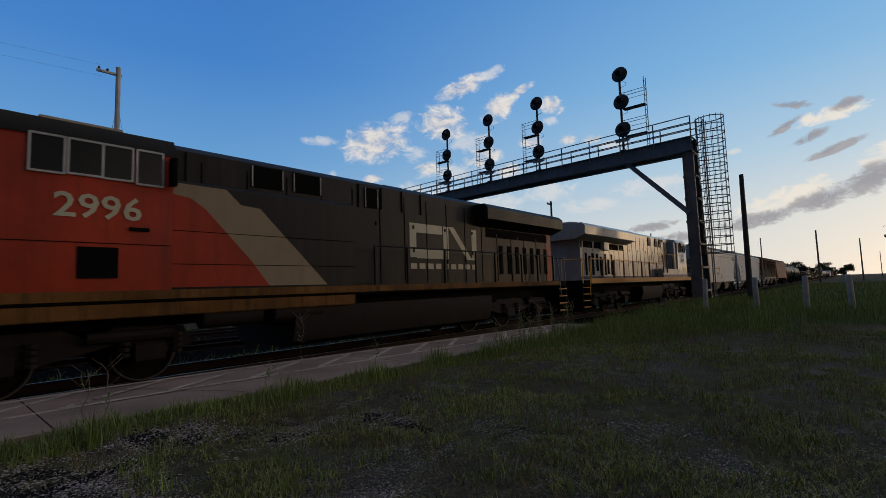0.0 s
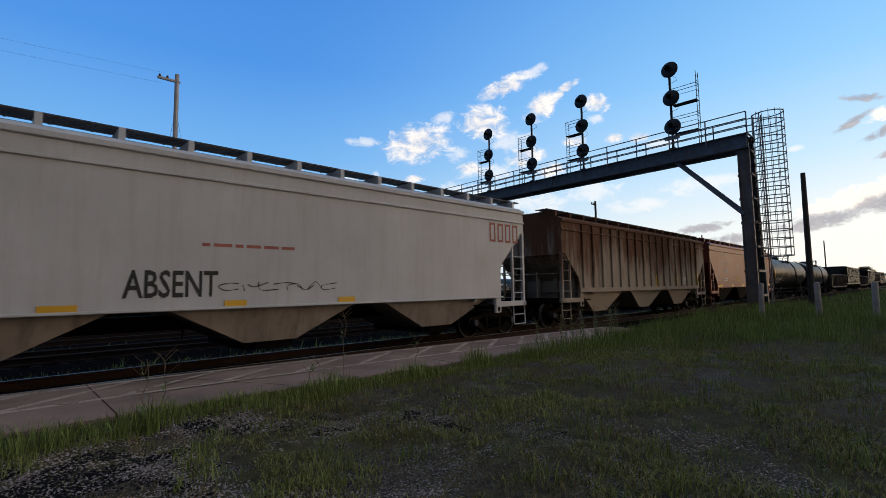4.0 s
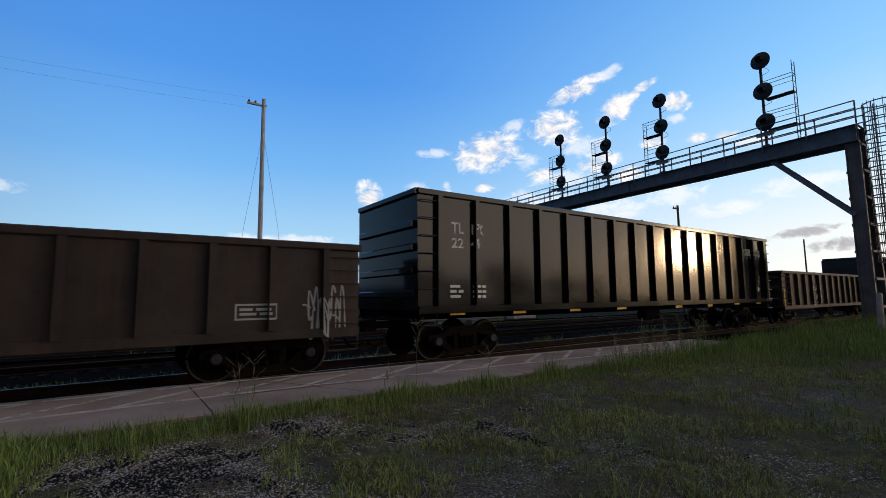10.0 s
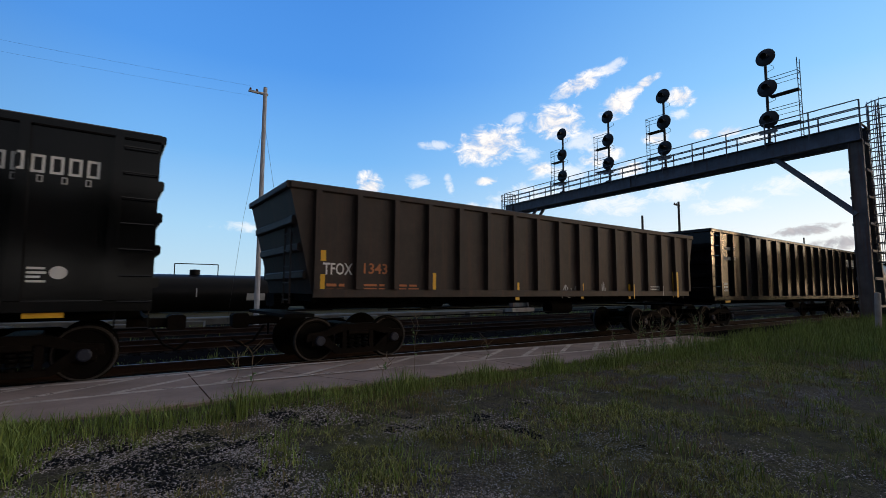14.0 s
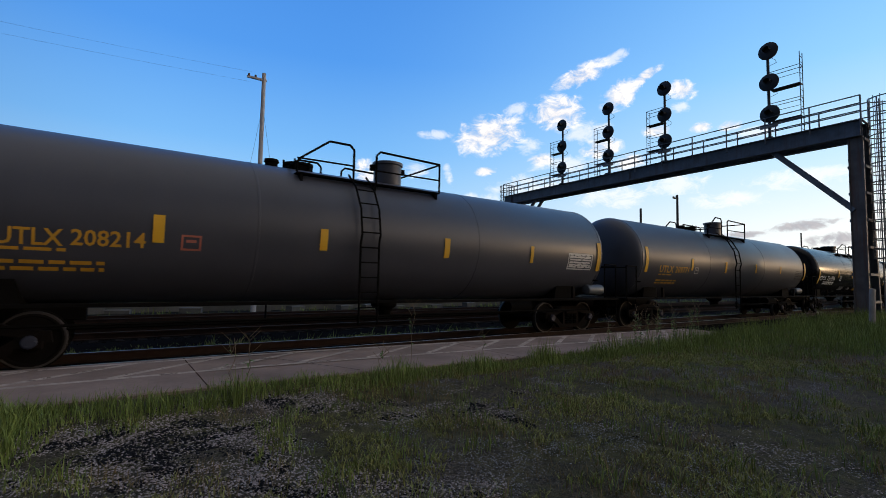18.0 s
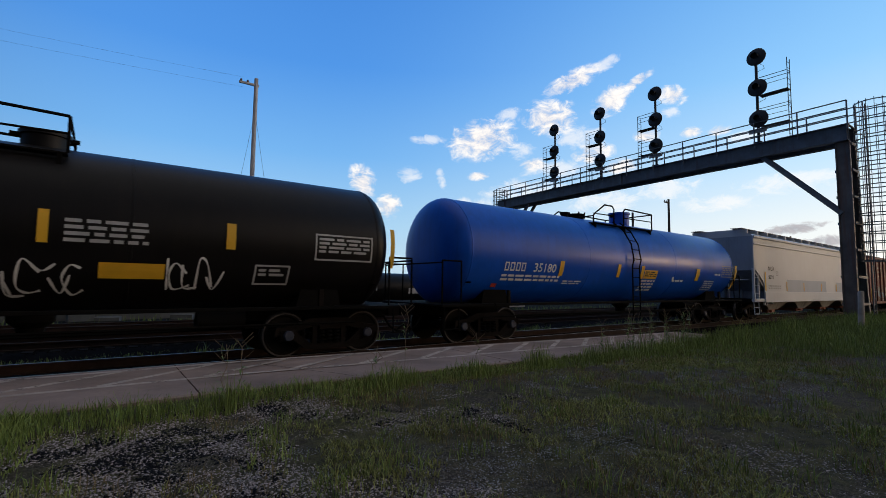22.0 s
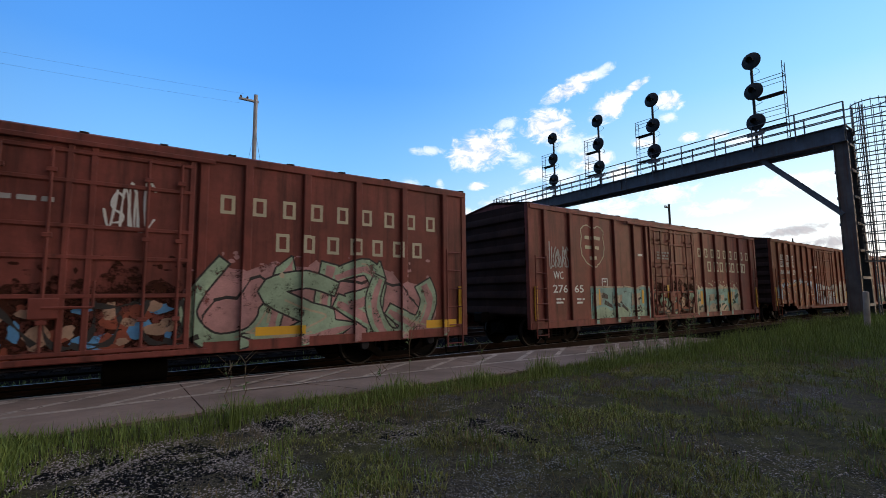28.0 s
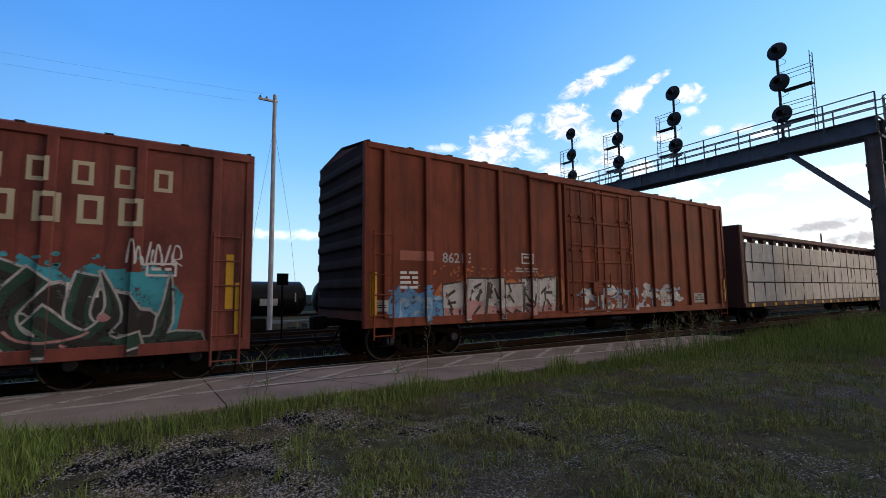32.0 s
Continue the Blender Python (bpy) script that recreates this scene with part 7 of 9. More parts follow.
VIOLET_MARK = mat("violet_lettering", (0.14, 0.10, 0.30), 0.6, 0, 0.15)
TEAL_TAG = mat("teal_spray_paint", (0.04, 0.34, 0.30), 0.6, 0, 0.42, 4.5, thin=0.40)
BLUE_TAG = mat("blue_spray_paint", (0.10, 0.30, 0.58), 0.6, 0, 0.42, 4.5, thin=0.40)
SKY_TAG = mat("pale_blue_spray_paint", (0.30, 0.45, 0.60), 0.6, 0, 0.42, 4.5, thin=0.40)
GREEN_TAG = mat("pale_green_spray_paint", (0.34, 0.47, 0.33), 0.65, 0, 0.42, 4.5, thin=0.40)
DEEP_GREEN_TAG = mat("deep_green_spray_paint", (0.02, 0.07, 0.05), 0.6, 0, 0.42, 4.5, thin=0.40)
PINK_TAG = mat("dusty_pink_spray_paint", (0.48, 0.25, 0.25), 0.65, 0, 0.42, 4.5, thin=0.40)
ORANGE_TAG = mat("orange_spray_paint", (0.50, 0.14, 0.035), 0.65, 0, 0.42, 4.5, thin=0.40)
CREAM_TAG = mat("cream_spray_paint", (0.50, 0.42, 0.30), 0.65, 0, 0.42, 4.5, thin=0.40)
TAN_TAG = mat("tan_pink_spray_paint", (0.42, 0.27, 0.19), 0.65, 0, 0.42, 4.5, thin=0.40)
SILVER_TAG = mat("silver_spray_paint", (0.50, 0.49, 0.50), 0.5, 0, 0.42, 4.5, thin=0.40)
LILAC_TAG = mat("lilac_grey_spray_paint", (0.42, 0.40, 0.46), 0.6, 0, 0.42, 4.5, thin=0.40)
BLACK_TAG = mat("black_spray_paint", (0.025, 0.022, 0.022), 0.6, 0, 0.42, 4.5, thin=0.40)
WHITE_TAG = mat("white_spray_paint", (0.60, 0.58, 0.56), 0.65, 0, 0.42, 4.5, thin=0.40)
HAZE_TAG = mat("hazy_violet_blue_spray_paint", (0.21, 0.19, 0.36), 0.65, 0, 0.42, 4.5, thin=0.40)
FLAKE = mat("flaking_pale_paint", (0.40, 0.31, 0.23), 0.8, 0, 0.35, thin=0.48)
TURQUOISE_TAG = mat("pale_turquoise_spray_paint", (0.27, 0.47, 0.43), 0.65, 0, 0.42, 4.5, thin=0.38)
DOOR_GRIME = mat("dark_rusty_grime", (0.05, 0.018, 0.012), 0.9, 0, 0.4, 5, spec=0.1, thin=0.47)
RUST_TAG = mat("deep_rust_red_spray_paint", (0.26, 0.06, 0.03), 0.65, 0, 0.42, 4.5, thin=0.36)


def skin_of(key):
    if key in ("l1", "l2"):
        return Skin(-1.492)
    return C[key][2]


def fitted(words_, x0, x1, z0, z1):
    polys = text_polys(words_, 0, 0, 1.0)
    us = [p[0] for q in polys for p in q]
    ws = [p[1] for q in polys for p in q]
    a, b, lo, hi = min(us), max(us), min(ws), max(ws)
    return [[(x0 + (u - a) / (b - a) * (x1 - x0), z0 + (w - lo) / (hi - lo) * (z1 - z0)) for u, w in q] for q in polys]


def words(key, text, x0, x1, z0, z1, m):
    laid("lettering", fitted(text, x0, x1, z0, z1), m, C[key][0], skin_of(key), 0.006)


def letters(key, n, x0, x1, z0, z1, m):
    """A row of plain letter-sized bars."""
    w = (x1 - x0) / n
    h = z1 - z0
    for k in range(n):
        d = min(w * 0.74, h * 0.72)
        a = x0 + w * (k + 0.5) - d / 2
        b = a + d
        t = min(0.24 * d, 0.2 * h)
        out = [bar(a, a + t, z0, z1), bar(b - t, b, z0, z1), bar(a + t, b - t, z1 - t, z1), bar(a + t, b - t, z0, z0 + t)]
        laid("letter_bar", out, m, C[key][0], skin_of(key), 0.006)


def lines(key, rows, x0, x1, z0, z1, m):
    gap = (z1 - z0) / rows
    laid("small_lettering", small_lines(x0, z1, x1 - x0, rows, gap * 0.55, gap, int(abs(x0) * 37) + rows), m, C[key][0], skin_of(key), 0.006)


def strip(key, x0, x1, z0, z1, m):
    laid("reflective_strip", [bar(x0, x1, z0, z1)], m, C[key][0], skin_of(key), 0.02)


def patch(key, x0, x1, z0, z1, m):
    laid("paint_patch", [bar(x0, x1, z0, z1)], m, C[key][0], skin_of(key), 0.003)


def plate(key, x0, x1, z0, z1, m):
    laid("data_plate", [bar(x0, x1, z0, z1)], m, C[key][0], skin_of(key), 0.006)
    lines(key, 3, x0 + 0.05, x1 - 0.05, z0 + 0.05, z1 - 0.05, BLACK_LETTER if m != NAVY_MARK else GREY_PAINT)


def panel(key, x0, x1, z0, z1, m):
    laid("data_panel", placard(x0, z0, x1 - x0, z1 - z0, int(abs(x0) * 11)), m, C[key][0], skin_of(key), 0.006)


def disc(key, x0, x1, z0, z1, m):
    cx, cz, rx, rz = (x0 + x1) / 2, (z0 + z1) / 2, (x1 - x0) / 2, (z1 - z0) / 2
    laid("round_mark", [[(cx + rx * math.cos(k * 0.3927), cz + rz * math.sin(k * 0.3927)) for k in range(16)]], m, C[key][0], skin_of(key), 0.006)


def diamond(key, x0, x1, z0, z1, m):
    cx, cz = (x0 + x1) / 2, (z0 + z1) / 2
    laid("hazard_diamond", [[(x0, cz), (cx, z0), (x1, cz), (cx, z1)]], m, C[key][0], skin_of(key), 0.012)
    laid("hazard_bar", [bar(x0 + 0.1, x1 - 0.1, cz - 0.06, cz + 0.06)], WHITE_PAINT, C[key][0], skin_of(key), 0.016)


def chevron(key, x0, x1, z0, z1, m):
    cx, h = (x0 + x1) / 2, z1 - z0
    for a, b, mm in ((1.0, 0.55, m), (0.52, 0.28, GREEN_TAG)):
        laid("chevron_mark", [[(x0, z0 + h * a), (cx, z0 + h * (a - 0.3)), (cx, z0 + h * (b - 0.28)), (x0, z0 + h * b)], [(x1, z0 + h * a), (cx, z0 + h * (a - 0.3)), (cx, z0 + h * (b - 0.28)), (x1, z0 + h * b)]], mm, C[key][0], skin_of(key), 0.006)


def shield(key, x0, x1, z0, z1, m):
    """An outlined heraldic shield with unreadable lines in it."""
    w, h = x1 - x0, z1 - z0
    half_line = ((0.0, 0.93), (0.10, 0.96), (0.2, 1.0), (0.33, 0.97), (0.45, 0.88), (0.42, 0.72), (0.46, 0.5), (0.42, 0.28), (0.25, 0.1), (0.0, 0.0))
    pts = [(u, v) for u, v in half_line] + [(-u, v) for u, v in reversed(half_line[1:-1])]
    pts = [(x0 + w * (0.5 + u), z0 + h * v) for u, v in pts]
    out = []
    for a, b in zip(pts, pts[1:] + pts[:1]):
        d = Vector((b[0] - a[0], b[1] - a[1]))
        n = Vector((-d.y, d.x)).normalized() * 0.018
        out.append([(a[0] + n.x, a[1] + n.y), (a[0] - n.x, a[1] - n.y), (b[0] - n.x, b[1] - n.y), (b[0] + n.x, b[1] + n.y)])
    for z in (0.68, 0.45, 0.2):
        k = 0.3 if z > 0.3 else 0.13
        out += small_lines(x0 + w * (0.5 - k), z0 + h * (z + 0.06), w * 2 * k, 1, 0.11, 0.2, int(z * 50))
    laid("shield_outline", out, m, C[key][0], skin_of(key), 0.006)


def logo_mark(key, x0, x1, z0, z1, m):
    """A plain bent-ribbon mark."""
    w, t = x1 - x0, (z1 - z0) * 0.24
    xm = x0 + w * 0.46
    out = [bar(x0 + t, xm, z1 - t, z1), bar(x0, x0 + t, z0, z1), bar(x0 + t, xm, z0, z0 + t), bar(xm, xm + t, z0, z1), bar(x1 - t, x1, z0, z1),
           [(xm + t, z1), (xm + t * 1.9, z1), (x1 - t, z0), (x1 - t * 1.9, z0)]]
    laid("ribbon_mark", out, m, C[key][0], skin_of(key), 0.006)


def scribble(key, n, x0, x1, z0, z1, m):
    """Sprayed handstyle strokes with no words."""
    rnd = random.Random(n + int(abs(x0) * 10))
    w, h = (x1 - x0) / max(1, n), z1 - z0
    t = min(0.02, 0.03 * h + 0.004)
    for k in range(n):
        form = FORMS[rnd.randrange(len(FORMS))]
        ctrl = [Vector((x0 + w * (k - 0.4 + u * 1.9 + rnd.uniform(-0.2, 0.2)), z0 + h * (v * rnd.uniform(0.5, 1.0) + rnd.uniform(-0.04, 0.08)))) for u, v in form]
        pts = bent(ctrl, 5)
        laid("spray_stroke", ribbon(pts, [t * (0.8 + 0.3 * math.sin(q)) for q in range(len(pts))]), m, C[key][0], skin_of(key), 0.008)


def tag(key, x0, x1, z0, z1, fill, rim, halo, seed, n, accent=None, second=None, style="wild"):
    graffiti(C[key][0], C[key][2], x0, x1, z0, z1, fill, rim, halo, seed, n, accent, second, style)


words("h1", "CGLX", -5.96, -5.10, 2.54, 2.80, BLACK_LETTER)
words("h1", "2321", -5.97, -5.27, 2.10, 2.31, BLACK_LETTER)
lines("h1", 2, -5.99, -5.12, 1.62, 1.83, GREY_PAINT)
panel("h1", -4.89, -4.61, 2.35, 2.57, GREY_PAINT)
lines("h1", 1, -2.08, -0.30, 2.35, 2.50, FADED_RED)
lines("h1", 3, -1.49, -0.40, 1.84, 2.11, FADED_RED)
strip("h1", -6.88, -5.97, 1.28, 1.40, YELLOW)
strip("h1", -4.26, -3.79, 1.25, 1.38, YELLOW)
strip("h1", -1.69, -1.16, 1.24, 1.38, YELLOW)
strip("h1", 0.79, 1.28, 1.25, 1.38, YELLOW)
strip("h1", 3.57, 4.10, 1.23, 1.36, YELLOW)
strip("h1", 6.09, 7.27, 1.23, 1.41, YELLOW)
panel("h1", -6.88, -6.61, 1.52, 1.65, BLACK_LETTER)
scribble("h1", 5, 0.14, 0.90, 1.48, 1.92, BLACK_LETTER)
words("h2", "CGLX", -6.10, -5.22, 2.59, 2.80, BLACK_LETTER)
words("h2", "2386", -6.12, -5.29, 2.12, 2.33, BLACK_LETTER)
lines("h2", 2, -6.18, -5.28, 1.61, 1.83, GREY_PAINT)
panel("h2", -4.99, -4.76, 2.38, 2.61, GREY_PAINT)
words("h2", "ABSENT", -2.67, -1.19, 1.43, 1.91, BLACK_LETTER)
scribble("h2", 9, -1.13, 1.20, 1.53, 1.73, BLACK_LETTER)
letters("h2", 4, 6.55, 8.03, 2.92, 3.50, FADED_RED)
strip("h2", -6.85, -5.87, 1.27, 1.37, YELLOW)
strip("h2", -3.72, -3.24, 1.24, 1.35, YELLOW)
strip("h2", -1.07, -0.66, 1.23, 1.36, YELLOW)
strip("h2", 1.35, 1.79, 1.25, 1.37, YELLOW)
panel("h2", -6.77, -6.47, 1.49, 1.67, BLACK_LETTER)
lines("h2", 1, -1.48, 0.40, 2.31, 2.42, FADED_RED)
strip("ru", 0.59, 0.74, 1.42, 1.99, YELLOW)
strip("ru", 3.13, 3.26, 1.51, 1.98, YELLOW)
strip("ru", 6.19, 6.41, 1.49, 2.16, YELLOW)
panel("ru", 4.20, 4.60, 1.58, 1.91, WHITE_PAINT)
words("ga", "GACX", -5.42, -4.69, 2.72, 2.98, WHITE_PAINT)
words("ga", "63318", -5.44, -4.58, 2.24, 2.51, WHITE_PAINT)
lines("ga", 2, -5.54, -4.63, 1.66, 1.92, WHITE_PAINT)
lines("ga", 3, -5.52, -4.98, 3.36, 3.62, GREY_PAINT)
panel("ga", -2.35, -2.02, 2.47, 2.78, WHITE_PAINT)
lines("ga", 4, -2.54, -1.64, 1.64, 2.09, YELLOW_LETTER)
lines("ga", 2, -3.40, -2.92, 1.64, 1.82, GREY_PAINT)
lines("ga", 1, -6.86, -6.21, 1.70, 1.78, GREY_PAINT)
strip("ga", -6.65, -6.46, 1.60, 1.70, RED_MARK)
strip("ga", -6.87, -6.38, 1.32, 1.44, YELLOW)
strip("ga", -6.35, -5.86, 1.34, 1.47, YELLOW)
strip("ga", -3.87, -3.38, 1.34, 1.47, YELLOW)
strip("ga", -1.31, -0.78, 1.33, 1.46, YELLOW)
strip("ga", 1.32, 1.84, 1.35, 1.48, YELLOW)
strip("ga", 3.94, 4.49, 1.34, 1.50, YELLOW)
strip("ga", 6.45, 7.58, 1.33, 1.50, YELLOW)
panel("ga", 4.90, 5.52, 1.67, 2.03, WHITE_PAINT)
lines("ga", 3, 2.07, 2.90, 1.73, 2.08, YELLOW_LETTER)
lines("ga", 2, 3.40, 3.85, 1.65, 1.80, GREY_PAINT)
words("na", "NATX", -6.55, -5.71, 1.79, 2.01, WHITE_PAINT)
words("na", "252033", -5.49, -4.28, 1.79, 2.02, WHITE_PAINT)
lines("na", 2, -6.51, -4.61, 1.50, 1.74, GREY_PAINT)
lines("na", 1, -6.39, -5.95, 1.35, 1.39, GREY_PAINT)
strip("na", -7.44, -7.29, 1.91, 2.82, YELLOW)
strip("na", -4.36, -4.23, 2.09, 2.55, YELLOW)
strip("na", -1.26, -1.15, 2.06, 2.55, YELLOW)
strip("na", 1.85, 1.98, 2.07, 2.53, YELLOW)
panel("na", -3.32, -3.04, 1.75, 2.01, GREY_PAINT)
strip("na", 7.48, 7.61, 2.09, 2.80, YELLOW)
panel("na", 6.04, 7.15, 2.11, 2.61, WHITE_PAINT)
lines("na", 6, 6.07, 7.12, 2.15, 2.58, GREY_PAINT)
panel("na", 6.02, 6.53, 1.43, 1.72, GREY_PAINT)
words("tc", "TCBX", -6.43, -5.45, 1.99, 2.22, WHITE_PAINT)
words("tc", "236127", -5.09, -3.72, 1.98, 2.21, WHITE_PAINT)
lines("tc", 2, -5.57, -3.77, 1.69, 1.92, WHITE_PAINT)
lines("tc", 3, -5.55, -3.48, 1.38, 1.62, GREY_PAINT)
strip("tc", -6.83, -6.68, 1.62, 2.50, YELLOW)
strip("tc", -3.56, -3.41, 2.03, 2.48, YELLOW)
strip("tc", -1.45, -1.27, 2.01, 2.46, YELLOW)
strip("tc", 1.95, 2.16, 2.00, 2.47, YELLOW)
strip("tc", 4.73, 4.93, 1.98, 2.46, YELLOW)
strip("tc", 6.60, 6.71, 1.58, 2.45, YELLOW)
lines("tc", 3, -2.38, -1.57, 1.74, 1.93, GREY_PAINT)
plate("tc", 5.19, 6.36, 2.08, 2.56, GREY_PAINT)
lines("tc", 5, 2.56, 3.61, 1.44, 2.00, GREY_PAINT)
words("tc", "AAR ST-454", 3.83, 4.81, 1.85, 2.01, WHITE_PAINT)
lines("tc", 2, 3.61, 5.11, 1.58, 1.82, GREY_PAINT)
lines("tc", 2, -0.66, -0.18, 2.64, 2.75, GREY_PAINT)
lines("tc", 2, -6.22, -6.06, 0.91, 1.15, WHITE_PAINT)
words("g1", "OF", -3.95, -3.60, 1.73, 1.98, WHITE_PAINT)
words("g1", "OX", -3.20, -2.73, 1.72, 1.98, WHITE_PAINT)
words("g1", "31", -3.84, -3.54, 1.21, 1.46, WHITE_PAINT)
words("g1", "927", -3.25, -2.65, 1.19, 1.45, WHITE_PAINT)
lines("g1", 2, -4.13, -3.74, 0.85, 1.13, GREY_PAINT)
lines("g1", 2, -3.23, -2.70, 0.83, 1.10, GREY_PAINT)
strip("g1", -7.99, -7.92, 0.83, 1.76, YELLOW)
strip("g1", -4.38, -4.26, 1.02, 1.47, YELLOW)
strip("g1", -1.41, -1.28, 0.97, 1.45, YELLOW)
strip("g1", 1.71, 1.84, 0.95, 1.41, YELLOW)
lines("g1", 1, -7.42, -6.48, 0.90, 0.98, GREY_PAINT)
panel("g1", 5.62, 6.37, 1.17, 1.47, GREY_PAINT)
scribble("g1", 9, 6.89, 7.73, 0.75, 1.85, GREY_PAINT)
words("g3", "OF", -4.14, -3.78, 1.72, 1.97, WHITE_PAINT)
words("g3", "OX", -3.48, -3.00, 1.71, 1.97, WHITE_PAINT)
words("g3", "31", -4.04, -3.77, 1.25, 1.50, WHITE_PAINT)
words("g3", "585", -3.43, -2.82, 1.25, 1.51, WHITE_PAINT)
lines("g3", 2, -4.31, -3.91, 0.86, 1.12, GREY_PAINT)
lines("g3", 2, -3.32, -2.89, 0.82, 1.09, GREY_PAINT)
strip("g3", -7.85, -7.73, 0.83, 1.76, YELLOW)
panel("g3", 5.40, 6.07, 1.29, 1.61, GREY_PAINT)
strip("g3", -1.77, -1.63, 1.00, 1.46, YELLOW)
strip("g3", 1.28, 1.45, 1.02, 1.50, YELLOW)
strip("g3", 4.19, 4.36, 0.98, 1.45, YELLOW)
strip("g3", 7.85, 7.89, 0.82, 1.77, YELLOW)
panel("g3", 5.28, 5.94, 1.18, 1.54, WHITE_PAINT)
lines("g3", 1, -0.51, -0.08, 0.87, 0.94, WHITE_PAINT)
lines("g3", 1, 0.56, 0.81, 0.85, 0.91, WHITE_PAINT)
lines("g3", 3, 3.54, 3.92, 0.87, 1.01, GREY_PAINT)
lines("g3", 2, 4.42, 4.79, 1.16, 1.34, WHITE_PAINT)
lines("g3", 2, 6.33, 7.03, 0.85, 1.04, WHITE_PAINT)
words("g2", "TL", -8.82, -8.44, 3.12, 3.40, WHITE_PAINT)
words("g2", "PX", -8.18, -7.79, 3.13, 3.39, WHITE_PAINT)
words("g2", "22", -8.82, -8.45, 2.76, 3.01, WHITE_PAINT)
words("g2", "41", -8.22, -7.89, 2.77, 3.02, WHITE_PAINT)
lines("g2", 3, -8.88, -8.48, 1.48, 1.85, WHITE_PAINT)
lines("g2", 3, -8.18, -7.75, 1.47, 1.85, WHITE_PAINT)
strip("g2", -8.90, -8.45, 1.12, 1.32, YELLOW)
strip("g2", -6.83, -6.36, 1.10, 1.23, YELLOW)
strip("g2", -4.54, -4.07, 1.10, 1.22, YELLOW)
strip("g2", -2.24, -1.73, 1.10, 1.22, YELLOW)
strip("g2", 1.32, 1.79, 1.08, 1.21, YELLOW)
strip("g2", 3.70, 4.09, 1.07, 1.22, YELLOW)
chevron("g2", 7.00, 7.40, 3.11, 3.60, GREEN_MARK)
letters("g2", 7, 7.43, 9.00, 3.27, 3.55, WHITE_PAINT)
letters("g2", 5, 7.51, 8.98, 3.13, 3.24, GREY_PAINT)
disc("g2", 8.44, 8.66, 1.67, 1.87, WHITE_PAINT)
lines("g2", 4, 8.18, 8.41, 1.59, 1.85, WHITE_PAINT)
strip("g2", 8.17, 8.65, 1.09, 1.34, YELLOW)
strip("g2", 6.02, 6.48, 1.11, 1.21, YELLOW)
words("g4", "TL", -8.89, -8.53, 3.16, 3.46, WHITE_PAINT)
words("g4", "X", -8.12, -7.81, 3.21, 3.47, WHITE_PAINT)
words("g4", "22", -8.88, -8.52, 2.78, 3.06, WHITE_PAINT)
words("g4", "13", -8.14, -7.78, 2.79, 3.08, WHITE_PAINT)
lines("g4", 3, -9.11, -8.60, 1.50, 1.90, WHITE_PAINT)
lines("g4", 3, -8.14, -7.79, 1.53, 1.88, GREY_PAINT)
strip("g4", -9.04, -8.54, 1.10, 1.32, YELLOW)
strip("g4", -6.84, -6.39, 1.09, 1.30, YELLOW)
strip("g4", -6.83, -6.36, 1.08, 1.20, YELLOW)
strip("g4", -4.55, -4.08, 1.08, 1.21, YELLOW)
strip("g4", -2.26, -1.75, 1.06, 1.21, YELLOW)
strip("g4", 1.31, 1.79, 1.05, 1.21, YELLOW)
strip("g4", 3.53, 4.07, 1.05, 1.21, YELLOW)
strip("g4", 6.03, 6.49, 1.04, 1.21, YELLOW)
lines("g4", 2, -7.37, -7.05, 0.93, 1.12, WHITE_PAINT)
words("g5", "TFOX", -7.09, -6.44, 1.84, 2.09, WHITE_PAINT)
words("g5", "1343", -6.18, -5.61, 1.88, 2.11, ORANGE_LETTER)
lines("g5", 2, -7.01, -6.62, 1.45, 1.66, ORANGE_LETTER)
lines("g5", 3, -6.17, -5.67, 1.41, 1.66, ORANGE_LETTER)
lines("g5", 3, -5.30, -4.75, 1.41, 1.66, ORANGE_LETTER)
strip("g5", -7.19, -7.05, 1.43, 1.85, YELLOW)
strip("g5", -7.17, -7.04, 2.12, 2.34, YELLOW)
strip("g5", -4.44, -4.31, 1.48, 1.94, YELLOW)
strip("g5", -1.72, -1.57, 1.28, 1.75, YELLOW)
strip("g5", 1.01, 1.15, 1.30, 1.76, YELLOW)
strip("g5", 3.46, 3.61, 1.29, 1.76, YELLOW)
strip("g5", 6.24, 6.41, 1.32, 2.24, YELLOW)
panel("g5", 4.77, 5.40, 1.37, 1.71, WHITE_PAINT)
scribble("g5", 6, 0.10, 0.74, 1.33, 1.75, GREY_PAINT)
scribble("g5", 7, 1.94, 2.22, 1.41, 1.84, GREY_PAINT)
letters("g6", 6, 7.46, 9.06, 3.15, 3.55, WHITE_PAINT)
letters("g6", 5, 7.71, 9.07, 3.04, 3.19, GREY_PAINT)
disc("g6", 8.47, 8.65, 1.67, 1.84, WHITE_PAINT)
lines("g6", 4, 8.19, 8.44, 1.57, 1.82, WHITE_PAINT)
strip("g6", 8.21, 8.68, 1.11, 1.33, YELLOW)
lines("g6", 1, -8.67, -7.99, 3.21, 3.43, GREY_PAINT)
lines("g6", 1, -8.75, -7.94, 2.76, 3.02, GREY_PAINT)
lines("g6", 3, -9.09, -8.44, 1.49, 1.91, WHITE_PAINT)
strip("g6", -8.85, -8.40, 1.08, 1.29, YELLOW)
words("u1", "UTLX", -6.65, -5.68, 2.01, 2.25, YELLOW_LETTER)
words("u1", "209374", -5.63, -4.65, 2.02, 2.25, YELLOW_LETTER)
lines("u1", 1, -6.53, -5.60, 1.88, 1.97, YELLOW_LETTER)
lines("u1", 2, -6.67, -5.14, 1.57, 1.78, YELLOW_LETTER)
strip("u1", -7.65, -7.48, 1.93, 2.83, YELLOW)
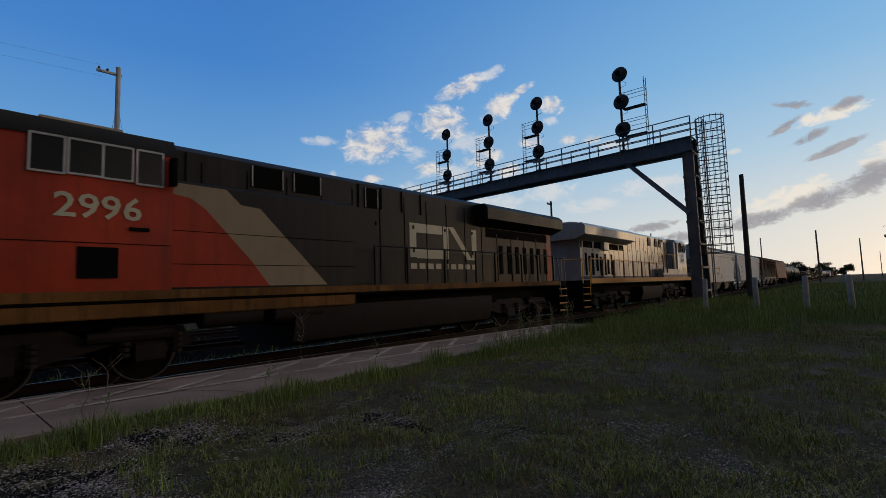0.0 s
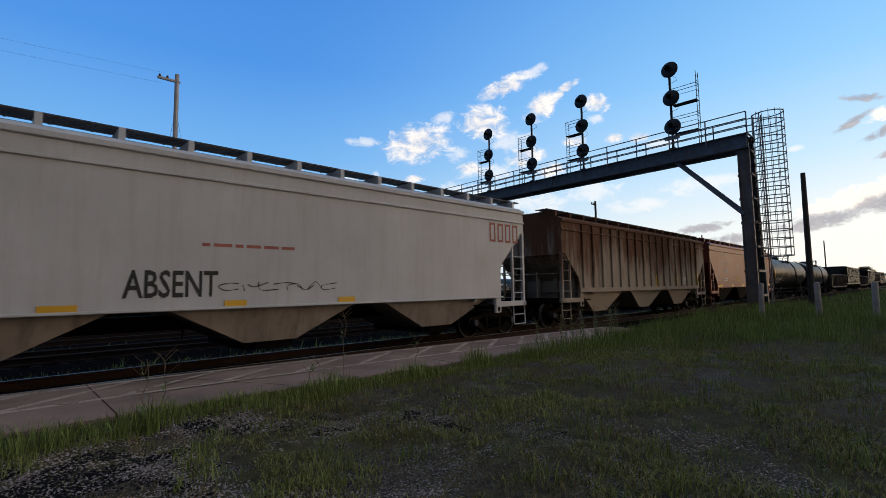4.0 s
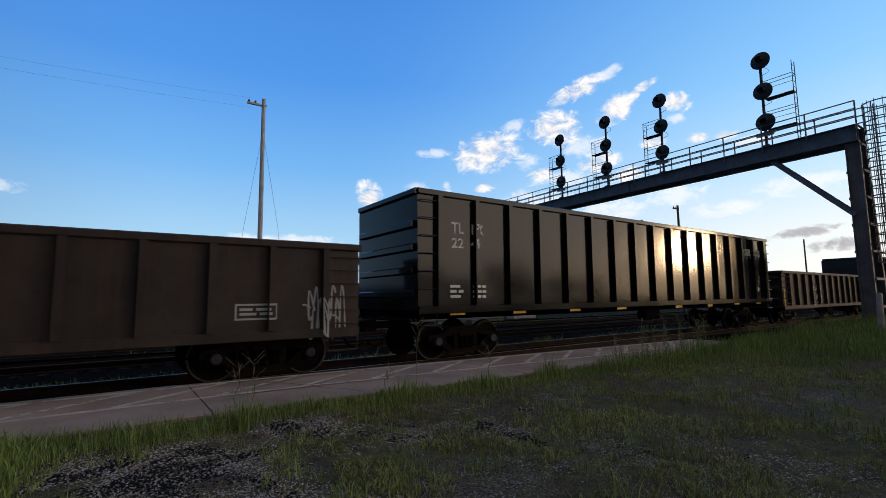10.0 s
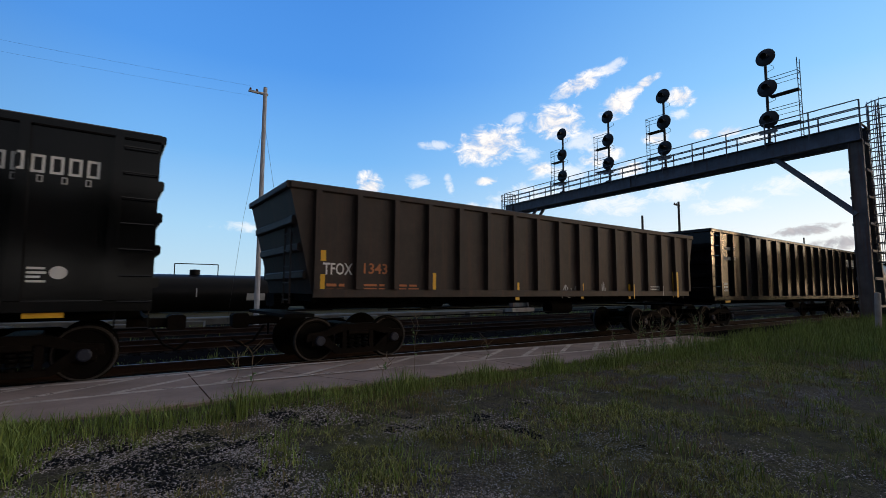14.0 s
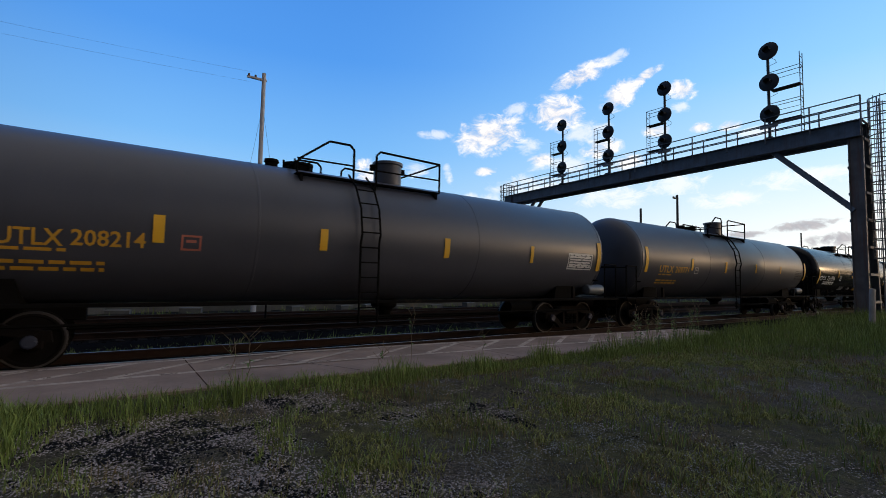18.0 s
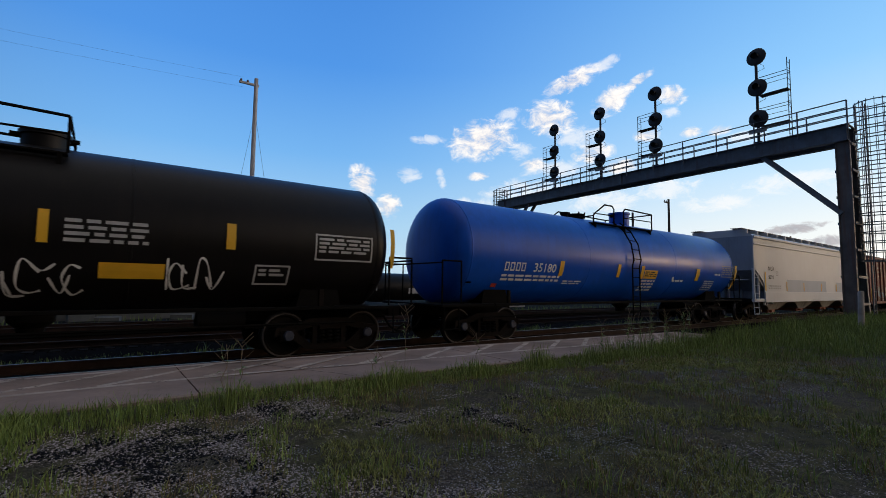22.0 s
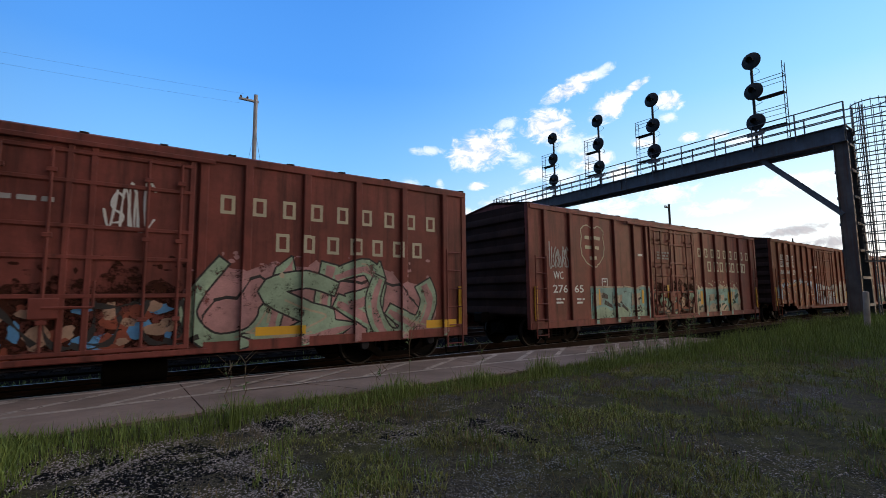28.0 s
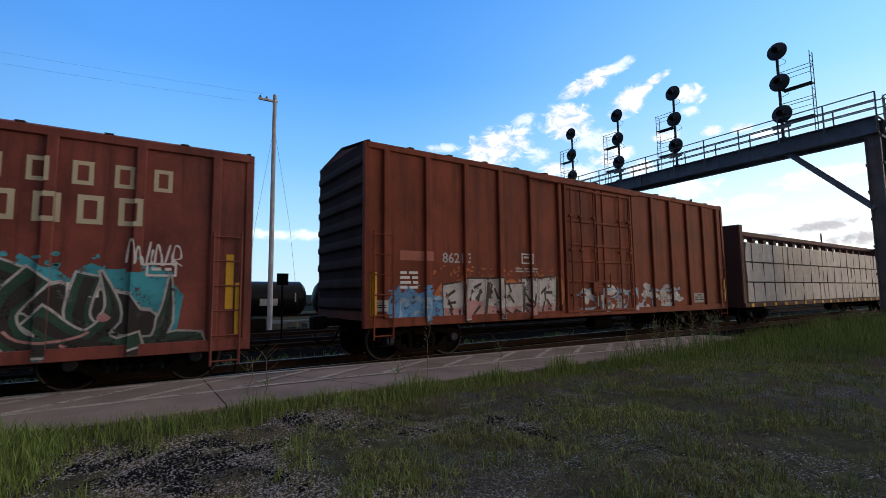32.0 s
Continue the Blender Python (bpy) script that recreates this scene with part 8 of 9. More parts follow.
strip("u1", -4.44, -4.29, 2.14, 2.60, YELLOW)
scribble("u1", 14, -3.89, -1.83, 1.41, 2.06, WHITE_PAINT)
strip("u1", -1.72, -1.60, 2.16, 2.60, YELLOW)
strip("u1", 1.54, 1.67, 2.17, 2.61, YELLOW)
strip("u1", 4.61, 4.72, 2.18, 2.60, YELLOW)
strip("u1", 7.61, 7.74, 1.95, 2.83, YELLOW)
words("u2", "UTLX", -6.41, -5.62, 1.95, 2.21, YELLOW_LETTER)
words("u2", "208214", -5.53, -4.54, 1.97, 2.23, YELLOW_LETTER)
lines("u2", 1, -6.39, -5.58, 1.83, 1.92, YELLOW_LETTER)
lines("u2", 2, -6.46, -5.08, 1.52, 1.73, YELLOW_LETTER)
strip("u2", -4.45, -4.28, 2.08, 2.55, YELLOW)
strip("u2", -1.53, -1.37, 2.10, 2.54, YELLOW)
strip("u2", 1.61, 1.77, 2.08, 2.56, YELLOW)
panel("u2", -4.02, -3.70, 1.97, 2.24, FADED_RED)
strip("u2", 4.60, 4.72, 2.07, 2.54, YELLOW)
strip("u2", 7.61, 7.79, 1.92, 2.82, YELLOW)
panel("u2", 6.23, 7.38, 1.94, 2.43, WHITE_PAINT)
lines("u2", 6, 6.30, 7.32, 1.97, 2.40, WHITE_PAINT)
words("u3", "UTLX", -6.53, -5.56, 1.98, 2.24, YELLOW_LETTER)
words("u3", "209771", -5.43, -4.44, 1.99, 2.23, YELLOW_LETTER)
lines("u3", 1, -6.52, -5.56, 1.85, 1.93, YELLOW_LETTER)
lines("u3", 2, -6.52, -5.05, 1.53, 1.72, YELLOW_LETTER)
strip("u3", -7.52, -7.35, 1.97, 2.87, YELLOW)
strip("u3", -4.30, -4.15, 2.11, 2.56, YELLOW)
strip("u3", -1.43, -1.27, 2.07, 2.55, YELLOW)
strip("u3", 1.61, 1.75, 2.14, 2.56, YELLOW)
strip("u3", 4.55, 4.66, 2.19, 2.54, YELLOW)
strip("u3", 7.89, 8.05, 1.90, 2.82, YELLOW)
panel("u3", -3.98, -3.68, 1.98, 2.24, GREY_PAINT)
panel("u3", 6.67, 7.75, 1.95, 2.37, BLACK_LETTER)
words("ct", "CTCX", -7.39, -6.35, 1.96, 2.20, WHITE_PAINT)
words("ct", "731894", -6.10, -4.75, 1.92, 2.23, WHITE_PAINT)
lines("ct", 2, -6.64, -4.73, 1.68, 1.90, WHITE_PAINT)
panel("ct", -3.80, -3.51, 1.98, 2.25, WHITE_PAINT)
strip("ct", -7.65, -7.49, 1.74, 2.62, YELLOW)
strip("ct", -4.24, -4.08, 2.16, 2.61, YELLOW)
strip("ct", -1.46, -1.32, 2.16, 2.62, YELLOW)
strip("ct", 1.74, 1.90, 2.15, 2.58, YELLOW)
strip("ct", 4.14, 4.31, 2.17, 2.57, YELLOW)
strip("ct", 6.65, 6.76, 1.80, 2.49, YELLOW)
lines("ct", 3, -2.96, -2.15, 1.39, 1.61, GREY_PAINT)
lines("ct", 2, -1.22, -0.70, 1.42, 1.55, GREY_PAINT)
lines("ct", 3, 0.15, 0.90, 2.07, 2.30, WHITE_PAINT)
strip("ct", 0.03, 0.91, 1.39, 1.90, YELLOW)
strip("ct", 2.47, 3.37, 1.65, 2.08, YELLOW)
panel("ct", 6.39, 7.44, 2.06, 2.40, WHITE_PAINT)
diamond("ct", 6.07, 7.00, 1.01, 1.52, RED_MARK)
words("ub", "UTLX", -6.09, -5.07, 2.00, 2.24, YELLOW_LETTER)
words("ub", "661141", -4.95, -4.08, 2.01, 2.24, YELLOW_LETTER)
lines("ub", 1, -6.06, -5.04, 1.84, 1.95, YELLOW_LETTER)
lines("ub", 3, -6.07, -4.54, 1.40, 1.73, ORANGE_LETTER)
strip("ub", -6.97, -6.79, 1.90, 2.79, YELLOW)
strip("ub", -4.09, -3.94, 2.10, 2.56, YELLOW)
strip("ub", -1.55, -1.41, 2.11, 2.58, YELLOW)
strip("ub", 1.33, 1.46, 2.10, 2.61, YELLOW)
strip("ub", 3.98, 4.14, 2.14, 2.62, YELLOW)
strip("ub", 7.44, 7.55, 1.90, 2.79, YELLOW)
strip("ub", 2.11, 3.04, 1.57, 1.83, YELLOW)
lines("ub", 4, 1.65, 2.77, 2.09, 2.50, GREY_PAINT)
panel("ub", 5.68, 6.99, 2.01, 2.56, GREY_PAINT)
lines("ub", 1, -3.24, -2.33, 2.36, 2.48, GREY_PAINT)
scribble("ub", 8, -3.21, -2.02, 1.36, 1.91, WHITE_PAINT)
scribble("ub", 7, -1.77, -0.83, 1.50, 1.84, CYAN_TAG)
scribble("ub", 10, 0.08, 1.86, 1.26, 1.96, WHITE_PAINT)
scribble("ub", 5, 2.96, 3.95, 1.39, 1.97, WHITE_PAINT)
panel("ub", 4.53, 5.21, 1.49, 1.88, GREY_PAINT)
letters("bl", 4, -6.47, -5.60, 1.96, 2.20, WHITE_PAINT)
words("bl", "35180", -5.28, -4.32, 1.95, 2.21, WHITE_PAINT)
lines("bl", 2, -6.49, -4.07, 1.64, 1.86, WHITE_PAINT)
strip("bl", -4.18, -3.99, 1.86, 2.31, YELLOW)
strip("bl", -1.18, -1.01, 1.88, 2.32, YELLOW)
strip("bl", 0.27, 0.46, 1.86, 2.32, YELLOW)
strip("bl", 4.33, 4.62, 1.84, 2.33, YELLOW)
strip("bl", 7.88, 8.09, 1.53, 2.59, YELLOW)
lines("bl", 2, -3.84, -2.90, 1.59, 1.73, WHITE_PAINT)
lines("bl", 1, 2.59, 3.46, 1.74, 1.86, WHITE_PAINT)
plate("bl", 0.53, 1.39, 1.87, 2.18, YELLOW)
lines("bl", 4, 0.49, 1.38, 1.38, 1.82, WHITE_PAINT)
panel("bl", 5.28, 6.12, 1.47, 1.87, WHITE_PAINT)
panel("bl", 6.62, 7.83, 2.04, 2.54, GREY_PAINT)
lines("bl", 1, 5.99, 6.56, 2.05, 2.18, WHITE_PAINT)
disc("bl", 2.54, 2.70, 1.84, 1.98, WHITE_PAINT)
strip("bl", -6.74, -6.55, 1.50, 1.60, RED_MARK)
words("nc", "NCIX", -7.91, -7.14, 2.48, 2.70, BLACK_LETTER)
words("nc", "8510", -7.92, -7.25, 2.06, 2.26, BLACK_LETTER)
lines("nc", 2, -7.97, -6.30, 1.52, 1.75, GREY_PAINT)
panel("nc", -6.91, -6.66, 2.24, 2.47, GREY_PAINT)
strip("nc", -8.43, -8.27, 1.48, 2.41, YELLOW)
strip("nc", -5.58, -5.45, 1.47, 1.95, YELLOW)
strip("nc", -2.97, -2.84, 1.46, 1.93, YELLOW)
strip("nc", 0.04, 0.19, 1.47, 1.93, YELLOW)
strip("nc", 2.95, 3.10, 1.47, 1.92, YELLOW)
strip("nc", 5.53, 5.68, 1.49, 1.94, YELLOW)
patch("nc", -5.42, 1.08, 0.94, 2.07, PATCH_GREY)
patch("nc", 3.17, 4.38, 1.40, 2.04, PATCH_GREY)
patch("nc", 5.49, 6.11, 1.44, 2.02, PATCH_GREY)
lines("nc", 6, 4.70, 5.87, 2.03, 2.56, GREY_PAINT)
lines("nc", 1, 2.56, 3.34, 1.11, 1.19, NAVY_MARK)
strip("nc", 8.07, 8.18, 1.49, 2.41, YELLOW)
lines("nc", 2, 7.28, 7.83, 1.73, 1.90, GREY_PAINT)
shield("b1", -5.62, -4.16, 2.38, 3.72, CREAM_LETTER)
words("b1", "WC", -6.90, -6.44, 2.01, 2.25, WHITE_PAINT)
words("b1", "27526", -7.00, -5.45, 1.67, 1.92, WHITE_PAINT)
strip("b1", -3.30, -2.61, 1.43, 1.84, CREAM_LETTER)
letters("b1", 9, 1.87, 6.61, 3.04, 3.40, FADED_RED)
words("b2", "459", -5.25, -4.67, 2.32, 2.53, WHITE_PAINT)
panel("b2", -4.19, -3.90, 2.54, 2.81, WHITE_PAINT)
logo_mark("b2", 4.80, 6.31, 2.77, 3.43, WHITE_PAINT)
letters("b2", 8, 4.87, 6.79, 2.46, 2.68, WHITE_PAINT)
strip("b2", -4.76, -4.59, 1.13, 1.61, YELLOW)
strip("b2", -1.90, -1.73, 1.07, 1.53, YELLOW)
strip("b2", -0.36, -0.21, 1.18, 1.63, YELLOW)
strip("b2", 1.60, 1.73, 1.10, 1.52, YELLOW)
strip("b2", 4.03, 4.18, 1.10, 1.61, YELLOW)
strip("b2", 7.36, 7.52, 1.09, 1.98, YELLOW)
lines("b2", 3, -2.58, -2.03, 1.99, 2.26, WHITE_PAINT)
lines("b2", 1, -1.41, -1.14, 2.92, 3.03, WHITE_PAINT)
lines("b2", 1, -1.42, -1.15, 2.45, 2.55, WHITE_PAINT)
lines("b2", 3, -0.15, 0.74, 2.34, 2.82, GREY_PAINT)
shield("b5", -5.52, -4.24, 2.40, 3.74, CREAM_LETTER)
words("b5", "WC", -6.85, -6.40, 2.03, 2.25, WHITE_PAINT)
words("b5", "274", -6.87, -6.18, 1.61, 1.86, WHITE_PAINT)
words("b5", "34", -5.89, -5.35, 1.61, 1.87, WHITE_PAINT)
letters("b5", 9, 1.87, 6.97, 3.07, 3.42, CREAM_LETTER)
letters("b5", 7, 2.91, 6.56, 2.41, 2.77, CREAM_LETTER)
strip("b5", -7.64, -7.23, 1.04, 1.17, YELLOW)
strip("b5", -6.95, -6.49, 0.87, 1.01, YELLOW)
strip("b5", -4.73, -4.06, 0.89, 0.98, YELLOW)
strip("b5", 2.70, 3.63, 0.82, 0.98, YELLOW)
strip("b5", 6.54, 7.43, 0.78, 0.96, YELLOW)
scribble("b5", 8, -7.62, -7.25, 2.62, 3.46, WHITE_PAINT)
scribble("b5", 6, 0.33, 0.97, 2.64, 3.57, WHITE_PAINT)
lines("b5", 1, -1.26, -0.30, 2.94, 3.08, GREY_PAINT)
shield("b6", -5.46, -4.14, 2.38, 3.73, CREAM_LETTER)
words("b6", "WC", -6.72, -6.28, 1.98, 2.22, WHITE_PAINT)
words("b6", "276", -6.76, -6.09, 1.58, 1.82, WHITE_PAINT)
words("b6", "65", -5.78, -5.34, 1.58, 1.82, WHITE_PAINT)
letters("b6", 9, 1.97, 7.08, 3.00, 3.37, CREAM_LETTER)
letters("b6", 7, 2.78, 6.67, 2.42, 2.84, CREAM_LETTER)
panel("b6", -4.39, -4.09, 1.76, 2.04, WHITE_PAINT)
strip("b6", -4.64, -4.52, 1.18, 1.69, YELLOW)
strip("b6", -2.13, -2.01, 1.19, 1.67, YELLOW)
strip("b6", -0.56, -0.43, 1.37, 1.84, YELLOW)
strip("b6", 2.13, 2.32, 1.08, 1.61, YELLOW)
strip("b6", 4.58, 4.76, 1.07, 1.58, YELLOW)
scribble("b6", 10, -6.85, -6.04, 2.31, 3.14, GREY_PAINT)
lines("b6", 3, -1.14, -0.25, 2.74, 3.06, GREY_PAINT)
lines("b6", 2, -6.63, -6.26, 1.22, 1.42, WHITE_PAINT)
lines("b6", 2, -5.68, -5.31, 1.20, 1.41, WHITE_PAINT)
strip("b6", -2.27, -1.98, 2.85, 2.93, WHITE_PAINT)
for n, a, b in ((3, -6.84, -6.17), (3, -5.95, -5.42), (2, -5.2, -4.74)):
    letters("b7", n, a, b, 3.20, 3.48, WHITE_PAINT)
    letters("b7", n, a + 0.02, b - 0.02, 2.85, 3.13, WHITE_PAINT)
words("b7", "CNA", -6.80, -6.20, 2.46, 2.70, WHITE_PAINT)
words("b7", "404", -5.96, -5.40, 2.49, 2.71, WHITE_PAINT)
words("b7", "829", -5.16, -4.59, 2.46, 2.71, WHITE_PAINT)
panel("b7", -3.24, -2.96, 2.42, 2.71, GREY_PAINT)
logo_mark("b7", 4.85, 6.43, 2.77, 3.46, WHITE_PAINT)
letters("b7", 8, 4.73, 6.72, 2.46, 2.72, WHITE_PAINT)
strip("b7", -5.14, -5.02, 1.13, 1.63, YELLOW)
strip("b7", 1.99, 2.13, 1.09, 1.57, YELLOW)
strip("b7", 4.15, 4.30, 1.08, 1.55, YELLOW)
strip("b7", 7.31, 7.69, 1.48, 1.73, YELLOW)
strip("b7", -2.36, -2.07, 2.68, 2.80, WHITE_PAINT)
strip("b7", -1.84, -1.42, 2.90, 3.01, WHITE_PAINT)
shield("b8", -5.70, -4.36, 2.52, 3.91, CREAM_LETTER)
words("b8", "WC", -7.00, -6.54, 2.15, 2.39, WHITE_PAINT)
words("b8", "275", -6.99, -6.29, 1.73, 1.99, WHITE_PAINT)
words("b8", "85", -6.00, -5.55, 1.76, 2.00, WHITE_PAINT)
letters("b8", 9, 1.61, 6.53, 3.30, 3.68, CREAM_LETTER)
letters("b8", 7, 2.34, 6.08, 2.68, 3.14, CREAM_LETTER)
scribble("b8", 9, -3.87, -2.91, 2.68, 3.27, GREY_PAINT)
scribble("b8", 9, -2.80, -1.77, 2.46, 3.28, WHITE_PAINT)
scribble("b8", 7, -0.31, 0.64, 2.89, 3.35, GREY_PAINT)
scribble("b8", 7, -7.10, -6.34, 3.25, 3.64, GREY_PAINT)
strip("b8", -5.10, -4.98, 1.23, 1.83, YELLOW)
strip("b8", -1.92, -1.76, 1.50, 2.02, YELLOW)
strip("b8", 7.28, 7.41, 1.29, 2.27, YELLOW)
plate("b8", -6.92, -6.50, 1.31, 1.52, NAVY_MARK)
strip("b8", -6.97, -6.62, 1.03, 1.13, YELLOW)
lines("b8", 3, -1.21, -0.41, 3.00, 3.33, GREY_PAINT)
scribble("b8", 8, 5.81, 6.56, 2.04, 2.45, WHITE_PAINT)
panel("b8", 5.04, 5.45, 1.52, 1.76, WHITE_PAINT)
panel("b8", 6.06, 6.51, 1.86, 2.09, WHITE_PAINT)
words("b9", "86213", -5.80, -4.97, 2.25, 2.50, GREY_PAINT)
lines("b9", 4, -6.94, -6.48, 1.59, 2.03, WHITE_PAINT)
patch("b9", -6.94, -6.04, 2.28, 2.50, FADED_RED)
panel("b9", -3.24, -2.88, 2.29, 2.57, WHITE_PAINT)
strip("b9", -7.69, -7.65, 1.04, 1.96, YELLOW)
lines("b9", 2, -3.47, -2.64, 2.03, 2.18, GREY_PAINT)
plate("b9", -7.57, -7.28, 1.15, 1.39, GREY_PAINT)
plate("b9", 5.38, 6.08, 1.08, 1.43, GREY_PAINT)
words("l2", "3944", 6.66, 7.58, 2.77, 3.07, VIOLET_MARK)
letters("l2", 2, 6.95, 7.27, 3.18, 3.33, VIOLET_MARK)
words("l1", "2996", -6.32, -5.12, 2.82, 3.23, CREAM_LETTER)
# rust and brake dust on the lower halves of the doors
for key, seed in (("b1", 31), ("b5", 32), ("b6", 33), ("b8", 34)):
    for k in range(2):
        spray_cloud(C[key][0], C[key][2], -1.5, 1.5, 0.66, 2.05 - 0.35 * k, DOOR_GRIME, random.Random(seed + 9 * k), 5, 0.0022 + 0.0007 * k)
tag("b1", -7.0, -2.1, 0.7, 1.75, FLAKE, FLAKE, None, 1, 7, SKY_TAG, CREAM_TAG, "faded")
tag("b1", 1.7, 6.9, 0.7, 1.6, FLAKE, FLAKE, None, 2, 7, CREAM_TAG, TAN_TAG, "faded")
tag("b2", -7.4, -2.1, 0.62, 2.2, TEAL_TAG, BLACK_TAG, PINK_TAG, 3, 5, SKY_TAG, CYAN_TAG)
tag("b2", -0.4, 6.5, 0.62, 2.45, TAN_TAG, BLACK_TAG, HAZE_TAG, 4, 6, CREAM_TAG, CREAM_TAG)
tag("b5", -5.3, -1.75, 0.62, 2.1, LILAC_TAG, BLACK_TAG, SKY_TAG, 5, 4, WHITE_TAG, SILVER_TAG)
tag("b5", -7.1, -5.4, 0.62, 1.2, SKY_TAG, BLUE_TAG, BLUE_TAG, 7, 3, WHITE_TAG, CREAM_TAG, "faded")
tag("b5", -1.55, 1.5, 0.7, 1.6, RUST_TAG, BLACK_TAG, None, 21, 5, BLUE_TAG, TAN_TAG, "faded")
tag("b5", 1.8, 6.4, 0.62, 2.05, GREEN_TAG, BLACK_TAG, PINK_TAG, 6, 4, CREAM_TAG, PINK_TAG)
tag("b6", -5.0, -1.75, 0.6, 1.84, TURQUOISE_TAG, BLACK_TAG, None, 8, 3, CREAM_TAG, GREEN_TAG, "band")
tag("b6", -1.5, 1.5, 0.75, 1.75, TAN_TAG, BLACK_TAG, None, 22, 3, GREEN_TAG, RUST_TAG, "faded")
tag("b6", 1.75, 5.6, 0.6, 1.8, TURQUOISE_TAG, DEEP_GREEN_TAG, CREAM_TAG, 9, 4, CREAM_TAG, CREAM_TAG, "band")
tag("b7", -6.9, -1.9, 0.66, 2.2, ORANGE_TAG, BLACK_TAG, SKY_TAG, 10, 4, CREAM_TAG, RUST_TAG)
tag("b7", -1.5, 1.5, 0.75, 1.95, SILVER_TAG, BLACK_TAG, None, 23, 5, WHITE_TAG, LILAC_TAG, "block")
tag("b7", 1.75, 7.3, 0.66, 2.1, CREAM_TAG, SILVER_TAG, TAN_TAG, 12, 6, GREEN_TAG, CREAM_TAG, "faded")
tag("b8", -5.5, -1.9, 0.62, 1.95, WHITE_TAG, BLACK_TAG, SKY_TAG, 13, 4, GREEN_TAG, GREEN_TAG, "block")
tag("b8", -1.5, 1.5, 0.7, 1.7, RUST_TAG, BLACK_TAG, None, 24, 3, FLAKE, TAN_TAG, "faded")
tag("b8", 1.85, 6.3, 0.62, 1.9, DEEP_GREEN_TAG, SILVER_TAG, CYAN_TAG, 14, 5, PINK_TAG, BLACK_TAG)
tag("b9", -5.8, -2.0, 0.85, 1.9, SILVER_TAG, BLACK_TAG, ORANGE_TAG, 15, 6, PINK_TAG, PINK_TAG, "block")
tag("b9", -1.0, 4.4, 0.9, 1.7, SILVER_TAG, SKY_TAG, None, 16, 6, WHITE_TAG, LILAC_TAG, "faded")
tag("b9", -7.0, -5.9, 0.85, 1.5, BLUE_TAG, SKY_TAG, BLUE_TAG, 17, 2, SKY_TAG, BLUE_TAG, "faded")
for k in range(4):
    x = 6.22 + 0.42 * k
    laid("mark_block", [[(x, 3.3), (x + 0.28, 3.3), (x + 0.36, 3.72), (x + 0.08, 3.72)]], BLACK_LETTER, C["h1"][0], C["h1"][2], 0.006)
# rust that has bled from a patch and run down a hopper's side
RUST_STAIN = mat("orange_rust_stain", (0.34, 0.15, 0.05), 0.85, 0, 0.3, 6, thin=0.46)
rnd = random.Random(77)
stain = [blob(-0.3, 3.1 - 0.08 * k, 0.035 + 0.17 * max(0, 1 - abs(k - 8.5) / 3.5), 0.09, rnd, 12, 0.3) for k in range(15)]
laid("rust_stain", stain, RUST_STAIN, C["h1"][0], C["h1"][2], 0.003)
c = C["l1"][0]
sk = Skin(-0.95)
laid("ribbon_mark", [bar(2.05, 3.45, 3.2, 3.48), bar(1.98, 2.26, 2.45, 3.48), bar(2.26, 3.6, 2.42, 2.7), bar(3.5, 3.76, 2.42, 3.48), [(3.76, 3.48), (4.04, 3.48), (5.0, 2.42), (4.72, 2.42)], bar(4.98, 5.26, 2.42, 3.48)], CREAM_LETTER, c, sk, 0.006)
for k in range(9):
    laid("letter_bar", [bar(2.0 + 0.37 * k, 2.26 + 0.37 * k, 2.1, 2.27)], CREAM_LETTER, c, sk, 0.006)
chevron("g4", 7.00, 7.40, 3.11, 3.60, GREEN_MARK)
letters("g4", 7, 7.43, 9.00, 3.27, 3.55, WHITE_PAINT)
letters("g4", 5, 7.51, 8.98, 3.13, 3.24, GREY_PAINT)
disc("g4", 8.44, 8.66, 1.67, 1.87, WHITE_PAINT)
lines("g4", 4, 8.18, 8.41, 1.59, 1.85, WHITE_PAINT)
strip("g4", 8.17, 8.65, 1.09, 1.34, YELLOW)

# ---- what moves ----
# speed of the train in metres a second, every two seconds
SPEED = (15.84, 15.88, 15.91, 15.90, 15.91, 15.91, 15.84, 15.69, 15.52, 15.33, 15.18, 15.10, 15.07, 14.96, 14.82, 14.63, 14.35)


def run(t):
    """How far the train has gone at t seconds."""
    d = 0.0
    for k in range(16):
        a, b = SPEED[k], SPEED[k + 1]
        u = min(max(t - 2 * k, 0.0), 2.0)
        d += a * u + (b - a) * u * u / 4
    return d


def motions():
    """The train rolls past towards -x; its wheels turn while they are near."""
    times = [0.5 * k for k in range(65)]
    for car, mid, half in TRAIN:
        walk(car, [(t, pose(mid - run(t), TRACK_Y, 0)) for t in times])
    place = {car: mid for car, mid, half in TRAIN}
    for w, car, r, dx in SPIN:
        near = [k for k in range(0, 961) if -16 < place[car] - run(k / 30) < 34]
        if not near:
            near = [0]
        x, y, z = w.location
        rows = [(k / 30, pose(x, y, z, 0, -math.degrees(run(k / 30) / r) % 360, 0)) for k in near]
        rows = ([(0.0, rows[0][1])] if near[0] > 0 else []) + rows + ([(32.0, rows[-1][1])] if near[-1] < 960 else [])
        walk(w, rows)

# ---- the far side of the yard ----
LEAF = mat("dark_tree_foliage", (0.035, 0.055, 0.02), 0.8, 0, 0.35, 3, by_island=0.5, spec=0.1)
BARK = mat("grey_brown_bark", (0.07, 0.055, 0.045), 0.9, 0, 0.3, 8)


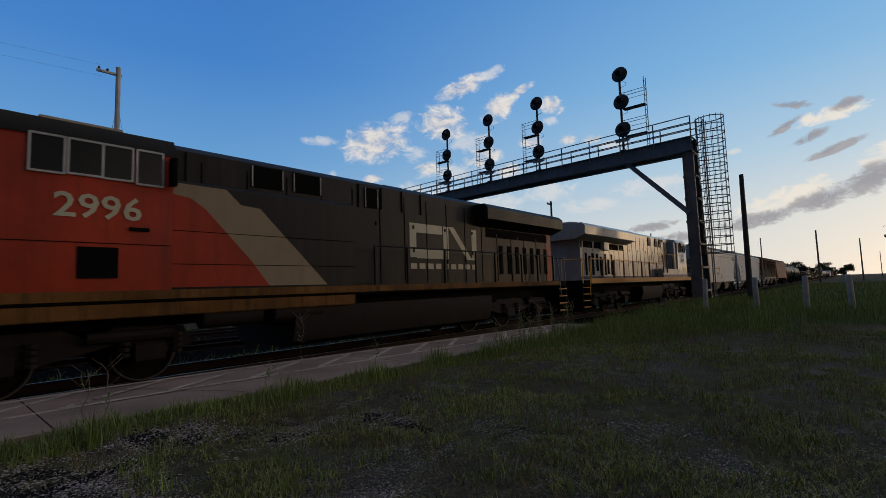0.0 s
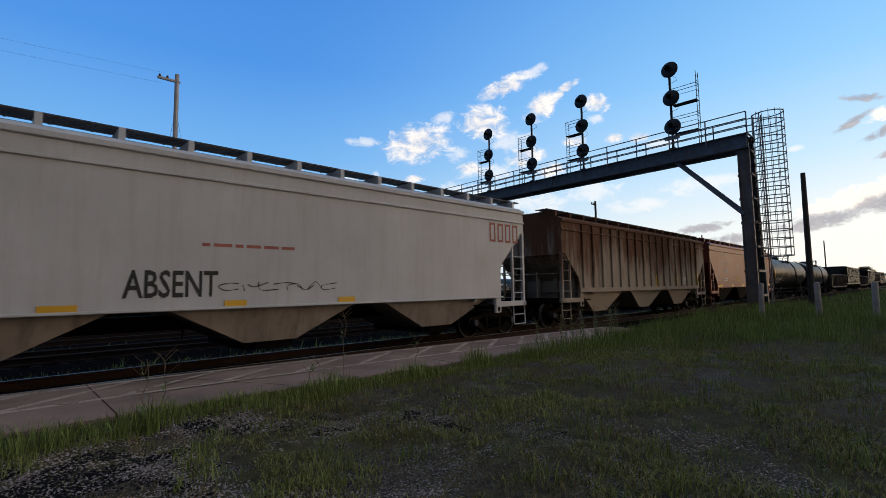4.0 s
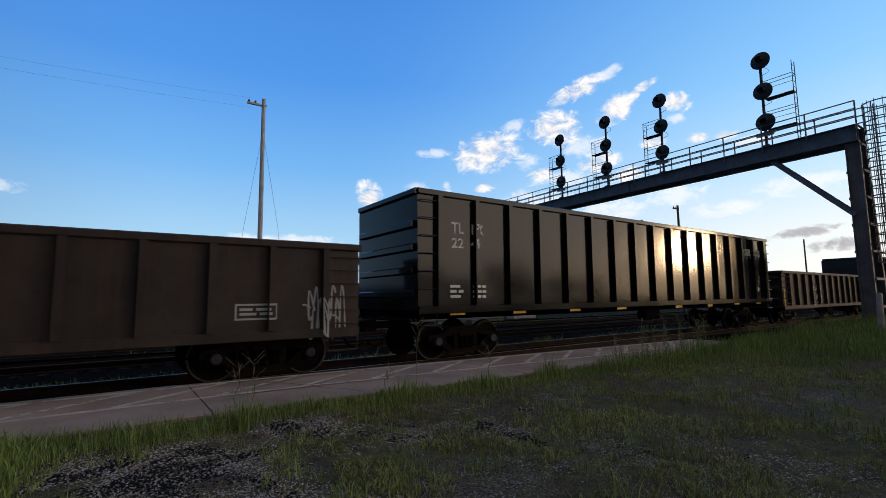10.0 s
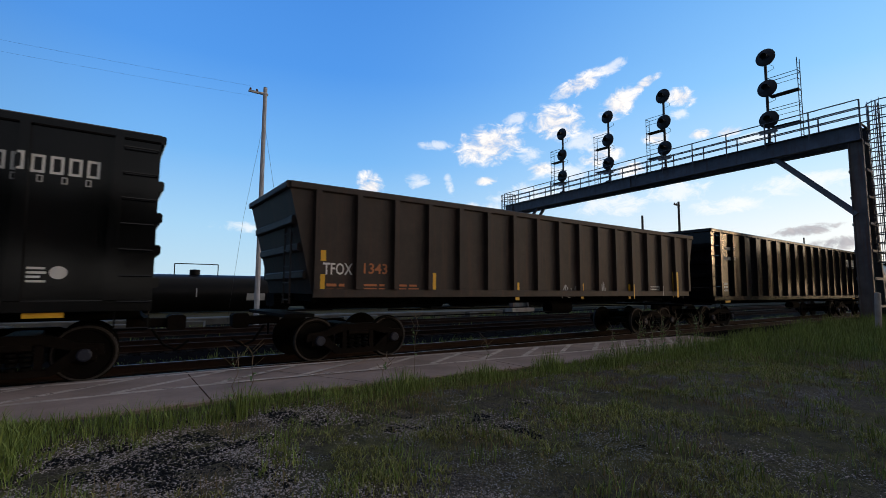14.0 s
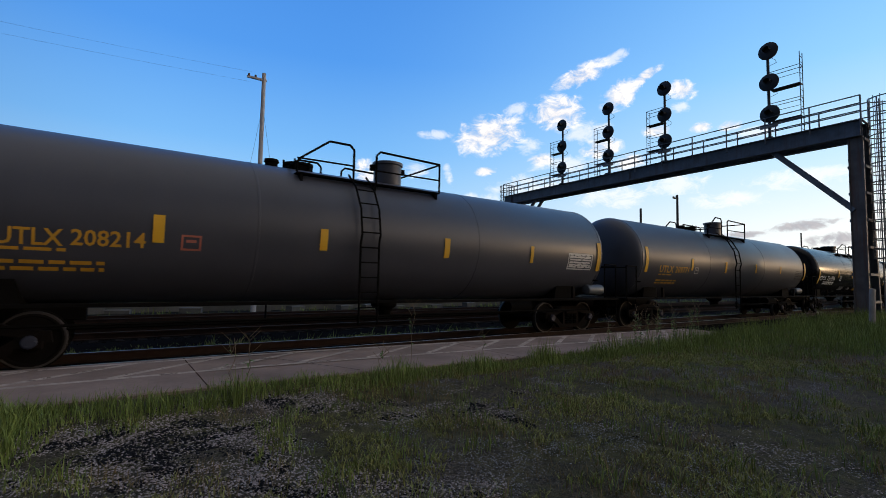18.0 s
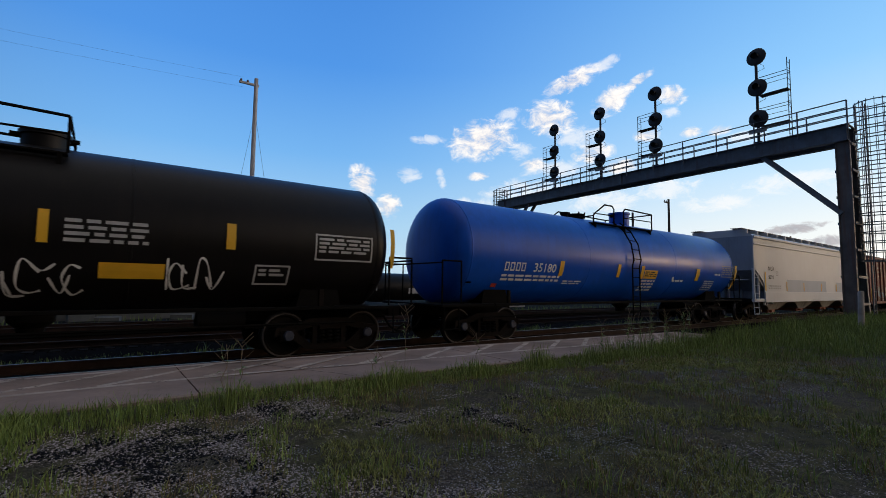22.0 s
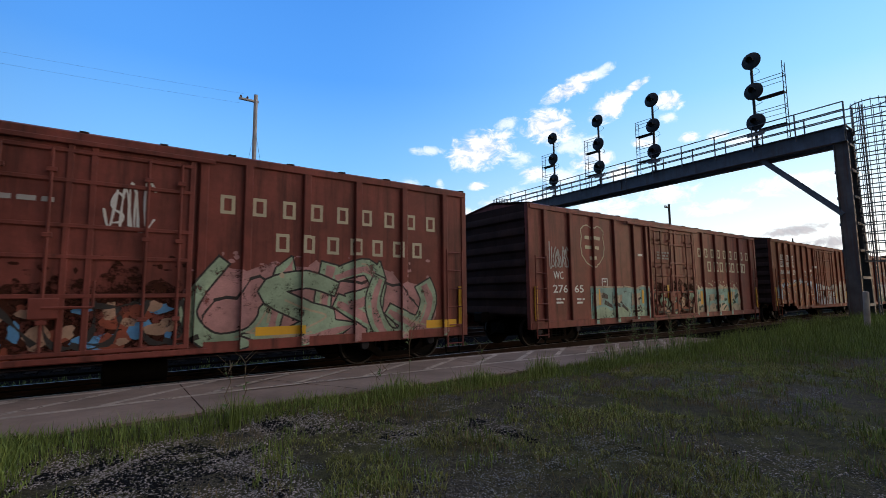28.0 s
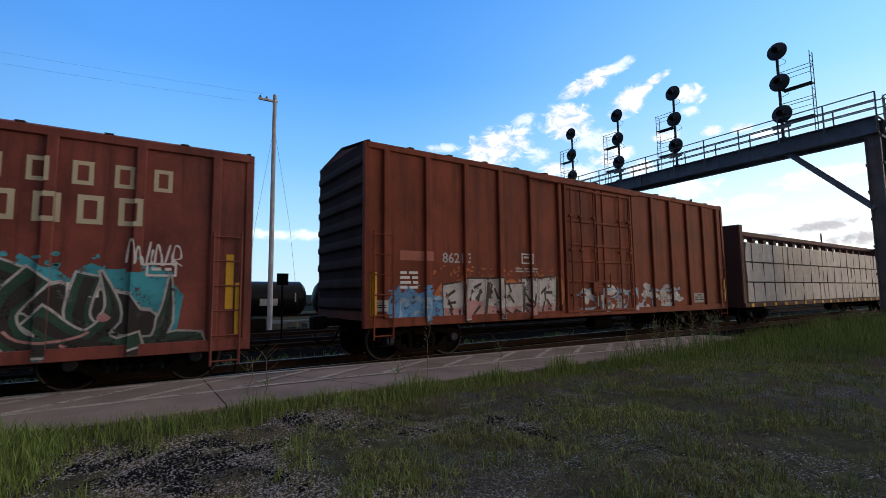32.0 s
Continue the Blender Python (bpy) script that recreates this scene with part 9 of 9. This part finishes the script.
def tree_mesh(seed, h, spread, leaves, size):
    """Trunk with limbs, and a crown of many small leaf clumps."""
    rnd = random.Random(seed)
    t = Solid()
    t.rod((0, 0, 0), (0.1, 0.05, h * 0.45), 0.03 * h, 8, 0.02 * h)
    tips = []
    for k in range(11):
        a = k * 2.4 + rnd.uniform(-0.4, 0.4)
        z0 = h * rnd.uniform(0.25, 0.5)
        r = spread * rnd.uniform(0.35, 0.95)
        tip = (r * math.cos(a), r * math.sin(a), min(h * 0.92, z0 + h * rnd.uniform(0.15, 0.5)))
        t.rod((0.05, 0.02, z0), tip, 0.011 * h, 5, 0.004 * h)
        tips.append(tip)
    tips.append((0, 0, h * 0.9))
    c = Solid()
    for k in range(leaves):
        bx, by, bz = rnd.choice(tips)
        g = (rnd.gauss(0, 1), rnd.gauss(0, 1), rnd.gauss(0, 0.75))
        q = spread * 0.2
        p = Vector((bx + g[0] * q, by + g[1] * q, max(h * 0.2, bz + g[2] * q)))
        u = Vector((rnd.uniform(-1, 1), rnd.uniform(-1, 1), rnd.uniform(-1, 1))).normalized() * size * rnd.uniform(0.6, 1.3)
        w = u.orthogonal() * rnd.uniform(0.5, 0.9)
        c.face([p - u, p + w * 0.6, p + u, p - w * 0.6])
    me = bpy.data.meshes.new("crown")
    me.from_pydata(c.v, [], c.f)
    me.materials.append(LEAF)
    return t.mesh("trunk", BARK), me


TREES = [tree_mesh(k, 8.0, 3.4, 3200, 0.28) for k in range(3)]


def tree(x, y, s, k, label="leafy deciduous tree with an uneven dark crown", z=-0.42):
    tr = thing("tree", pose(x, y, z, 0, 0, random.uniform(0, 360)), label, "tree", "trees round the yard")
    tr.scale = (s, s, s)
    part("trunk", TREES[k % 3][0], None, tr)
    part("crown", TREES[k % 3][1], None, tr)


# the trees and scrub that stand beyond the yard
for k, (az, d, s) in enumerate(((-2.3, 130, 1.12), (-4.6, 145, 0.75), (0.8, 170, 0.75), (5.5, 190, 0.8), (9, 200, 0.75), (-9, 150, 0.8), (-13, 150, 0.9))):
    tree(d * math.sin(radians(az)), d * math.cos(radians(az)), s, k)
for k in range(16):
    az = 83.6 + 0.42 * k + random.uniform(-0.1, 0.1)
    d = 420 + random.uniform(-20, 60)
    tree(d * math.sin(radians(az)), d * math.cos(radians(az)), 1.25 + 0.35 * math.sin(k * 1.3) - 0.03 * k, k)
# dark trees behind the viewer, seen only as reflections in the cars
for k in range(21):
    x = -58 + 6.2 * k
    tree(x, -31 - 5 * random.random(), (1.35 if x < 8 else 0.95 if x < 30 else 0.7) + random.uniform(-0.14, 0.14), k, "leafy tree in the row across the waste ground")
# distant wood down the line, past the end of the field
for k in range(13):
    tree(200 - 0.9 * k + random.uniform(-6, 6), -19 - 2.8 * k, 1.9 + random.uniform(-0.25, 0.3), k, "tall leafy tree in a distant wood down the line")
# branch of a nearer tree
tree(62, -5.2, 0.5, 1, "leafy tree beside the track road")


def yard_tank(x, y, label):
    c = thing("parked_tank_car", pose(x, y, -1.3), label, "tank car", "parked tank cars")
    h, R, zc = 8.25, 1.55, 2.5
    s = Solid().lathe([(-h, 0.05), (-h + 0.1, 0.8), (-h + 0.3, 1.25), (-h + 0.6, R), (h - 0.6, R), (h - 0.3, 1.25), (h - 0.1, 0.8), (h, 0.05)], 24, lambda t, r, a: (t, r * math.cos(a), zc + r * math.sin(a)))
    part("tank", s, P_BLACK, c)
    part("valve_housing", Solid().lathe([(-0.1, 0.4), (0.4, 0.4), (0.45, 0.05)], 14, lambda t, r, a: (r * math.cos(a), r * math.sin(a), zc + R + t)), P_BLACK, c)
    r = Solid()
    r.path([(-1.6, -1, zc + R - 0.1), (-1.6, -1, zc + R + 0.85), (1.6, -1, zc + R + 0.85), (1.6, -1, zc + R - 0.1)], 0.04, 5)
    part("safety_rail", r, STEEL_DARK, c)
    part("end_sill", Solid().box(-h - 0.5, -h + 2.6, -1.4, 1.4, 0.75, 1.05, 0.02), STEEL_DARK, c)
    part("end_sill", Solid().box(h - 2.6, h + 0.5, -1.4, 1.4, 0.75, 1.05, 0.02), STEEL_DARK, c)
    for tx in (-h + 1.4, h - 1.4):
        t = part("truck", FRAME, None, c)
        t.location = (tx, 0, 0)
        for dx in (-WB / 2, WB / 2):
            w = part("wheelset", WHEELSET, None, t)
            w.location = (dx, 0, R_CAR)
    sk = Skin(0, radius=R, zc=zc)
    laid("lettering", [bar(-h + 1.5 + 0.55 * k, -h + 1.92 + 0.55 * k, 3.0, 3.4) for k in range(6)], WHITE_PAINT, c, sk, 0.01, "unreadable white lettering")
    laid("small_lettering", small_lines(-h + 2.6, 2.75, 2.4, 2, 0.12, 0.22, int(x)), GREY_PAINT, c, sk, 0.01)
    laid("side_marker", [bar(-h + 1.2, -h + 1.32, 2.2, 3.0), bar(h - 1.4, h - 1.28, 2.2, 3.0), bar(-0.05, 0.05, 2.2, 2.9)], GREY_PAINT, c, sk, 0.01)
    laid("placard", [bar(h - 4.4, h - 2.9, 1.9, 2.5)], GREY_PAINT, c, sk, 0.01)
    return c


first = yard_tank(-46.3, 44.0, "black tank car parked on a distant yard track")
for k in range(1, 13):
    copy_thing(first, pose(-46.3 + 17.3 * k, 44.0, -1.3))

PALE = mat("pale_weathered_concrete", (0.13, 0.125, 0.115), 0.9, 0, 0.4, 2, spec=0.1)
ledge = new("old_platform_ledge", Solid().box(-60, 26, 28.3, 29.6, -0.5, -0.02, 0.05).mesh("old_platform_ledge", PALE))
tagged(ledge, "low pale concrete ledge of a disused platform between tracks", "ledge", kind="structure")
for k in range(14):
    x = -12 + 2.6 * k + random.uniform(-1, 1)
    b = thing("concrete_block", pose(x, 27.2 + random.uniform(-0.4, 0.5), -0.4, 0, 0, random.uniform(-30, 30)), "broken pale concrete block lying beside the ledge", "concrete block", "rubble by the ledge")
    part("block", Solid().box(-0.5, 0.5, -0.25, 0.25, 0, random.uniform(0.2, 0.45), 0.04), PALE, b)


def switch_stand(x, y):
    s = thing("switch_stand", pose(x, y, -0.4), "dark railway switch stand with a small target", "switch stand")
    part("base", Solid().box(-0.25, 0.25, -0.18, 0.18, 0.0, 0.2, 0.02), STEEL_DARK, s)
    part("mast", Solid().rod((0, 0, 0.2), (0, 0, 2.6), 0.035, 6), STEEL_DARK, s)
    part("target", Solid().box(-0.22, 0.22, -0.015, 0.015, 2.3, 2.75, 0.01), STEEL_DARK, s)


switch_stand(0.267 * 18.3, 18.3)

# ---- poles ----


def by_way(az, el, d):
    return d * math.sin(radians(az)), d * math.cos(radians(az)), EYE + d * math.tan(radians(el))


for az, el, d, arms, r in ((58.64, 8.79, 52, 0, 0.15), (62.38, 10.06, 55, 1, 0.15), (73.22, 5.41, 95, 0, 0.14), (83.4, 4.05, 140, 0, 0.16), (87.85, 4.45, 110, 0, 0.17), (90.93, 3.36, 150, 0, 0.17), (0.78, 4.99, 140, 0, 0.22), (93.2, 2.2, 210, 0, 0.16), (92.2, 2.0, 260, 0, 0.16)):
    x, y, top = by_way(az, el, d)
    utility_pole(x, y, top + 0.2, r, POLE_DARK, arms=arms, label="dark timber utility pole in the distance" if arms else "bare dark timber pole in the distance")
utility_pole(30.5, 4.2, 7.35, 0.16, POLE_DARK, lean=(0, 2.2), arms=0, label="bare dark timber pole leaning slightly in the grass", z=0.0)

WIRE = mat("grey_line_wire", (0.12, 0.13, 0.15), 0.6)
for dy, dz in ((0.0, 0.0), (0.3, -0.45)):
    a, b = Vector((5.9, 27.0 + dy, 13.0 + dz)), Vector((-60, 44 + dy, 21.0 + dz))
    pts = [a.lerp(b, k / 14) - Vector((0, 0, 1.6 * (1 - (2 * k / 14 - 1) ** 2))) for k in range(15)]
    tagged(new("overhead_wire", Solid().path(pts, 0.0035, 4).mesh("overhead_wire", WIRE)), "thin sagging line wire strung from the timber pole", "wire", "wires of the pole line")

# ---- grass, stones and weeds ----
GRASS_SHORT = mat("short_dry_turf_blades", (0.37, 0.375, 0.125), 0.85, 0, 0.35, 1.2, by_island=0.9, spec=0.1)
GRASS_TALL = mat("lush_tall_grass_blades", (0.285, 0.37, 0.09), 0.7, 0, 0.3, 1, by_island=0.95, spec=0.25)
GRASS_DRY = mat("dry_straw_grass", (0.27, 0.20, 0.10), 0.85, 0, 0.25, 3, by_island=0.4, spec=0.1)
STONE_PALE = mat("pale_gravel_chips", (0.50, 0.42, 0.39), 0.9, 0, 0.25, 20, by_island=0.8, spec=0.1)
STONE_DARK = mat("black_slag_chips", (0.012, 0.012, 0.013), 0.85, 0, 0.3, 20, by_island=0.3, spec=0.1)


def blades(name, pts, hmin, hmax, width, material, label, lean=0.45, seed=0, kind="stuff"):
    """Many single bent blades as one mesh."""
    r = np.random.RandomState(seed)
    p = np.array(pts)
    n = len(p)
    a = r.uniform(0, 2 * np.pi, n)
    h = r.uniform(hmin, hmax, n) * p[:, 3]
    w = width * r.uniform(0.6, 1.3, n)
    ux, uy = np.cos(a), np.sin(a)
    b = a + r.uniform(0.8, 2.3, n)
    bend = h * lean * r.uniform(0.2, 1.2, n)
    bx, by = np.cos(b) * bend, np.sin(b) * bend
    v = np.zeros((n, 5, 3))
    for i, (s, f, k) in enumerate(((-1, 0, 1), (1, 0, 1), (1, 0.55, 0.75), (-1, 0.55, 0.75), (0, 1, 0))):
        v[:, i, 0] = p[:, 0] + s * ux * w * k * 0.5 + bx * f * f
        v[:, i, 1] = p[:, 1] + s * uy * w * k * 0.5 + by * f * f
        v[:, i, 2] = p[:, 2] + h * f - (0.02 if f == 0 else 0)
    q = np.arange(n)[:, None] * 5
    faces = np.concatenate([np.hstack([q, q + 1, q + 2, q + 3]).tolist(), ]).tolist() + np.hstack([q + 3, q + 2, q + 4]).tolist()
    me = bpy.data.meshes.new(name)
    me.from_pydata(v.reshape(-1, 3).tolist(), [], faces)
    me.materials.append(material)
    ob = new(name, me)
    return tagged(ob, label, "grass", kind=kind)


def bare(x, y):
    """How bare of grass the ground is: stony near the viewer, in uneven patches."""
    n = noise.noise((x * 0.75 + 3, y * 0.75, 1.7)) + 0.6 * noise.noise((x * 2.1, y * 2.1, 5))
    d = math.hypot((x - 0.3) / 1.0, (y - 4.8) / 0.9)
    return n + max(0, 1.2 - d) * 1.3


def scatter(count, x0, x1, y0, y1, keep, seed):
    r = random.Random(seed)
    out = []
    for _ in range(count):
        x, y = r.uniform(x0, x1), r.uniform(y0, y1)
        f = keep(x, y, r)
        if f > 0:
            out.append((x, y, lift(x, y), f))
    return out


def in_view(x, y, margin=1.0):
    return y > 0.62 * x - 0.55 * x - 3.0 and x > -0.22 * y - margin


def turf(x, y, r):
    near = 1.0 if x < 12 else 0.6
    if not in_view(x, y) or y > 6.3 or bare(x, y) > 0.22 + r.uniform(-0.3, 0.3):
        return 0
    clump = 0.26 + 1.4 * noise.noise((x * 0.9, y * 0.9, 13)) + 0.5 * noise.noise((x * 2.4, y * 2.4, 19)) + 0.9 * noise.noise((x * 5.0, y * 5.0, 3))
    if clump < 0.18 or r.random() > clump + 0.25:
        return 0
    return near * min(1.5, 0.5 + clump) * r.uniform(0.6, 1.2)


blades("short_turf", scatter(330000, -3, 17, -1.2, 6.4, turf, 1), 0.012, 0.062, 0.0085, GRASS_SHORT, "short patchy turf growing through gravel", 1.5, 1)


def corner_grass(x, y, r):
    d = math.hypot((x + 0.9) / 0.55, (y - 5.5) / 1.1)
    return (1.25 - d) * r.uniform(0.6, 1.1) if d < 1.05 and r.random() < 1.3 - d else 0


blades("corner_grass", scatter(9000, -2.0, -0.2, 4.0, 6.3, corner_grass, 7), 0.15, 0.42, 0.010, GRASS_TALL, "clump of long bright grass beside the gravel", 0.7, 7)


def tufts(x, y, r):
    n = noise.noise((x * 2.6, y * 2.6, 31))
    return 0.6 + n if n > 0.14 and in_view(x, y) and bare(x, y) < 0.6 and y < 6.1 else 0


blades("grass_tufts", scatter(44000, -1, 15, -0.8, 6.2, tufts, 8), 0.05, 0.19, 0.008, GRASS_TALL, "small bright tufts of grass in the turf", 0.7, 8)


def edge_strip(x, y, r):
    c = 5.85 + 0.16 * noise.noise((x * 0.8, 0, 9))
    if abs(y - c) > 0.42 * (0.7 + 0.6 * noise.noise((x * 0.6, 4, 2))) or not in_view(x, y, 2):
        return 0
    tall = 0.3 + 1.0 * max(0, noise.noise((x * 1.3, 7, 0)) + 0.25) + 0.35 * noise.noise((x * 4.0, y * 4, 3))
    return tall * (1 - 0.5 * abs(y - c) / 0.45)


blades("platform_edge_grass", scatter(34000, -4, 15, 5.1, 6.4, edge_strip, 2), 0.09, 0.42, 0.008, GRASS_TALL, "strip of long grass along the platform edge", 0.5, 2)


def meadow(x, y, r):
    edge = 8.6 + 1.4 * max(-0.5, 5.8 - y) + 1.1 * noise.noise((x * 0.5, y * 0.5, 2))
    if x < edge or y > 6.5:
        return 0
    g = min(1.0, (x - edge) / 3.0)
    clump = noise.noise((x * 0.8, y * 0.8, 8)) + 0.6 * noise.noise((x * 2.3, y * 2.3, 12))
    if r.random() > 0.75 + clump:
        return 0
    return (0.3 + 0.55 * g) * (0.8 + 0.75 * clump)


blades("tall_grass", scatter(90000, 8.5, 32, -3.5, 6.55, meadow, 3), 0.10, 0.62, 0.011, GRASS_TALL, "tall lush grass round the bollards and gantry foot", 0.4, 3)
blades("far_grass", scatter(26000, 30, 95, -22, 6.2, lambda x, y, r: r.uniform(0.6, 1.1), 4), 0.15, 0.4, 0.05, GRASS_TALL, "rough grass field beside the tracks", 0.4, 4)
blades("dry_grass", scatter(46000, -2, 16, 0.0, 6.4, lambda x, y, r: r.uniform(0.5, 1.2) if in_view(x, y) and bare(x, y) < 0.5 and noise.noise((x * 0.8, y * 0.8, 21)) + 0.4 * noise.noise((x * 3, y * 3, 7)) > 0.12 + r.uniform(-0.1, 0.1) else 0, 5), 0.03, 0.13, 0.006, GRASS_DRY, "thin dry straw among the turf", 0.9, 5)
blades("verge_weeds", scatter(22000, -12, 40, 12.2, 14.3, lambda x, y, r: 0.5 + 0.8 * max(0, noise.noise((x * 0.5, y, 2)) + 0.2), 16), 0.06, 0.25, 0.018, GRASS_TALL, "low grass between the first two tracks", 0.6, 16)
blades("track_weeds", scatter(16000, -12, 60, 12.6, 28, lambda x, y, r: 1.0 if (12.8 < y < 14.1 or 18.0 < y < 19.0 or y > 23) and noise.noise((x * 0.4, y * 0.4, 2)) > 0.05 else 0, 6), 0.1, 0.4, 0.03, GRASS_TALL, "low weeds growing between the tracks", 0.6, 6)


def chips(name, count, x0, x1, y0, y1, keep, smin, smax, material, label, seed):
    r = random.Random(seed)
    v, f = [], []
    for _ in range(count):
        x, y = r.uniform(x0, x1), r.uniform(y0, y1)
        if not keep(x, y, r):
            continue
        s = r.uniform(smin, smax)
        z = lift(x, y) if y < 6.5 else -0.2
        n = len(v)
        a = r.uniform(0, 3.1)
        for k in range(4):
            q = a + k * 1.5708 + r.uniform(-0.35, 0.35)
            v.append((x + s * math.cos(q) * r.uniform(0.6, 1.1), y + s * math.sin(q) * r.uniform(0.6, 1.1), z + s * r.uniform(-0.1, 0.25)))
        v.append((x + r.uniform(-0.3, 0.3) * s, y + r.uniform(-0.3, 0.3) * s, z + s * r.uniform(0.4, 0.8)))
        f += [(n, n + 1, n + 4), (n + 1, n + 2, n + 4), (n + 2, n + 3, n + 4), (n + 3, n, n + 4)]
    me = bpy.data.meshes.new(name)
    me.from_pydata(v, [], f)
    me.materials.append(material)
    tagged(new(name, me), label, "gravel", kind="stuff")


chips("pale_gravel", 190000, -1.6, 9, -0.8, 5.9, lambda x, y, r: in_view(x, y) and bare(x, y) > -0.05 + 0.12 * max(0, x - 2) + r.uniform(-0.3, 0.3) and r.random() < 1.1 - x / 5.5, 0.004, 0.015, STONE_PALE, "pale loose gravel chips on the bare ground", 11)
STONE_FINE = mat("fine_grey_gravel", (0.36, 0.35, 0.355), 0.9, 0, 0.25, 20, by_island=0.8, spec=0.1)
chips("fine_gravel", 150000, 0.8, 12, -1.0, 5.8, lambda x, y, r: in_view(x, y) and noise.noise((x * 0.9, y * 0.9, 41)) + 0.7 * noise.noise((x * 3.1, y * 3.1, 17)) > 0.12 + r.uniform(-0.3, 0.4), 0.004, 0.010, STONE_FINE, "fine grey gravel showing through the turf", 14)
chips("black_slag", 60000, -1.2, 5.0, 2.0, 5.9, lambda x, y, r: in_view(x, y) and bare(x, y) + 1.5 * noise.noise((x * 3.4, y * 3.4, 0)) > 0.75 + 0.1 * max(0, x - 2) + r.uniform(-0.3, 0.4), 0.006, 0.024, STONE_DARK, "black slag chips scattered over the gravel", 12)
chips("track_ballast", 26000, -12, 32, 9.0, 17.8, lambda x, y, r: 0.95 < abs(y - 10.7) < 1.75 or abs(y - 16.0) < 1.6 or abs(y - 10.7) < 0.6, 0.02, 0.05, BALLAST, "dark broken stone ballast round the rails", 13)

WEED_STEM = mat("reddish_weed_stem", (0.20, 0.14, 0.08), 0.8, 0, 0.3, 6)
WEED_LEAF = mat("weed_leaf", (0.13, 0.20, 0.06), 0.75, 0, 0.3, 6, by_object=0.3)


def weed(x, y, h, seed, leaves=9):
    r = random.Random(seed)
    w = thing("weed", pose(x, y, lift(x, y) - 0.02), "tall thin weed with a reddish stalk beside the platform", "weed", "weeds by the platform")
    stems = Solid()
    pts = [(0, 0, 0)]
    for k in range(1, 6):
        pts.append((r.uniform(-0.02, 0.02) * k, r.uniform(-0.02, 0.02) * k, h * k / 5))
    stems.path(pts, 0.004, 5)
    for k in range(5):
        z = h * r.uniform(0.5, 0.95)
        a = r.uniform(0, 6.28)
        stems.rod((0, 0, z), (0.14 * math.cos(a), 0.14 * math.sin(a), z + 0.13), 0.003, 4)
    part("stalk", stems, WEED_STEM, w)
    for k in range(leaves):
        a, z = r.uniform(0, 6.28), h * r.uniform(0.05, 0.8)
        c, s = math.cos(a), math.sin(a)
        L = 0.13 * (1.2 - z / h)
        lf = Solid()
        lf.face([(0, 0, z), (c * L * 0.5 - s * 0.015, s * L * 0.5 + c * 0.015, z + 0.05), (c * L, s * L, z + 0.02), (c * L * 0.5 + s * 0.015, s * L * 0.5 - c * 0.015, z + 0.05)])
        part("leaf", lf.mesh("leaf", WEED_LEAF, smooth=False), None, w)


for k, (x, y, h) in enumerate(((3.95, 6.35, 1.1), (1.45, 6.1, 0.72), (1.25, 6.05, 0.66), (5.4, 6.3, 0.62), (8.9, 6.2, 0.8), (9.8, 6.1, 1.0), (10.4, 5.9, 1.1), (11.2, 6.0, 1.05), (10.9, 5.4, 1.15), (3.2, 5.9, 0.5), (9.4, 5.9, 0.7), (10.1, 6.2, 0.85), (10.6, 6.3, 0.95), (11.0, 6.3, 0.9), (11.6, 6.2, 1.0), (12.2, 6.1, 0.95), (10.0, 5.7, 0.75), (12.8, 6.2, 1.0))):
    weed(x, y, h, k, 26 if x > 8 else 9)


def grass_tuft(x, y, h, n, seed):
    r = np.random.RandomState(seed)
    pts = [(x + r.uniform(-0.06, 0.06), y + r.uniform(-0.06, 0.06), lift(x, y), 1.0) for _ in range(n)]
    ob = blades("grass_tuft", pts, h * 0.5, h, 0.013, GRASS_TALL, "upright tuft of long bright grass blades", 0.7, seed, "")


grass_tuft(1.23, 5.55, 0.5, 34, 31)
grass_tuft(0.95, 5.6, 0.2, 26, 32)

motions()
